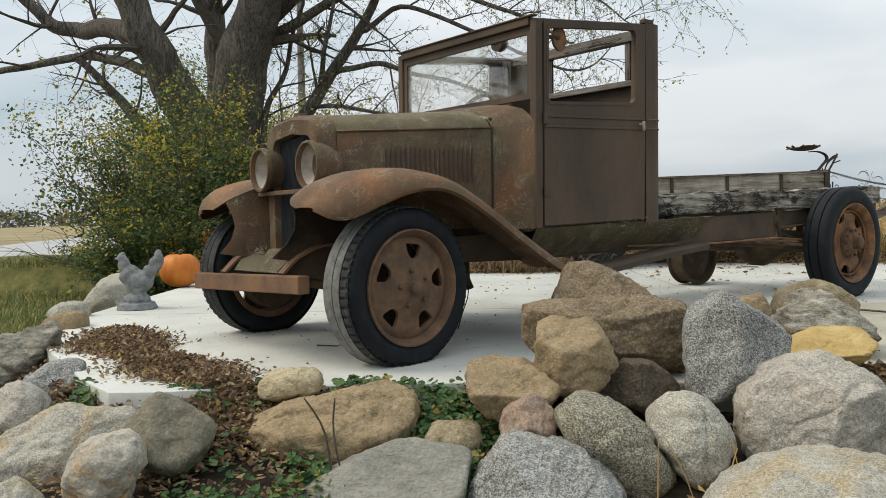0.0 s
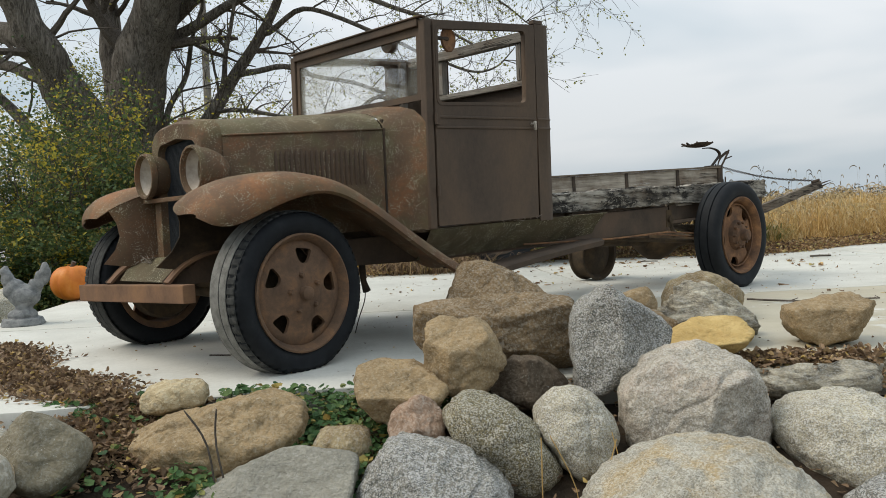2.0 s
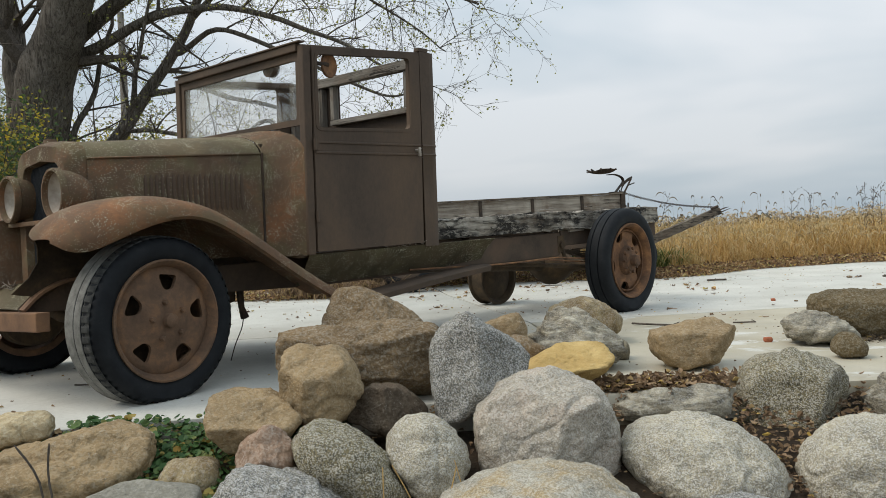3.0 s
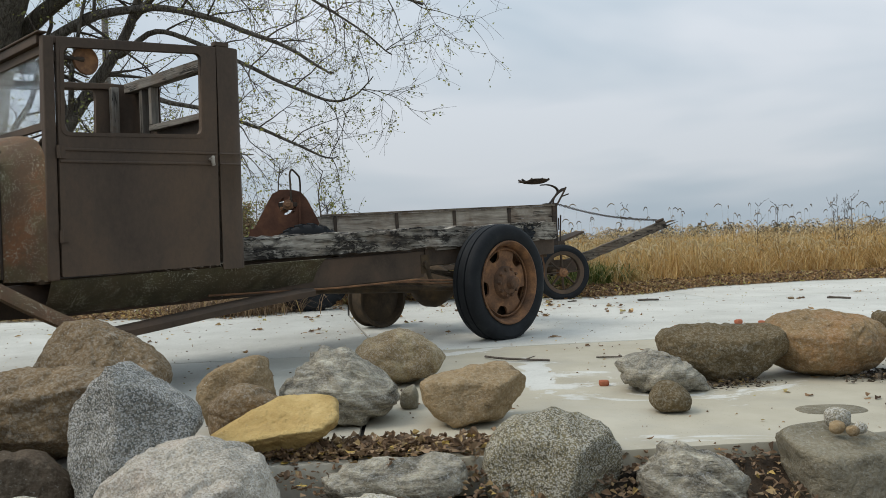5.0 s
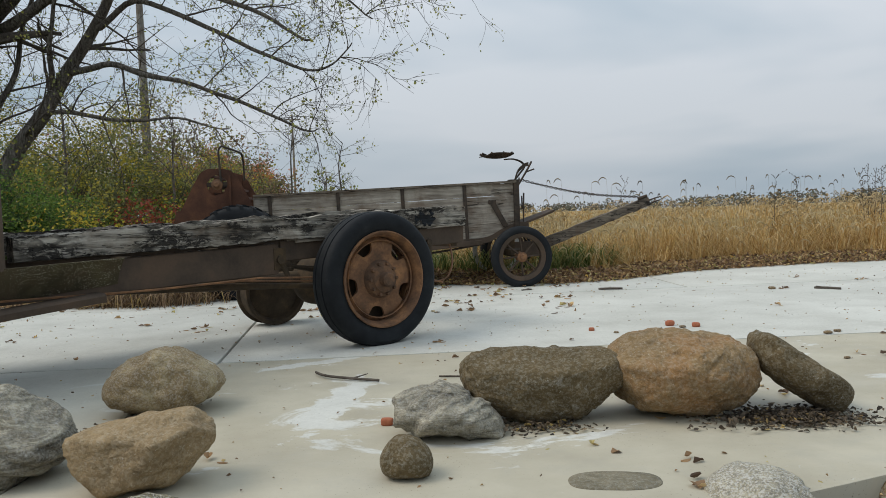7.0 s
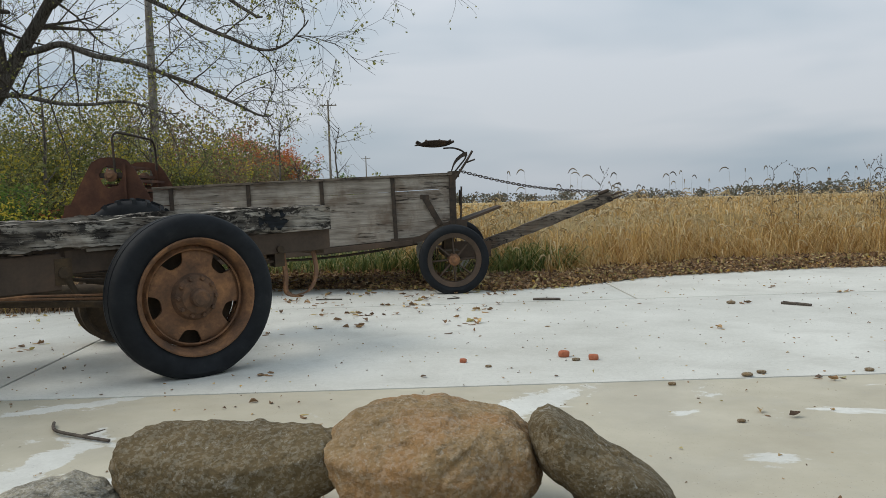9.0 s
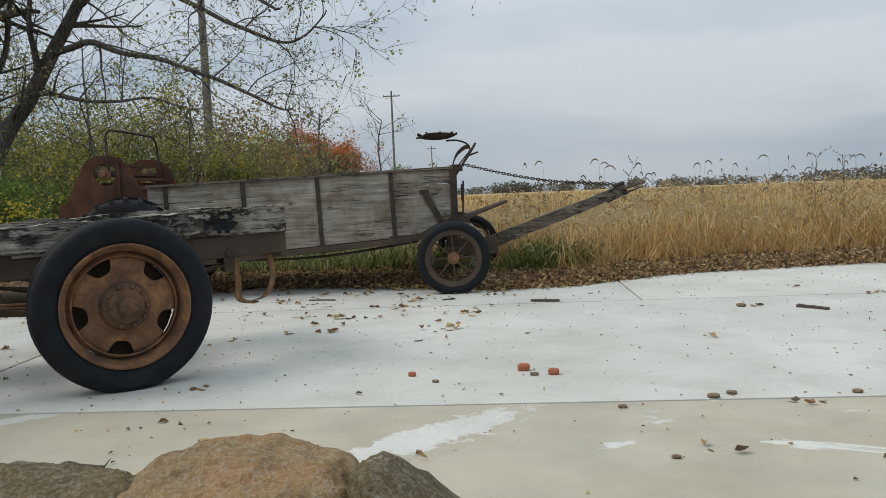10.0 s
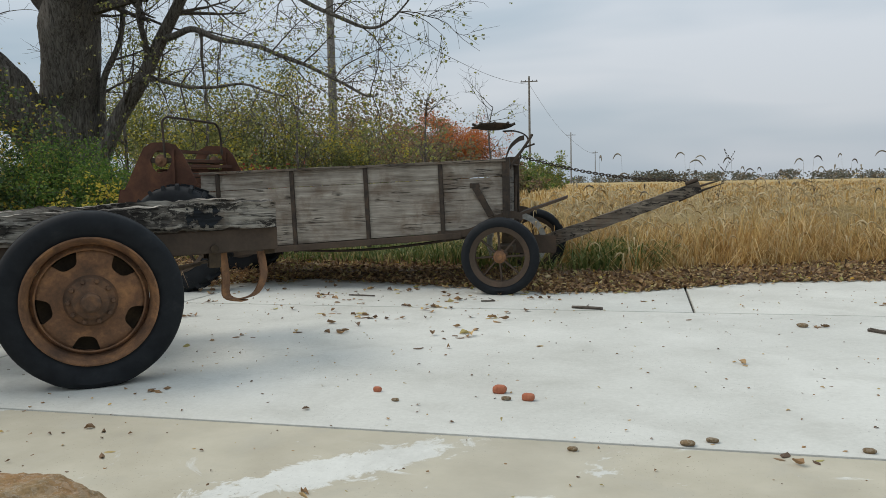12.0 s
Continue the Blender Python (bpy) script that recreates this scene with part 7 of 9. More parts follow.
def dry_leaf(bd, p, size, rnd, flat=0.3):
    """One shrivelled leaf, rolled about its rib."""
    a = Vector((rnd.gauss(0, 1), rnd.gauss(0, 1), rnd.gauss(0, 0.7 * (1 - flat)))).normalized()
    n = Vector((rnd.gauss(0, 0.8 * (1 - flat)), rnd.gauss(0, 0.8 * (1 - flat)), 1.0 if rnd.random() < 0.6 else -1.0))
    b = a.cross(n)
    if b.length < 1e-3:
        return
    b.normalize()
    n = b.cross(a)
    roll, bend = rnd.uniform(0.5, 1.5), rnd.uniform(-0.5, 0.9)
    k = len(bd.v)
    for i, w in enumerate((0.06, 0.34, 0.42, 0.1)):
        t = i / 3
        w *= size * rnd.uniform(0.7, 1.2)
        mid = p + a * size * t + n * size * bend * (t - 0.5) ** 2
        for side in (-1, 0, 1):
            q = mid + b * (w * side * math.cos(roll * 0.7)) + n * (w * abs(side) * math.sin(roll) * rnd.uniform(0.6, 1.2))
            bd.v.append((q.x, q.y, max(q.z, p.z - 0.004)))
    for i in range(3):
        for j in range(2):
            c = k + i * 3 + j
            bd.f.append((c, c + 1, c + 4, c + 3))


def leaflet(bd, p, size, rnd):
    """A small leaf folded along its rib, for bushes."""
    a = Vector((rnd.gauss(0, 1), rnd.gauss(0, 1), rnd.gauss(0, 0.8))).normalized()
    b = a.cross(Vector((rnd.gauss(0, 0.7), rnd.gauss(0, 0.7), 1)))
    if b.length < 1e-3:
        return
    b.normalize()
    n = b.cross(a)
    k = len(bd.v)
    w = size * rnd.uniform(0.28, 0.42)
    for q in (p, p + a * size * 0.45 + b * w + n * w * 0.4, p + a * size, p + a * size * 0.45 - b * w + n * w * 0.4):
        bd.v.append((q.x, q.y, q.z))
    bd.f += [(k, k + 1, k + 2), (k, k + 2, k + 3)]


def fine_part(name, bd, material, parent, label=""):
    """What is too fine to pick apart: one joined mesh under its thing."""
    return tagged(part(name, bd, material, parent, label, smooth=0), kind="stuff")


def wander(p, d, length, steps, bend, droop, rnd):
    pts = [Vector(p)]
    d = Vector(d).normalized()
    for _ in range(steps):
        d = (d + Vector((rnd.gauss(0, bend), rnd.gauss(0, bend), rnd.gauss(0, bend) - droop))).normalized()
        pts.append(pts[-1] + d * length / steps)
    return pts


def side_way(d, rnd, open_=0.9, up=0.15):
    q = Vector((rnd.gauss(0, 1), rnd.gauss(0, 1), rnd.gauss(0, 1)))
    q = (q - d * q.dot(d)).normalized()
    return (d * (1 - open_ * 0.5) + q * open_ + Vector((0, 0, up))).normalized()


def crown(limbs, rnd, twigs, leaves, n2, n3, n4, l2, l3, l4, droop, leaf_size, leaf_every, first=0.25):
    """Branches of three finer orders along the given limbs (points, start and end radius)."""
    for pts, r0, r1 in limbs:
        N = len(pts)
        for _ in range(n2):
            i = int(rnd.uniform(first, 0.999) * (N - 1))
            d = (pts[min(i + 1, N - 1)] - pts[max(i - 1, 0)]).normalized()
            r = max(0.008, (r0 + (r1 - r0) * i / N) * rnd.uniform(0.22, 0.42))
            b2 = wander(pts[i], side_way(d, rnd), l2 * rnd.uniform(0.6, 1.25), 9, 0.11, droop * 0.4, rnd)
            twigs.tube(b2, [r * (1 - 0.75 * k / 9) for k in range(10)], 6, False)
            for _ in range(n3):
                j = int(rnd.uniform(0.2, 1) * 9)
                d3 = (b2[min(j + 1, 9)] - b2[max(j - 1, 0)]).normalized()
                b3 = wander(b2[j], side_way(d3, rnd, 0.8, 0.05), l3 * rnd.uniform(0.5, 1.3), 6, 0.12, droop, rnd)
                r3 = max(0.004, r * 0.32)
                twigs.tube(b3, [r3 * (1 - 0.7 * k / 6) for k in range(7)], 4, False)
                for _ in range(n4):
                    q = int(rnd.uniform(0.15, 1) * 6)
                    d4 = (b3[min(q + 1, 6)] - b3[max(q - 1, 0)]).normalized()
                    b4 = wander(b3[q], side_way(d4, rnd, 0.75, 0.0), l4 * rnd.uniform(0.4, 1.3), 3, 0.2, droop * 0.6, rnd)
                    twigs.tube(b4, [0.0032, 0.0027, 0.0022, 0.0014], 3, False)
                    for e in b4[1:]:
                        if rnd.random() < leaf_every:
                            for _ in range(rnd.choice((1, 2, 3))):
                                leaf(leaves, e + Vector((rnd.gauss(0, 0.03), rnd.gauss(0, 0.03), rnd.gauss(-0.02, 0.03))), leaf_size * rnd.uniform(0.6, 1.3), rnd, 0.6)


def limb(pts, r0, r1, steps=6, wobble=0.03, rnd=random):
    off = Vector((rnd.uniform(0, 90), rnd.uniform(0, 90), 0))
    if r0 > 0.25:
        steps = 16
    p = smooth_path(pts, steps)
    p = [q + wobble * 2.2 * noise.noise_vector(q * 1.4 + off) if 0 < i < len(p) - 1 else q for i, q in enumerate(p)]
    return p, r0, r1


def draw_limbs(bd, limbs, sides=14):
    for p, r0, r1 in limbs:
        n = len(p)
        bd.tube(p, [r0 + (r1 - r0) * (k / (n - 1)) ** 0.8 for k in range(n)], sides)


def old_tree():
    rnd = random.Random(11)
    tree = thing("maple_tree", "large old multi-stemmed maple with rough bark and few yellowing leaves", "tree", pose(0, 0, 0))
    stems = [
        limb([(-5.4, 14.9, -0.3), (-5.42, 14.85, 0.6), (-5.42, 14.5, 1.4), (-5.5, 13.9, 2.3), (-5.68, 13.3, 3.15), (-5.95, 12.9, 4.0), (-6.3, 12.6, 5.0), (-6.8, 12.3, 6.4)], 0.56, 0.16, rnd=rnd),
        limb([(-5.3, 14.95, -0.3), (-5.3, 14.95, 0.7), (-5.2, 14.85, 1.7), (-4.92, 14.6, 2.8), (-4.55, 14.3, 3.7), (-4.2, 14.05, 4.4), (-3.7, 13.7, 5.4), (-3.0, 13.3, 7.0)], 0.74, 0.26, rnd=rnd),
        limb([(-5.35, 15.1, 0.8), (-5.4, 15.15, 2.2), (-5.5, 15.15, 3.6), (-5.5, 15.1, 4.4), (-5.6, 14.9, 5.6), (-5.4, 14.7, 7.2)], 0.34, 0.12, rnd=rnd),
    ]
    limbs = [
        limb([(-5.8, 13.1, 3.5), (-6.6, 13.6, 3.9), (-7.8, 14.5, 4.1), (-8.3, 14.4, 4.15), (-8.6, 14.2, 4.5), (-9.1, 13.9, 5.0), (-10.0, 13.5, 5.6)], 0.22, 0.05, rnd=rnd),
        limb([(-5.65, 13.4, 2.95), (-6.6, 13.8, 3.3), (-7.5, 14.2, 3.55), (-8.8, 14.0, 3.35), (-9.9, 13.8, 3.2), (-10.8, 13.4, 3.4)], 0.12, 0.03, rnd=rnd),
        limb([(-5.5, 14.2, 1.8), (-6.3, 14.1, 2.1), (-6.9, 14.0, 2.8), (-7.4, 13.6, 3.4)], 0.16, 0.06, rnd=rnd),
        limb([(-4.5, 14.7, 4.0), (-3.6, 14.4, 4.6), (-2.4, 14.0, 5.1), (-0.9, 13.7, 5.2), (0.4, 13.4, 4.8), (1.5, 13.2, 4.5), (2.5, 13.1, 4.2)], 0.16, 0.018, rnd=rnd),
        limb([(-4.7, 14.7, 3.6), (-4.0, 14.5, 3.9), (-3.1, 14.2, 4.3), (-1.9, 14.0, 4.5), (-0.7, 13.8, 4.2), (0.4, 13.6, 3.7), (1.1, 13.5, 3.3)], 0.12, 0.015, rnd=rnd),
        limb([(-4.2, 14.5, 5.0), (-3.0, 14.0, 6.0), (-1.5, 13.6, 6.5), (0.2, 13.3, 6.4), (1.9, 13.1, 5.8), (3.3, 13.0, 4.9)], 0.14, 0.015, rnd=rnd),
        limb([(-5.5, 14.8, 5.5), (-4.6, 14.4, 6.8), (-3.0, 14.0, 7.6), (-1.0, 13.6, 7.8), (1.0, 13.3, 7.2)], 0.12, 0.02, rnd=rnd),
    ]
    trunk = Build()
    draw_limbs(trunk, stems, 40)
    t = part("trunk", trunk, M_BARK, tree, "thick furrowed grey-brown trunk", 60)
    for v in t.data.vertices:
        q = v.co
        v.co += Vector((noise.noise(q * 1.6), noise.noise(q * 1.6 + Vector((9, 0, 0))), 0)) * 0.07 + Vector((noise.noise(Vector((q.x * 11, q.y * 11, q.z * 2.4))), noise.noise(Vector((q.x * 11, q.y * 11 + 7, q.z * 2.4))), 0)) * 0.03
    lb = Build()
    draw_limbs(lb, limbs, 10)
    part("limb", lb, M_BARK, tree, smooth=60)
    tw, lv = Build(), Build()
    crown(stems[:3], rnd, tw, lv, 7, 4, 3, 1.9, 0.95, 0.45, 0.02, 0.07, 0.05, 0.5)
    crown(limbs[:3], rnd, tw, lv, 7, 4, 3, 1.2, 0.7, 0.4, 0.0, 0.075, 0.06)
    crown(limbs[3:], rnd, tw, lv, 12, 5, 4, 1.45, 0.9, 0.42, 0.08, 0.040, 0.42)
    fine_part("twig_mass", tw, M_TWIG, tree, "fine bare twigs")
    fine_part("foliage", lv, L_MAPLE, tree, "sparse yellow-green autumn leaves")


def leaning_tree():
    rnd = random.Random(23)
    tree = thing("young_maple_tree", "leaning slender tree with drooping twigs and last yellow leaves", "tree", pose(0, 0, 0))
    stems = [
        limb([(-4.75, 14.6, -0.3), (-4.55, 14.6, 0.8), (-4.25, 14.6, 1.6), (-3.85, 14.7, 2.3), (-3.3, 14.7, 3.0), (-2.85, 14.7, 3.6), (-2.45, 14.7, 4.2), (-1.9, 14.6, 5.3), (-1.2, 14.5, 6.5)], 0.19, 0.05, rnd=rnd),
        limb([(-4.75, 14.9, -0.2), (-4.62, 14.9, 1.2), (-4.45, 14.8, 2.4), (-4.05, 14.8, 3.3), (-3.7, 14.8, 4.6)], 0.10, 0.03, rnd=rnd),
    ]
    limbs = [
        limb([(-3.1, 14.7, 3.2), (-2.2, 14.3, 3.25), (-1.6, 14.2, 3.0), (-0.7, 14.1, 2.75), (0.25, 14.0, 2.35), (0.8, 13.9, 2.1), (1.1, 13.8, 2.05)], 0.06, 0.010, rnd=rnd),
        limb([(-2.6, 14.7, 3.9), (-1.8, 14.4, 4.2), (-0.8, 14.1, 3.8), (0.3, 13.8, 3.2), (1.0, 13.7, 2.9), (1.4, 13.6, 2.95), (1.7, 13.6, 3.25)], 0.055, 0.008, rnd=rnd),
        limb([(-3.6, 14.7, 2.6), (-2.9, 14.3, 2.5), (-2.0, 14.0, 2.3), (-1.0, 13.8, 2.3), (-0.2, 13.7, 2.1)], 0.05, 0.010, rnd=rnd),
        limb([(-2.3, 14.7, 4.5), (-1.3, 14.3, 5.1), (0.0, 14.0, 5.0), (1.1, 13.8, 4.3), (2.0, 13.7, 3.6)], 0.055, 0.010, rnd=rnd),
        limb([(-3.4, 14.7, 2.9), (-3.2, 14.3, 3.5), (-2.9, 14.0, 4.4), (-2.5, 13.8, 5.4)], 0.06, 0.015, rnd=rnd),
    ]
    trunk = Build()
    draw_limbs(trunk, stems, 14)
    part("trunk", trunk, M_BARK, tree, smooth=60)
    lb = Build()
    draw_limbs(lb, limbs, 8)
    part("limb", lb, M_BARK, tree, smooth=60)
    tw, lv = Build(), Build()
    crown(stems, rnd, tw, lv, 9, 5, 3, 1.3, 0.75, 0.42, 0.03, 0.048, 0.12, 0.35)
    crown(limbs, rnd, tw, lv, 14, 5, 4, 1.0, 0.7, 0.38, 0.07, 0.040, 0.42, 0.2)
    fine_part("twig_mass", tw, M_TWIG, tree, "fine drooping twigs")
    fine_part("foliage", lv, L_MAPLE, tree, "sparse curled yellow-green leaves")


old_tree()
leaning_tree()


def shrub(name, label, x, y, z, rx, ry, h, leaf_mat, n, size, seed, twigs=60, group="shrubs", fill=0.55, second=None):
    """A bush of many thin stems, with leaves in uneven clumps and gaps between them."""
    rnd = random.Random(seed)
    bush = thing(name, label, "shrub", pose(x, y, z), group)
    tw, lv, lv2 = Build(), Build(), Build()
    ends = []
    for _ in range(twigs):
        a, e = rnd.uniform(0, 2 * math.pi), rnd.uniform(0.35, 1.45)
        d = Vector((math.cos(a) * math.cos(e) * rx / h, math.sin(a) * math.cos(e) * ry / h, math.sin(e)))
        L = h * rnd.uniform(0.55, 1.12)
        b = wander((rnd.gauss(0, 0.12 * rx), rnd.gauss(0, 0.12 * ry), -0.15), d, L, 7, 0.2, 0.03, rnd)
        tw.tube(b, [0.011 * (1 - 0.8 * k / 7) * min(1.5, h / 2) for k in range(8)], 4, False)
        for k in (2, 3, 4, 5, 6, 7):
            ends.append(b[k])
            s = wander(b[k], side_way((b[k] - b[k - 1]).normalized(), rnd, 0.8, 0.1), h * rnd.uniform(0.1, 0.28), 3, 0.2, 0.02, rnd)
            tw.tube(s, [0.005, 0.004, 0.003, 0.0015], 3, False)
            ends += s[1:]
    for k in range(n):
        c = rnd.choice(ends)
        q = c + Vector((rnd.gauss(0, 0.09), rnd.gauss(0, 0.09), rnd.gauss(0, 0.08))) * (h / 1.8)
        if noise.noise(q * (2.2 / max(0.6, h / 2)) + Vector((seed, 0, 0))) < -fill + 0.35:
            continue
        if h > 1.8 and q.z < 0.42 * h and math.hypot(q.x / rx, q.y / ry) > 0.3 + 1.4 * max(0, q.z / h):
            continue
        target = lv2 if second and noise.noise(q * (2.6 / max(0.7, h / 2)) + Vector((0, seed * 3.1, 0))) + 0.25 * rnd.gauss(0, 1) + 0.3 * (q.z / h - 0.5) > 0.62 - 1.3 * second[1] else lv
        leaflet(target, Vector((q.x, q.y, max(q.z, 0.02))), size * rnd.uniform(0.6, 1.35), rnd)
    fine_part("stem_mass", tw, M_TWIG, bush, "thin brown stems")
    fine_part("foliage", lv, leaf_mat, bush)
    if second:
        fine_part("foliage", lv2, second[0], bush, "turned yellow leaves")
    return bush


# thicket in front of the big tree
shrub("shrub", "tall loose shrub with green and yellow autumn leaves", -4.7, 11.5, -0.45, 1.45, 1.1, 3.0, L_BUSH, 46000, 0.055, 31, 80, fill=0.52, second=(L_YELLOW, 0.17))
shrub("shrub", "dense green shrub turning yellow", -3.9, 11.9, -0.4, 1.1, 0.9, 2.1, L_BUSH, 40000, 0.055, 32, 80, fill=0.62, second=(L_YELLOW, 0.04))
shrub("shrub", "low tangled green shrub beside the pad", -4.45, 10.3, -0.4, 0.75, 0.7, 1.35, L_BUSH, 24000, 0.05, 33, 60, fill=0.7, second=(L_YELLOW, 0.03))
shrub("shrub", "low tangled shrub beside the pad with dry leaves", -3.7, 10.4, -0.3, 0.7, 0.6, 0.95, L_BUSH, 16000, 0.05, 34, 50, fill=0.65, second=(L_ORANGE, 0.14))
shrub("shrub", "soft green shrub with fine foliage", -2.95, 12.5, -0.1, 0.95, 0.85, 1.6, L_GREEN, 60000, 0.036, 35, 110, fill=0.85)
shrub("shrub", "green shrub with fine foliage", -4.3, 12.9, -0.15, 1.15, 0.85, 1.75, L_GREEN, 60000, 0.036, 36, 110, fill=0.85)
shrub("shrub", "small bright yellow shrub", -1.5, 11.75, -0.05, 0.36, 0.34, 1.15, L_YELLOW, 4500, 0.045, 37, 30)
shrub("shrub", "small bright yellow-green shrub", -1.2, 15.0, 0.0, 0.35, 0.4, 1.2, L_YELLOW, 1800, 0.05, 38, 24)
shrub("shrub", "loose green and olive shrub against the old tree", -5.2, 12.4, -0.45, 1.4, 0.9, 2.4, L_BUSH, 30000, 0.055, 40, 80, fill=0.5, second=(L_YELLOW, 0.12))
# hedge and woods behind the spreader
spec = [
    (-8.9, 21.5, 2.0, 4.6, L_OLIVE, 9000, L_YELLOW, 0.12), (-6.9, 22.5, 2.2, 4.2, L_OLIVE, 9500, L_YELLOW, 0.2), (-4.9, 24.0, 1.7, 3.0, L_OLIVE, 6500, L_YELLOW, 0.22), (-6.0, 18.6, 1.5, 2.6, L_OLIVE, 3600, L_YELLOW, 0.2),
    (-8.0, 25.5, 2.2, 3.6, L_BROWNB, 5200, L_RED, 0.1), (-5.6, 27.5, 2.2, 2.7, L_BROWNB, 6600, L_RED, 0.08), (-4.9, 30.5, 1.4, 2.5, L_BROWNB, 4000, L_OLIVE, 0.16), (-14.1, 56.5, 3.3, 4.9, L_ORANGE, 24000, L_RED, 0.06), (-3.9, 26.5, 1.1, 2.0, L_BROWNB, 3600, L_OLIVE, 0.2),
    (-2.9, 34.0, 1.4, 1.5, L_BROWNB, 2600, L_OLIVE, 0.3), (-3.6, 39.0, 2.0, 1.6, L_OLIVE, 3600, L_GREEN, 0.2), (-5.0, 46.0, 2.6, 2.1, L_OLIVE, 3600, L_GREEN, 0.2),
    (-8.6, 33.0, 3.0, 5.0, L_BROWNB, 5000, L_OLIVE, 0.2), (-3.2, 17.8, 0.8, 1.5, L_RED, 1800, L_GREEN, 0.3), (-1.2, 19.5, 1.2, 1.3, L_OLIVE, 2400, L_YELLOW, 0.15),
]
for k, (x, y, r, h, mat_, n, sec, share) in enumerate(spec):
    what = {L_OLIVE: "olive shrub with yellowing leaves in the hedge", L_GREEN: "green shrub turning yellow in the hedge", L_BROWNB: "dull brown autumn thicket in the hedge", L_ORANGE: "orange-red autumn shrub in the hedge", L_BUSH: "dark green shrub in the hedge", L_RED: "small crimson autumn shrub"}[mat_]
    shrub("hedge_shrub", what, x, y, -0.2, r, r * 0.85, h, mat_, int(n * 4.2), 0.072 if y < 30 else 0.12, 50 + k, 60, "hedge shrubs", 0.6, (sec, share))
# bare saplings against the sky
for k, (x, y, h) in enumerate(((-1.0, 20.5, 2.7), (-0.3, 23.0, 2.7), (0.55, 16.6, 1.5), (-6.5, 17.5, 4.5), (-3.0, 18.5, 3.0), (-5.6, 19.0, 4.4))):
    rnd = random.Random(80 + k)
    tr = thing("sapling", "thin bare sapling with a few dark leaves", "tree", pose(x, y, -0.1), "bare saplings")
    st = [limb([(0, 0, -0.2), (0.05, 0, h * 0.4), (0.0, 0.1, h * 0.75), (0.1, 0, h)], 0.02 + 0.008 * h, 0.008, rnd=rnd)]
    tb, tw, lv = Build(), Build(), Build()
    draw_limbs(tb, st, 7)
    crown(st, rnd, tw, lv, 12, 4, 2, h * 0.35, h * 0.16, h * 0.09, 0.0, 0.06, 0.12, 0.2)
    part("trunk", tb, M_BARK, tr, smooth=60)
    fine_part("twig_mass", tw, M_TWIG, tr)
    fine_part("foliage", lv, L_MAPLE, tr)


# golden field of dry grass
def in_field(x, y):
    return x > 5.84 - 0.27 * (y - 3.7) - 0.35 and y > field_edge(x)


def field_edge(x):
    return curve_at(x, [3.6, 4.3, 4.9, 5.9, 6.6, 7.6, 8.6, 14, 60], [11.2, 11.0, 11.05, 11.85, 12.15, 12.4, 12.45, 14.0, 20]) + 0.12 * math.sin(x * 5) + 0.08 * math.sin(x * 13)


def blade(bd, x, y, z, h, lean, wid, rnd, arch=0.4):
    a = rnd.uniform(0, 2 * math.pi) if rnd.random() < 0.5 else 6.0 * noise.noise((x * 0.8, y * 0.8, 7.0)) + rnd.gauss(0, 0.5)
    dx, dy = math.cos(a) * lean * h, math.sin(a) * lean * h
    px, py = -math.sin(a) * wid, math.cos(a) * wid
    k = len(bd.v)
    q = rnd.uniform(0.0, arch)
    bd.v += [(x - px, y - py, z), (x + px, y + py, z), (x + dx * 0.3 + px, y + dy * 0.3 + py, z + h * 0.5), (x + dx * 0.3 - px, y + dy * 0.3 - py, z + h * 0.5),
             (x + dx * 0.8 + px * 0.7, y + dy * 0.8 + py * 0.7, z + h * (0.92 - 0.1 * q)), (x + dx * 0.8 - px * 0.7, y + dy * 0.8 - py * 0.7, z + h * (0.92 - 0.1 * q)), (x + dx * (1 + q), y + dy * (1 + q), z + h * (1 - q * 0.6))]
    bd.f += [(k, k + 1, k + 2, k + 3), (k + 3, k + 2, k + 4, k + 5), (k + 5, k + 4, k + 6)]


L_FOX = leafy("foxtail_head", [(0.0, (0.09, 0.075, 0.055)), (0.5, (0.19, 0.155, 0.11)), (1.0, (0.36, 0.31, 0.22))], 0.25)


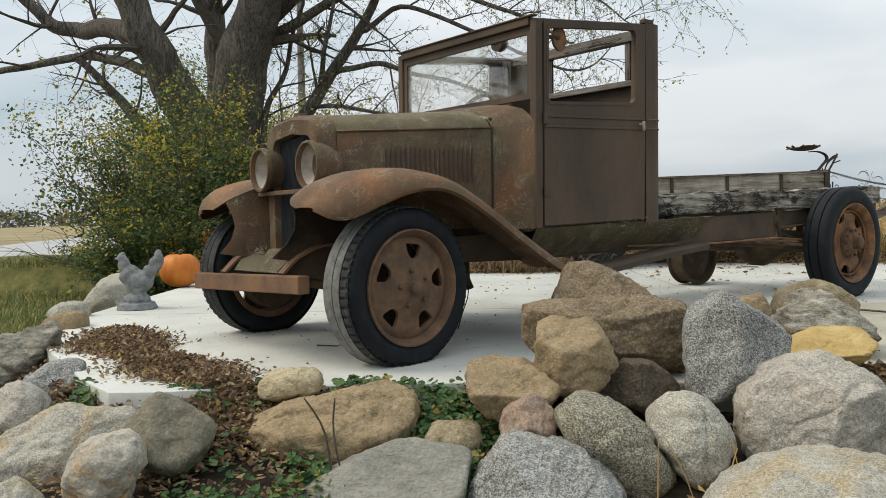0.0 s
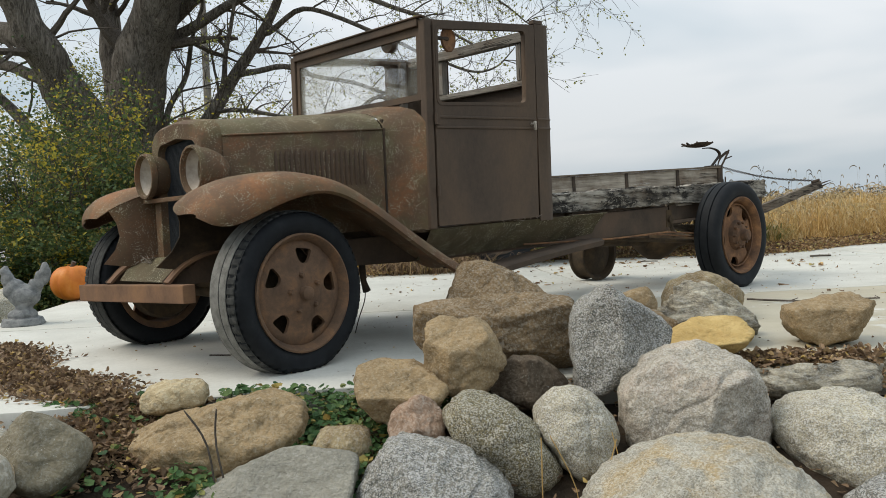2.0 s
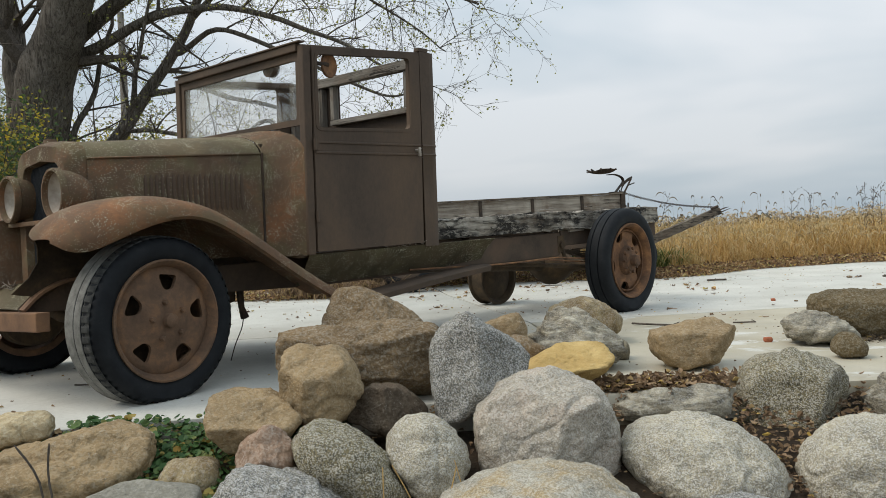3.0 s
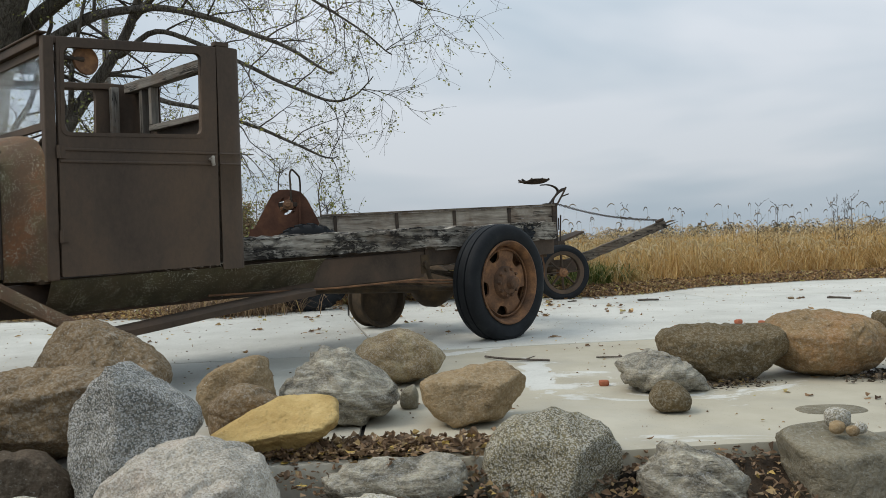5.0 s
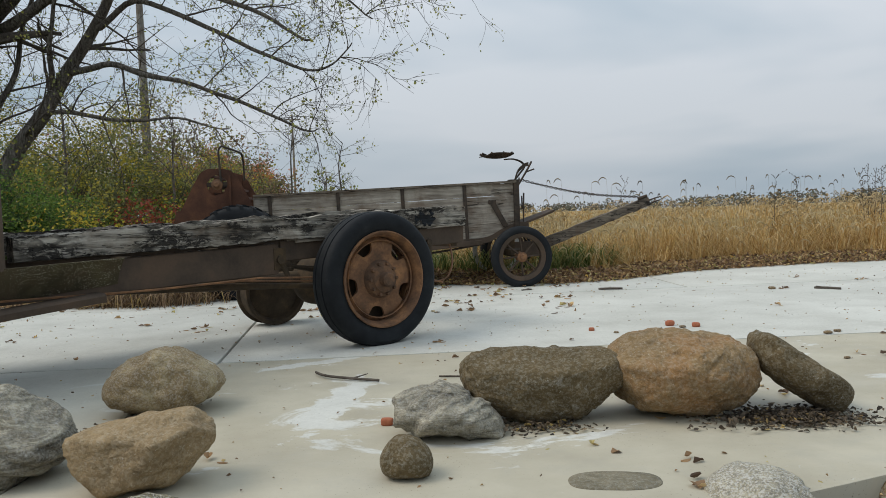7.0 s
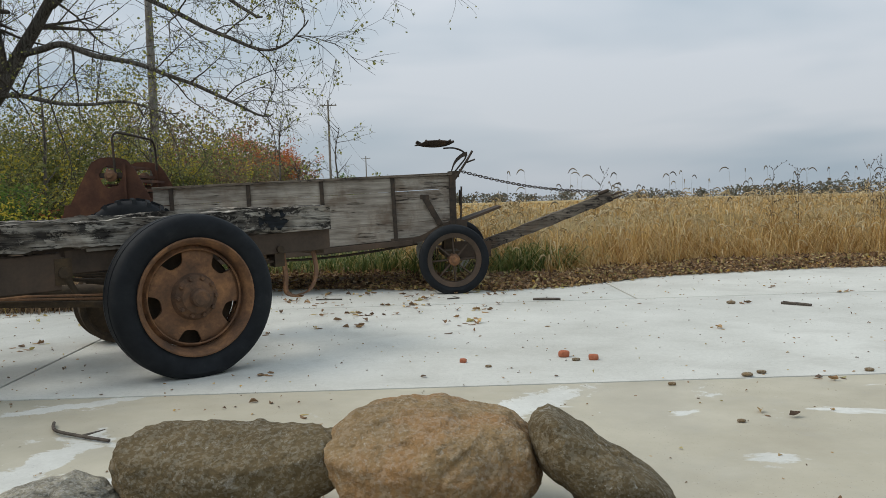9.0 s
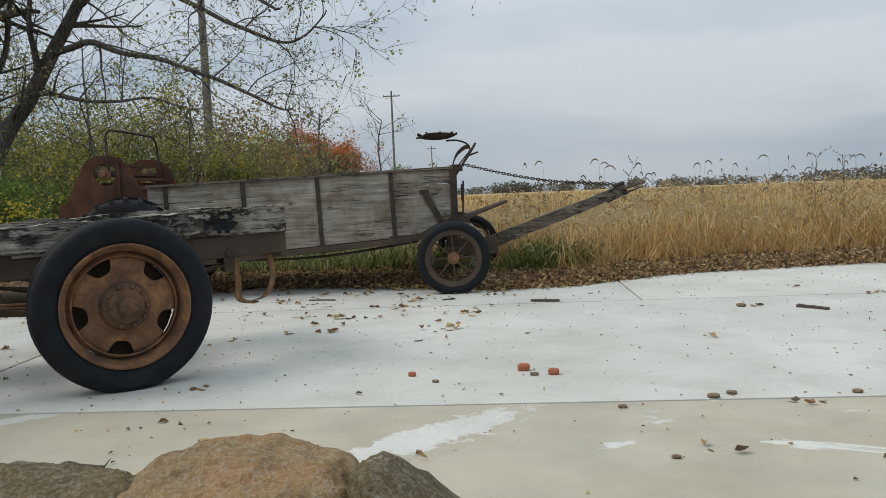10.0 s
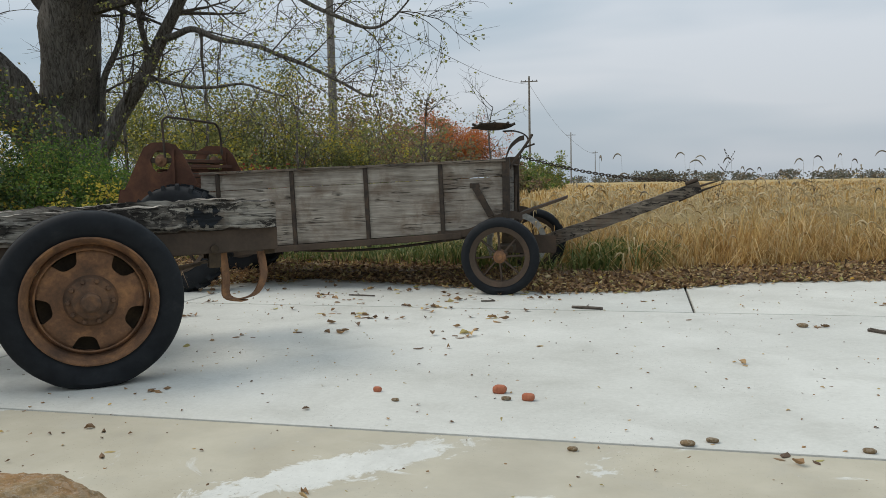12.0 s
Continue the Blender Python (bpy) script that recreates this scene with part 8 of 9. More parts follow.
def field():
    rnd = random.Random(5)
    near = Build()
    for _ in range(62000):
        x = rnd.uniform(3.0, 18.0)
        d = rnd.random() ** 1.7 * 7.0
        y = field_edge(x) + d
        if not in_field(x, y) or (x < 4.75 and y < 11.75):
            continue
        tuft = noise.noise((x * 2.6, y * 2.6, 4.0))
        if tuft < -0.32 and rnd.random() < 0.6:
            continue
        clump = curve_at(x, [4, 9, 13], [0.64, 0.70, 0.78]) + 0.2 * noise.noise((x * 0.9, y * 0.9, 2.0)) + 0.16 * tuft + 0.08 * noise.noise((x * 5, y * 5, 0))
        h = clump * rnd.uniform(0.4, 1.08) * min(1.0, 0.45 + d * 1.6)
        blade(near, x, y, -0.08, h, rnd.uniform(0.1, 0.45) if rnd.random() < 0.7 else rnd.uniform(0.4, 0.95), rnd.uniform(0.0025, 0.006), rnd, 1.6)
    single("field_grass", near, L_STRAW, "tall golden dry grass at the edge of the pad", "grass", kind="stuff", smooth=0)
    green = Build()
    for _ in range(800):
        x = rnd.uniform(4.25, 5.0)
        y = max(11.2, field_edge(x)) + rnd.uniform(0.0, 0.7)
        blade(green, x, y, -0.02, rnd.uniform(0.12, 0.42), rnd.uniform(0.2, 1.0), rnd.uniform(0.004, 0.009), rnd, 1.5)
    single("field_grass", green, L_GRASS, "green and yellow tufted grass beside the spreader", "grass", kind="stuff", smooth=0)
    far = Build()
    for _ in range(26000):
        y = 13 + 70 * rnd.random() ** 2.0
        x = rnd.uniform(5.84 - 0.27 * (y - 3.7) - 0.5, 8 + (y - 3) * 0.75)
        if y < field_edge(x) + 4:
            continue
        blade(far, x, y, -0.1 - 0.012 * max(0, math.hypot(x - 1.5, y - 6.5) - 9), rnd.uniform(0.5, 0.82), rnd.uniform(0.05, 0.4), 0.006 + 0.0006 * y, rnd, 0.7)
    single("field_grass", far, L_STRAW, "golden dry grass stretching away", "grass", kind="stuff", smooth=0)
    # pale nodding seed heads among the tops
    tops = Build()
    for _ in range(3400):
        x = rnd.uniform(3.6, 17.0)
        d = 0.1 + rnd.random() ** 1.5 * 7.5
        y = field_edge(x) + d
        if not in_field(x, y):
            continue
        z = (curve_at(x, [4, 9, 13], [0.52, 0.57, 0.62]) + 0.2 * noise.noise((x * 0.9, y * 0.9, 2.0)) + rnd.uniform(-0.18, 0.2)) * min(1.0, 0.5 + d * 1.4)
        a, L = rnd.uniform(0, 2 * math.pi), rnd.uniform(0.05, 0.11)
        c, s_ = math.cos(a) * L, math.sin(a) * L
        p = Vector((x, y, z))
        tops.tube([p + Vector((-c * 0.3, -s_ * 0.3, -0.12)), p, p + Vector((c * 0.5, s_ * 0.5, L * 0.35)), p + Vector((c, s_, L * 0.2)), p + Vector((c * 1.4, s_ * 1.4, -L * 0.3))], [0.001, 0.004, 0.009, 0.009, 0.003], 3, False)
    single("seed_heads", tops, leafy("pale_seed_head", [(0.0, (0.5, 0.38, 0.2)), (0.5, (0.64, 0.53, 0.33)), (1.0, (0.4, 0.28, 0.13))], 0.35), "pale nodding seed heads among the dry grass", "grass", kind="stuff", smooth=0)
    # the matted body of the field under the tops
    bd = Build()
    ys = np.concatenate([np.linspace(0, 6, 10), np.linspace(8, 60, 16), np.linspace(80, 330, 12)])
    rows = []
    for d in ys:
        row = []
        for t in np.linspace(0, 1, 60):
            y0 = 11.6 + d
            xl, xr = 5.84 - 0.27 * (y0 - 3.7), 16 + d * 1.1
            x = xl + (xr - xl) * t ** 1.3
            y = max(y0, field_edge(x) + 0.9 + d)
            h = 0.42 + 0.12 * noise.noise((x * 1.5, y * 1.5, 0)) + 0.05 * noise.noise((x * 6, y * 6, 3))
            fall = -0.012 * max(0, math.hypot(x - 1.5, y - 6.5) - 9)
            row.append((x, y, h + fall if d > 0.2 else 0.1 + fall))
        rows.append(row)
    bd.sheet(rows, 0.05)
    m, nt, b, vec = start("matted_straw", (1, 1, 1), 0.95)
    n1 = noise_node(nt, vec, 18, 6, 0.75, 0.4)
    n2 = noise_node(nt, vec, 0.5, 4)
    col = ramp_node(nt, math_node(nt, "ADD", math_node(nt, "MULTIPLY", n1, 0.7), math_node(nt, "MULTIPLY", n2, 0.3)), [(0.35, (0.18, 0.12, 0.05)), (0.5, (0.42, 0.3, 0.13)), (0.68, (0.6, 0.46, 0.22))])
    nt.links.new(col, b.inputs["Base Color"])
    bump(nt, b, n1, 1.0, 0.08)
    single("field_body", bd, m, "matted golden dry grass of the field", "field", kind="stuff", smooth=60)
    # foxtails nodding above the grass, and dark seeded weeds
    fx = Build()
    for _ in range(120):
        x = rnd.uniform(4.2, 15)
        y = field_edge(x) + rnd.uniform(0.2, 3.2)
        if not in_field(x, y):
            continue
        h = rnd.uniform(0.7, 1.12)
        a = rnd.uniform(0, 2 * math.pi)
        L = rnd.uniform(0.04, 0.09)
        c, s = math.cos(a), math.sin(a)
        pts = [Vector((x, y, 0)), Vector((x + 0.03 * c, y + 0.03 * s, h * 0.7)), Vector((x + 0.05 * c, y + 0.05 * s, h))]
        fx.tube(pts, 0.001, 3, False)
        head = smooth_path([pts[-1], pts[-1] + Vector((L * 0.5 * c, L * 0.5 * s, 0.025)), pts[-1] + Vector((L * c, L * s, 0.015)), pts[-1] + Vector((L * 1.4 * c, L * 1.4 * s, -0.03))], 3)
        fx.tube(head, [0.002, 0.005, 0.007, 0.008, 0.008, 0.007, 0.007, 0.006, 0.004, 0.0015], 6, False)
    single("foxtail_grass", fx, L_FOX, "brown nodding foxtail heads above the grass", "grass", kind="stuff", smooth=0)
    for k in range(20):
        x = rnd.uniform(5.0, 14.5) if k < 13 else rnd.uniform(8.6, 9.8)
        y = field_edge(x) + rnd.uniform(0.3, 2.5) if k < 13 else 13.2 + rnd.uniform(-0.3, 0.5)
        h = rnd.uniform(0.8, 1.2) if k < 13 else rnd.uniform(1.1, 1.65)
        w = thing("seeded_weed", "tall dry weed with dark seed heads", "weed", pose(x, y, -0.08), "dry weeds")
        st, sd = Build(), Build()
        main = wander((0, 0, 0), (0, 0, 1), h, 8, 0.05, 0, rnd)
        st.tube(main, [0.005 - 0.0004 * i for i in range(9)], 4, False)
        for i in range(3, 9):
            for _ in range(3):
                b = wander(main[i], side_way(Vector((0, 0, 1)), rnd, 0.8, 0.2), rnd.uniform(0.06, 0.2), 3, 0.2, 0, rnd)
                st.tube(b, 0.0016, 3, False)
                for e in b[1:]:
                    sd.tube([e, e + Vector((0, 0, 0.014))], [0.006, 0.004], 5)
        part("stem", st, M_TWIG, w)
        fine_part("seed_mass", sd, M_TWIG, w)


field()


def verge():
    """Leaf litter and weeds along the far edge of the pad, grass on the other side."""
    rnd = random.Random(9)
    lit = Build()
    for _ in range(42000):
        x = rnd.uniform(-3.0, 10.5)
        e = curve_at(x, [-3.1, -1, 1.4, 3.4, 4.3, 4.9, 5.9, 7.6, 8.6, 14], [10.2, 10.55, 10.7, 10.4, 10.2, 10.4, 11.2, 11.75, 11.8, 13.2])
        w = 0.75 if x > 3.3 else 1.4
        d = rnd.random() ** 1.3 * w
        dry_leaf(lit, Vector((x, e - 0.07 + d + rnd.gauss(0, 0.06), 0.008 + rnd.random() * 0.08 * min(1, d * 4))), rnd.uniform(0.022, 0.055), rnd, 0.3)
    for _ in range(9000):
        x = rnd.uniform(-3.2, 1.9)
        e = curve_at(x, [-3.2, -1.0, -0.2, 0.4, 1.0, 1.5, 1.9], [9.4, 9.2, 9.05, 9.1, 9.5, 10.1, 10.5])
        dry_leaf(lit, Vector((x, e + abs(rnd.gauss(0, 0.55)), 0.006 + rnd.random() * 0.03)), rnd.uniform(0.02, 0.055), rnd, 0.6)
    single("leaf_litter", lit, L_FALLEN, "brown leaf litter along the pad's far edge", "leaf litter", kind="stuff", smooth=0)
    base = Build()
    rows = []
    for x in np.linspace(-3.2, 14, 70):
        e = curve_at(x, [-3.1, -1, 1.4, 3.4, 4.3, 4.9, 5.9, 7.6, 8.6, 14], [10.2, 10.55, 10.7, 10.4, 10.2, 10.4, 11.2, 11.75, 11.8, 13.2])
        rows.append([(x, e + d, z + 0.012 * noise.noise((x * 3, d * 3, 0))) for d, z in ((-0.02, -0.01), (0.15, 0.02), (0.5, 0.035), (1.2, 0.03), (2.5, -0.02), (4.5, -0.12))])
    base.sheet(rows, -0.03)
    single("verge_soil", base, speckled("litter_soil", [(0.3, (0.09, 0.06, 0.036)), (0.5, (0.18, 0.118, 0.066)), (0.7, (0.28, 0.185, 0.1))], 26, 0.95, 0.9, 0.02), "soil strewn with brown leaves", "ground", kind="structure", smooth=60)
    weeds = Build()
    for _ in range(9000):
        x = rnd.uniform(-2.5, 4.9)
        y = 11.0 + rnd.random() * 2.2 + (0.25 if x < 3.3 else 0.0)
        blade(weeds, x, y, 0.0, rnd.uniform(0.1, 0.42) * (0.7 + 0.5 * noise.noise((x, y, 0))), rnd.uniform(0.2, 0.8), rnd.uniform(0.004, 0.009), rnd, 0.9)
    single("weeds", weeds, L_GRASS, "green and straw-coloured weeds under the spreader", "grass", kind="stuff", smooth=0)
    clump = Build()
    for _ in range(2600):
        x, y = 0.35 + rnd.gauss(0, 0.28), 9.35 + rnd.gauss(0, 0.14)
        blade(clump, x, y, 0.0, rnd.uniform(0.08, 0.26), rnd.uniform(0.2, 1.2), rnd.uniform(0.002, 0.005), rnd, 1.4)
    single("dry_weeds", clump, L_DRY, "low clump of dead brown weeds at the pad's far edge", "weeds", kind="stuff", smooth=0)
    lawn = Build()
    for _ in range(30000):
        x = -2.2 - 6.0 * rnd.random() ** 1.3
        y = rnd.uniform(3.5, 13)
        if x > -2.5 - 0.16 * (y - 4.5) - 0.15 and y > 3.0:
            continue
        blade(lawn, x, y, ground_height(x, y), rnd.uniform(0.05, 0.15), rnd.uniform(0.3, 1.0), rnd.uniform(0.003, 0.007), rnd, 0.9)
    single("verge_grass", lawn, L_GRASS, "rough green and yellow grass beside the pad", "grass", kind="stuff", smooth=0)


verge()


# utility poles
def utility_pole(x, y, h, arm, turn):
    z = ground_height(x, y)
    pole = thing("utility_pole", "tall grey wooden utility pole with cross-arm", "utility pole", pose(x, y, z, 0, 0, turn), "utility poles")
    part("pole", Build().tube([(0, 0, -0.5), (0, 0, h * 0.5), (0, 0, h)], [0.17, 0.15, 0.11], 12), M_POLE, pole, smooth=60)
    if arm:
        part("cross_arm", Build().box(-1.1, 1.1, -0.06, 0.06, h - 0.75, h - 0.62), M_POLE, pole)
        for dx in (-1.0, -0.45, 0.45, 1.0):
            part("insulator", Build().tube([(dx, 0, h - 0.62), (dx, 0, h - 0.48)], [0.05, 0.035], 8), M_IRON, pole)
    return pole


utility_pole(-8.5, 30.4, 9.3, False, 0)
utility_pole(-22.0, 109.0, 14.6, True, 8)
utility_pole(-37.0, 205.0, 13.0, True, 8)
utility_pole(-54.0, 330.0, 13.0, True, 8)
tops = [Vector((-7.5, 12.0, 10.5)), Vector((-8.5, 30.4, 7.6)), Vector((-22.0, 109.0, 12.4)), Vector((-37, 205, 9.0)), Vector((-54, 330, 8.0))]
for a, b in zip(tops, tops[1:]):
    pts = [a.lerp(b, t) - Vector((0, 0, 0.8 * math.sin(math.pi * t))) for t in np.linspace(0, 1, 14)]
    single("utility_wire", Build().tube(pts, 0.012 + 0.00008 * a.y, 4, False), M_IRON, "black overhead wire between utility poles", "wire", group="overhead wires")


def far_woods():
    rnd = random.Random(77)
    bd = Build()
    bands = [(-60, 330, 290, 3.2, 420), (-420, -150, 260, 5.0, 150), (60, 420, 230, 3.6, 160)]
    for x0, x1, y0, hh, n in bands:
        for _ in range(n):
            x, y = rnd.uniform(x0, x1), y0 + rnd.uniform(-20, 25)
            h = hh * (0.5 + 0.9 * max(0, noise.noise((x * 0.03, 0, x0)) + 0.4)) * rnd.uniform(0.6, 1.3)
            g = ground_height(x, y)
            r = h * rnd.uniform(0.6, 1.1)
            for _ in range(60):
                p = Vector((x + rnd.gauss(0, r * 0.5), y + rnd.gauss(0, r * 0.4), g + h * rnd.random() ** 0.8))
                leaflet(bd, p, h * 0.36 * rnd.uniform(0.5, 1), rnd)
    single("far_woods", bd, leafy("far_foliage", [(0.0, (0.09, 0.10, 0.085)), (0.5, (0.14, 0.135, 0.10)), (0.8, (0.2, 0.15, 0.1)), (1.0, (0.13, 0.15, 0.12))], 0.2), "low line of far trees on the horizon", "woods", kind="stuff", smooth=0)


far_woods()

# ---- leaf litter, ivy, twigs and odds and ends ----
def scatter():
    rnd = random.Random(3)
    pile = Build()
    way = [(-1.95, 4.85), (-1.62, 4.35), (-1.42, 4.1), (-1.2, 3.88), (-0.95, 3.62), (-0.72, 3.42), (-0.55, 3.22), (-0.42, 3.02)]
    for _ in range(17000):                     # heap of leaves over the corner of the pad
        t = rnd.random() * (len(way) - 1.001)
        i = int(t)
        x = way[i][0] + (way[i + 1][0] - way[i][0]) * (t - i)
        y = way[i][1] + (way[i + 1][1] - way[i][1]) * (t - i)
        wide = 0.115 + 0.05 * math.sin(t * 2.1)
        a, b = rnd.gauss(0, 1), rnd.gauss(0, 1)
        if rnd.random() < 0.2 and 0.8 < t < 2.6:
            a, b = a - 2.0, b - 0.6            # a thinner arm towards the pad's corner
        x, y = x + a * wide * 0.8, y + b * wide * 0.55
        hgt = 0.07 * math.exp(-(a * a + b * b) * 0.6) * (0.6 + 0.6 * noise.noise((x * 5, y * 5, 0)))
        zb = 0.0 if y > 3.32 else ground_height(x, y) + 0.02
        if x < -1.45 and y < 3.75 and noise.noise((x * 4, y * 4, 2)) < 0.3:
            continue
        dry_leaf(pile, Vector((x, y, zb + 0.006 + max(0, hgt) * rnd.random())), rnd.uniform(0.012, 0.036), rnd, 0.3)
    single("leaf_pile", pile, L_DRY, "heap of curled brown leaves on the pad corner", "leaf pile", kind="stuff", smooth=0)
    floor = Build()
    for _ in range(30000):                    # litter between the stones
        x, y = rnd.uniform(-2.4, 5.2), rnd.uniform(2.1, 3.75 + 0.0)
        edge = curve_at(x, [-2.3, -1.2, 0.3, 2.3, 3.5, 4.6, 5.2], [4.6, 3.32, 3.46, 3.58, 3.64, 4.05, 4.35])
        if x < -1.2:
            y = rnd.uniform(2.3, edge)
        if y > edge + 0.04:
            continue
        if -0.5 < x < 0.75 and rnd.random() < 0.55:
            continue
        if 0.8 < x < 2.3 and y < 3.42 and rnd.random() < 0.85:
            continue
        dry_leaf(floor, Vector((x, y, ground_height(x, y) + 0.02 + 0.03 * rnd.random())), rnd.uniform(0.014, 0.036), rnd, 0.4)
    single("leaf_litter", floor, L_DRY, "brown leaf litter between the boulders", "leaf litter", kind="stuff", smooth=0)
    heap = Build()
    for x0, y0, sx, sy, n in ((4.72, 4.72, 0.24, 0.07, 1500), (3.80, 4.66, 0.16, 0.04, 260), (2.05, 4.55, 0.10, 0.09, 220), (1.55, 4.3, 0.13, 0.07, 160)):
        for _ in range(n):
            dry_leaf(heap, Vector((x0 + rnd.gauss(0, sx * 0.6), y0 + rnd.gauss(0, sy), 0.003 + 0.018 * rnd.random())), rnd.uniform(0.008, 0.03), rnd, 0.6)
    single("leaf_litter", heap, L_DAMP, "dark damp leaves gathered beside stones on the pad", "leaf litter", kind="stuff", smooth=0)
    strip = Build()
    for _ in range(2600):                     # drift of leaves and bits along the foot of the boulders
        dry_leaf(strip, Vector((2.12 + rnd.gauss(0, 0.26), 3.66 + rnd.gauss(0, 0.05), 0.003 + 0.035 * rnd.random())), rnd.uniform(0.014, 0.042), rnd, 0.4)
    single("leaf_litter", strip, L_DRY, "drift of brown leaves on the pad behind the boulders", "leaf litter", kind="stuff", smooth=0)
    loose = Build()
    for _ in range(150):                      # shrivelled leaves over the slab, single or in small clusters
        x, y = rnd.uniform(-2.3, 9.5), rnd.uniform(3.7, 11.3)
        if x < 2 and y < 7 and rnd.random() < 0.7:
            continue
        for _ in range(rnd.choice((1, 1, 2, 3, 5))):
            dry_leaf(loose, Vector((x + rnd.gauss(0, 0.03), y + rnd.gauss(0, 0.02), 0.005)), rnd.uniform(0.028, 0.058), rnd, 0.93)
    for _ in range(130):                      # denser towards the pad's far edge
        x, y = rnd.uniform(-1.0, 4.4), 7.4 + 3.2 * rnd.random() ** 0.55
        for _ in range(rnd.choice((1, 1, 2, 4, 6))):
            dry_leaf(loose, Vector((x + rnd.gauss(0, 0.07), y + rnd.gauss(0, 0.05), 0.005)), rnd.uniform(0.032, 0.065), rnd, 0.9)
    for _ in range(2200):
        x, y = rnd.uniform(-2.2, 9.5), rnd.uniform(3.7, 11.0)
        dry_leaf(loose, Vector((x, y, 0.003)), rnd.uniform(0.006, 0.02), rnd, 0.7)
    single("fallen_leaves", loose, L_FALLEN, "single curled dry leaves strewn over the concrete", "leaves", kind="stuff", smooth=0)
    ivy = Build()
    for _ in range(13000):
        x, y = rnd.uniform(-1.4, 0.95), rnd.uniform(2.25, 3.46)
        if noise.noise((x * 2.4, y * 2.4, 1.5)) + (0.35 if -0.6 < x < 0.8 else -0.05) + (0.3 if y > 3.2 and x > -0.2 else 0) < 0.12:
            continue
        if -0.66 < x < -0.24 and y > 2.72 and rnd.random() < 0.88:
            continue
        g = ground_height(x, y)
        p = Vector((x, y, g + 0.02 + 0.06 * rnd.random()))
        r = rnd.uniform(0.008, 0.019)
        n = Vector((rnd.gauss(0, 0.4), rnd.gauss(-0.25, 0.4), 1)).normalized()
        a = n.cross(Vector((rnd.gauss(0, 1), rnd.gauss(0, 1), 0.01))).normalized()
        b = n.cross(a)
        k = len(ivy.v)
        ivy.v.append(tuple(p - n * r * 0.25))
        for j in range(7):
            th = 0.2 + (2 * math.pi - 0.4) * j / 6
            ivy.v.append(tuple(p + (a * math.cos(th) + b * math.sin(th)) * r * (1.0 + 0.1 * (j % 2)) + n * r * rnd.uniform(-0.15, 0.25)))
        ivy.f += [(k, k + j + 1, k + j + 2) for j in range(6)]
    single("ground_ivy", ivy, L_IVY, "low green ground ivy growing between the boulders", "ground cover", kind="stuff", smooth=0)


scatter()

# twigs lying on the slab
def twig(pts, r, label="thin dry twig lying on the concrete"):
    rnd = random.Random(int(abs(pts[0][0] * 1000)))
    bd = Build().tube(smooth_path(pts, 4), r, 5)
    mid = Vector(pts[len(pts) // 2])
    bd.tube([mid, mid + Vector((rnd.uniform(-0.08, 0.08), 0.05, 0.012))], [r * 0.7, r * 0.3], 4)
    single("twig", bd, M_TWIG, label, "twig", 60, group="twigs on the pad")


twig([(2.70, 5.78, 0.012), (2.78, 5.66, 0.016), (2.92, 5.60, 0.012), (3.06, 5.55, 0.01)], 0.007)
twig([(3.35, 5.62, 0.008), (3.5, 5.60, 0.009)], 0.005)
twig([(4.62, 9.42, 0.008), (4.72, 9.40, 0.012), (4.84, 9.40, 0.008)], 0.011)
twig([(6.45, 9.0, 0.008), (6.53, 8.93, 0.012), (6.62, 8.86, 0.008)], 0.011)
twig([(2.75, 9.62, 0.006), (2.86, 9.60, 0.01), (2.98, 9.62, 0.006)], 0.006)
twig([(3.9, 9.55, 0.006), (4.0, 9.58, 0.008)], 0.006)
twig([(-0.55, 4.35, 0.006), (-0.43, 4.31, 0.009)], 0.004)
# two dry stalks in front of the long tan stone
for dx in (0.0, 0.05):
    bd = Build().tube(smooth_path([(-0.07 + dx, 2.86, -0.28), (-0.09 + dx * 0.6, 2.85, -0.05), (-0.16 + dx * 2.2, 2.84, 0.08)], 4), [0.0038] * 8 + [0.002], 5)
    single("dry_stalk", bd, M_TWIG, "thin dead stalk standing in the ivy", "stalk", 60, group="dry stalks")
for k, (x, y) in enumerate(((1.15, 2.78), (1.3, 2.8), (1.02, 2.76), (1.2, 2.72))):
    bd = Build().tube(smooth_path([(x, y, -0.4), (x - 0.02 + 0.01 * k, y - 0.02, -0.2), (x - 0.1 + 0.05 * k, y - 0.04, -0.02)], 4), 0.0022, 4)
    single("dry_stalk", bd, L_STRAW, "thin straw-coloured stalk between boulders", "stalk", group="dry stalks")

# broken brick crumbs and dark stones on the slab
M_BRICK = speckled("brick_red", [(0.3, (0.3, 0.09, 0.05)), (0.6, (0.42, 0.15, 0.08)), (0.8, (0.5, 0.25, 0.16))], 40, 0.9)
for k, (x, y, s) in enumerate(((4.79, 7.10, 0.055), (4.94, 7.02, 0.05), (4.26, 6.97, 0.035), (3.20, 4.76, 0.045))):
    boulder(M_BRICK, "small crumb of red brick lying on the concrete", (x, y, s * 0.3), (s * 1.1, s * 0.8, s * 0.7), 200 + k, deep=4, sub=3, name="brick_crumb")["category"] = "brick"
for k, (x, y, s) in enumerate(((4.85, 7.0, 0.06), (5.41, 5.85, 0.045), (5.62, 6.62, 0.07), (5.7, 6.68, 0.06), (6.2, 6.72, 0.06), (5.25, 6.45, 0.05), (6.1, 9.05, 0.09), (4.4, 6.85, 0.045))):
    boulder(R_BROWN, "small brown stone chip lying on the concrete", (x, y, s * 0.13), (s * 0.75, s * 0.5, s * 0.3), 220 + k, sub=3, name="stone_chip")["category"] = "stone chip"

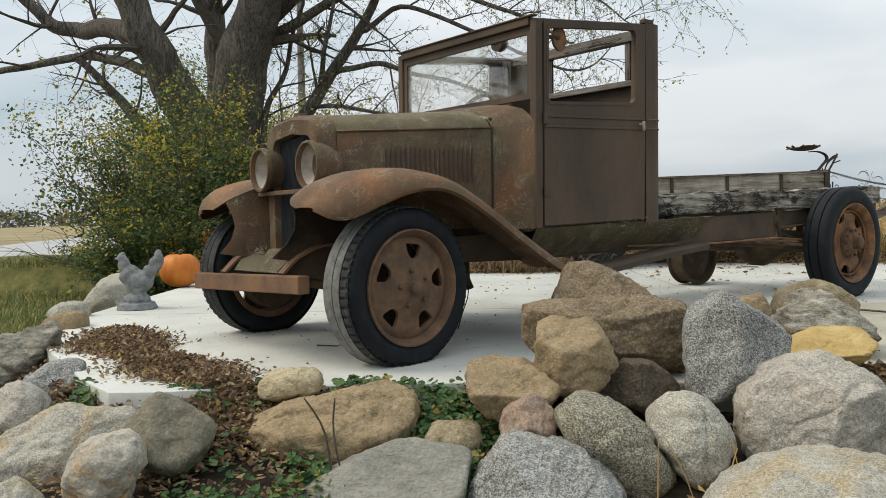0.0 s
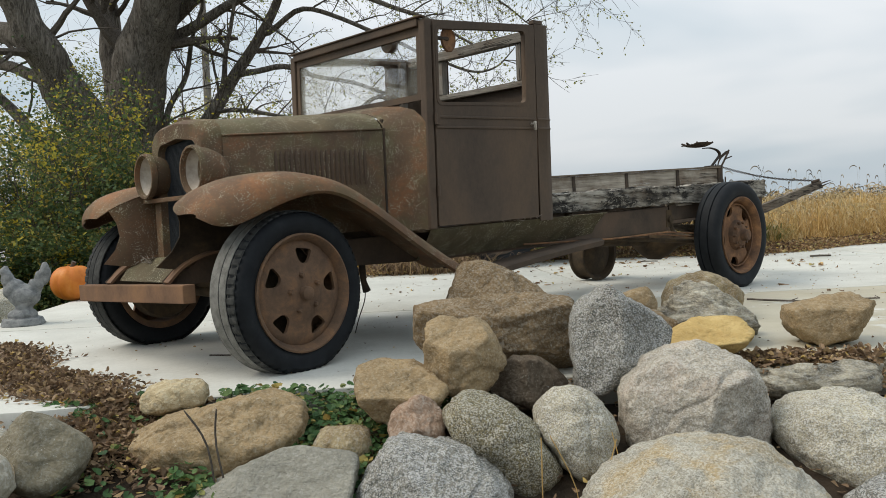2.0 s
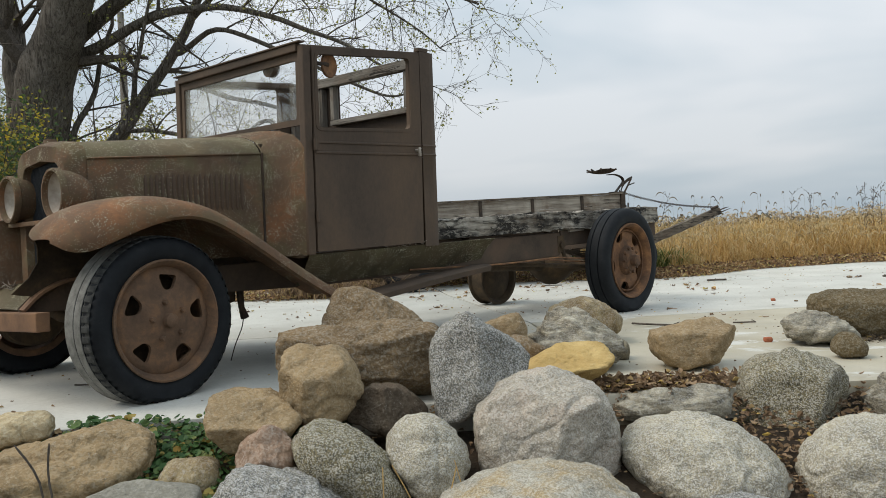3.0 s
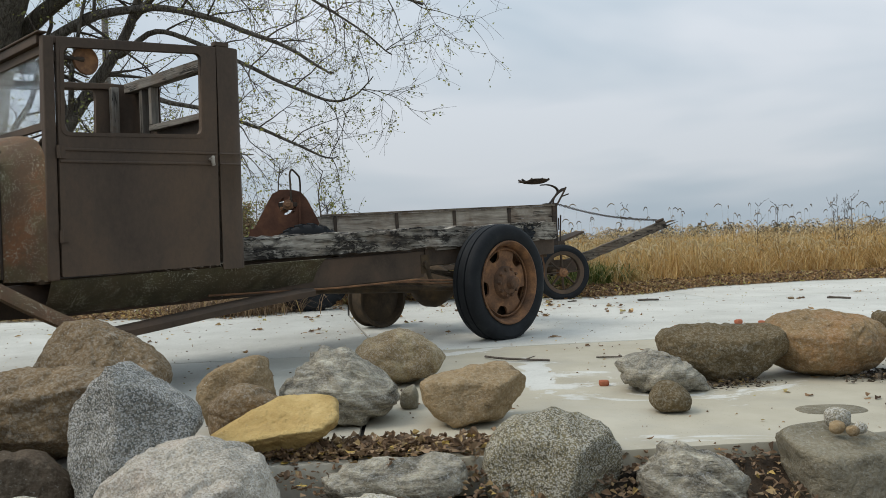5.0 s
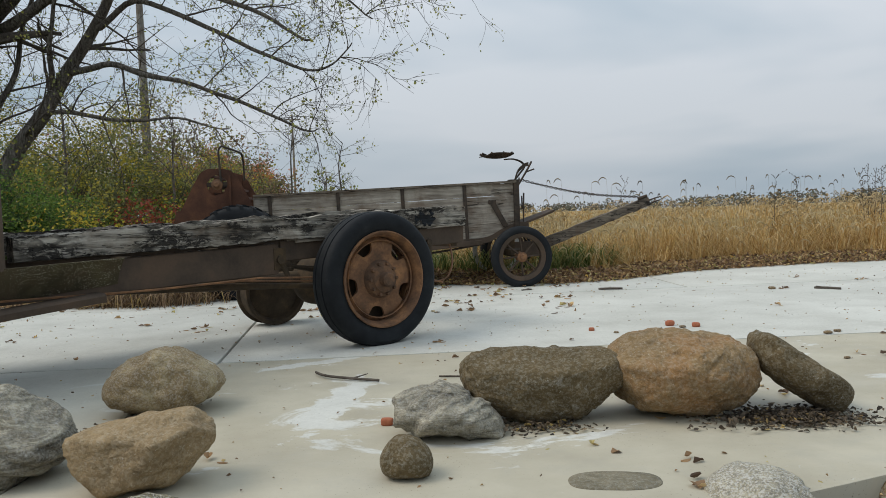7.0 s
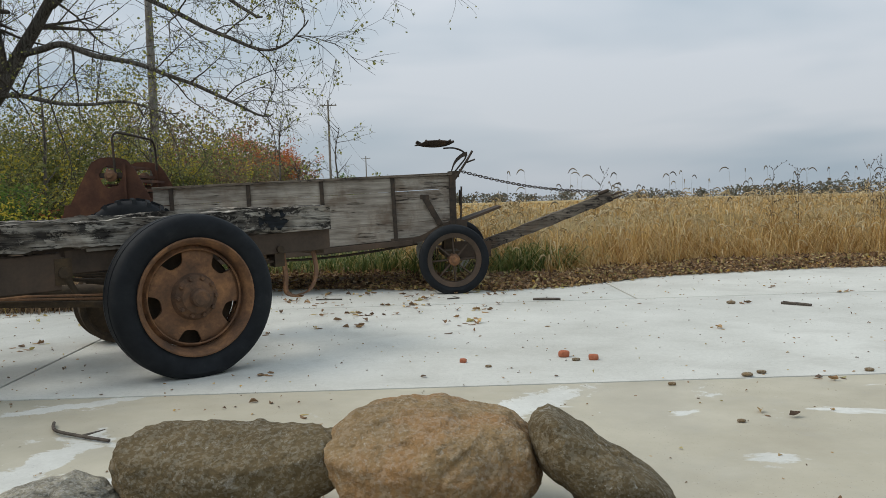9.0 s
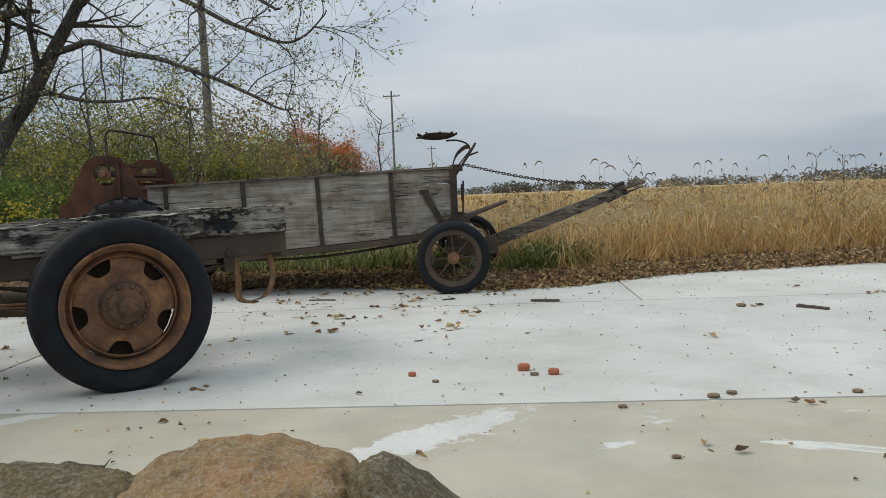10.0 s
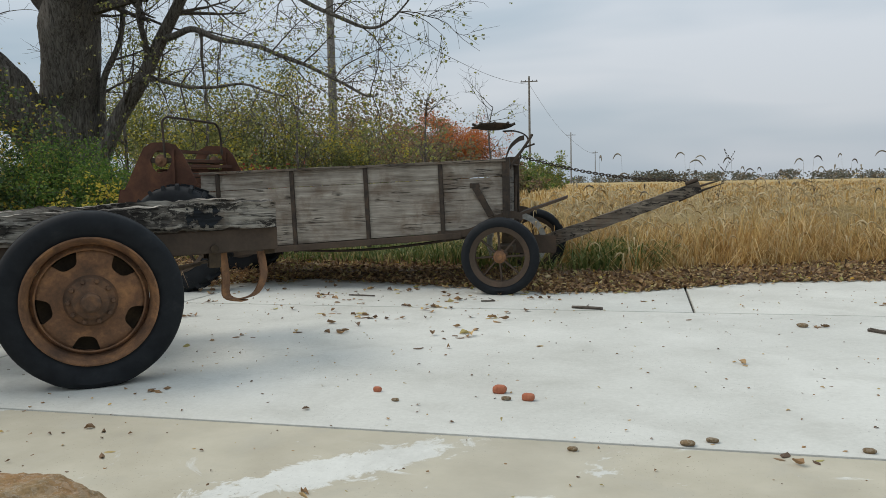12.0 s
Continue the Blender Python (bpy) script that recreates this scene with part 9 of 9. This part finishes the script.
# pumpkin
pk = thing("pumpkin", "round ribbed orange pumpkin with a dry stem on the pad", "pumpkin", pose(-2.89, 7.72, 0.0) @ Matrix.Scale(1.24, 4))
bd = Build()
segs, rings = 72, 22
vs = []
for i in range(rings + 1):
    ph = math.pi * i / rings
    for s in range(segs):
        th = 2 * math.pi * s / segs
        rib = 1 - 0.07 * abs(math.cos(th * 5)) ** 6 * math.sin(ph)
        r = 0.158 * math.sin(ph) ** 0.8 * rib
        z = 0.135 + 0.135 * math.cos(ph) - (0.035 * math.exp(-(r / 0.05) ** 2) if i < rings / 2 else 0)
        vs.append((r * math.cos(th), r * math.sin(th), z))
bd.add(vs, [(i * segs + s, i * segs + (s + 1) % segs, (i + 1) * segs + (s + 1) % segs, (i + 1) * segs + s) for i in range(rings) for s in range(segs)])
part("body", bd, speckled("pumpkin_skin", [(0.35, (0.48, 0.13, 0.02)), (0.6, (0.58, 0.19, 0.03)), (0.8, (0.62, 0.26, 0.06))], 9, 0.45, 0.15), pk, smooth=60)
part("stem", Build().tube(smooth_path([(0, 0, 0.22), (0.005, 0, 0.26), (0.02, 0.0, 0.29)], 3), [0.026, 0.02, 0.016, 0.015, 0.014, 0.016, 0.018], 8), M_TWIG, pk, "dry brown stem", 50)


def garden_statue():
    """A crouching winged stone figure, kept as one plain shape."""
    bm = bmesh.new()

    def blob(c, r, sub=3):
        bmesh.ops.create_icosphere(bm, subdivisions=sub, radius=1.0, matrix=Matrix.Translation(c) @ Matrix.Diagonal((*r, 1)))

    bmesh.ops.create_cone(bm, cap_ends=True, segments=24, radius1=0.15, radius2=0.135, depth=0.05, matrix=Matrix.Translation((0, 0, 0.025)))
    blob((0.0, 0, 0.075), (0.10, 0.09, 0.05))
    blob((0.01, 0, 0.13), (0.06, 0.06, 0.06))
    blob((0.015, 0, 0.21), (0.115, 0.075, 0.085))
    blob((-0.05, 0, 0.255), (0.075, 0.062, 0.085))
    blob((-0.085, 0, 0.325), (0.048, 0.042, 0.075))
    blob((-0.1, 0, 0.385), (0.038, 0.03, 0.035))
    blob((-0.145, 0, 0.38), (0.02, 0.01, 0.01))
    blob((-0.095, 0, 0.42), (0.028, 0.009, 0.022))
    blob((-0.118, 0, 0.345), (0.014, 0.014, 0.025))
    for k in range(5):
        blob((0.09 + 0.022 * k, (k % 2 - 0.5) * 0.03, 0.265 + 0.028 * k), (0.035, 0.022, 0.07))
    blob((0.165, 0, 0.41), (0.022, 0.014, 0.035))
    blob((0.03, -0.06, 0.215), (0.075, 0.02, 0.05))
    blob((0.03, 0.06, 0.215), (0.075, 0.02, 0.05))
    for v in bm.verts:
        v.co += 0.010 * noise.noise_vector(v.co * 16) + 0.005 * noise.noise_vector(v.co * 44)
    raw = bpy.data.meshes.new("garden_statue")
    bm.to_mesh(raw)
    bm.free()
    tmp = new("statue_core", raw)
    mod = tmp.modifiers.new("fuse", "REMESH")
    mod.mode, mod.voxel_size = "VOXEL", 0.008
    me = bpy.data.meshes.new_from_object(tmp.evaluated_get(bpy.context.evaluated_depsgraph_get()))
    me.name = "garden_statue"
    bpy.data.objects.remove(tmp)
    me.polygons.foreach_set("use_smooth", [True] * len(me.polygons))
    me.materials.append(speckled("statue_stone", [(0.3, (0.1, 0.105, 0.105)), (0.5, (0.2, 0.205, 0.205)), (0.7, (0.3, 0.3, 0.29))], 22, 0.85, 0.7, 0.01))
    ob = new("garden_statue", me)
    ob.matrix_world = pose(-2.42, 5.98, 0.0, 0, 0, 10)
    tagged(ob, "weathered grey stone garden statue on a round base", "statue")


garden_statue()
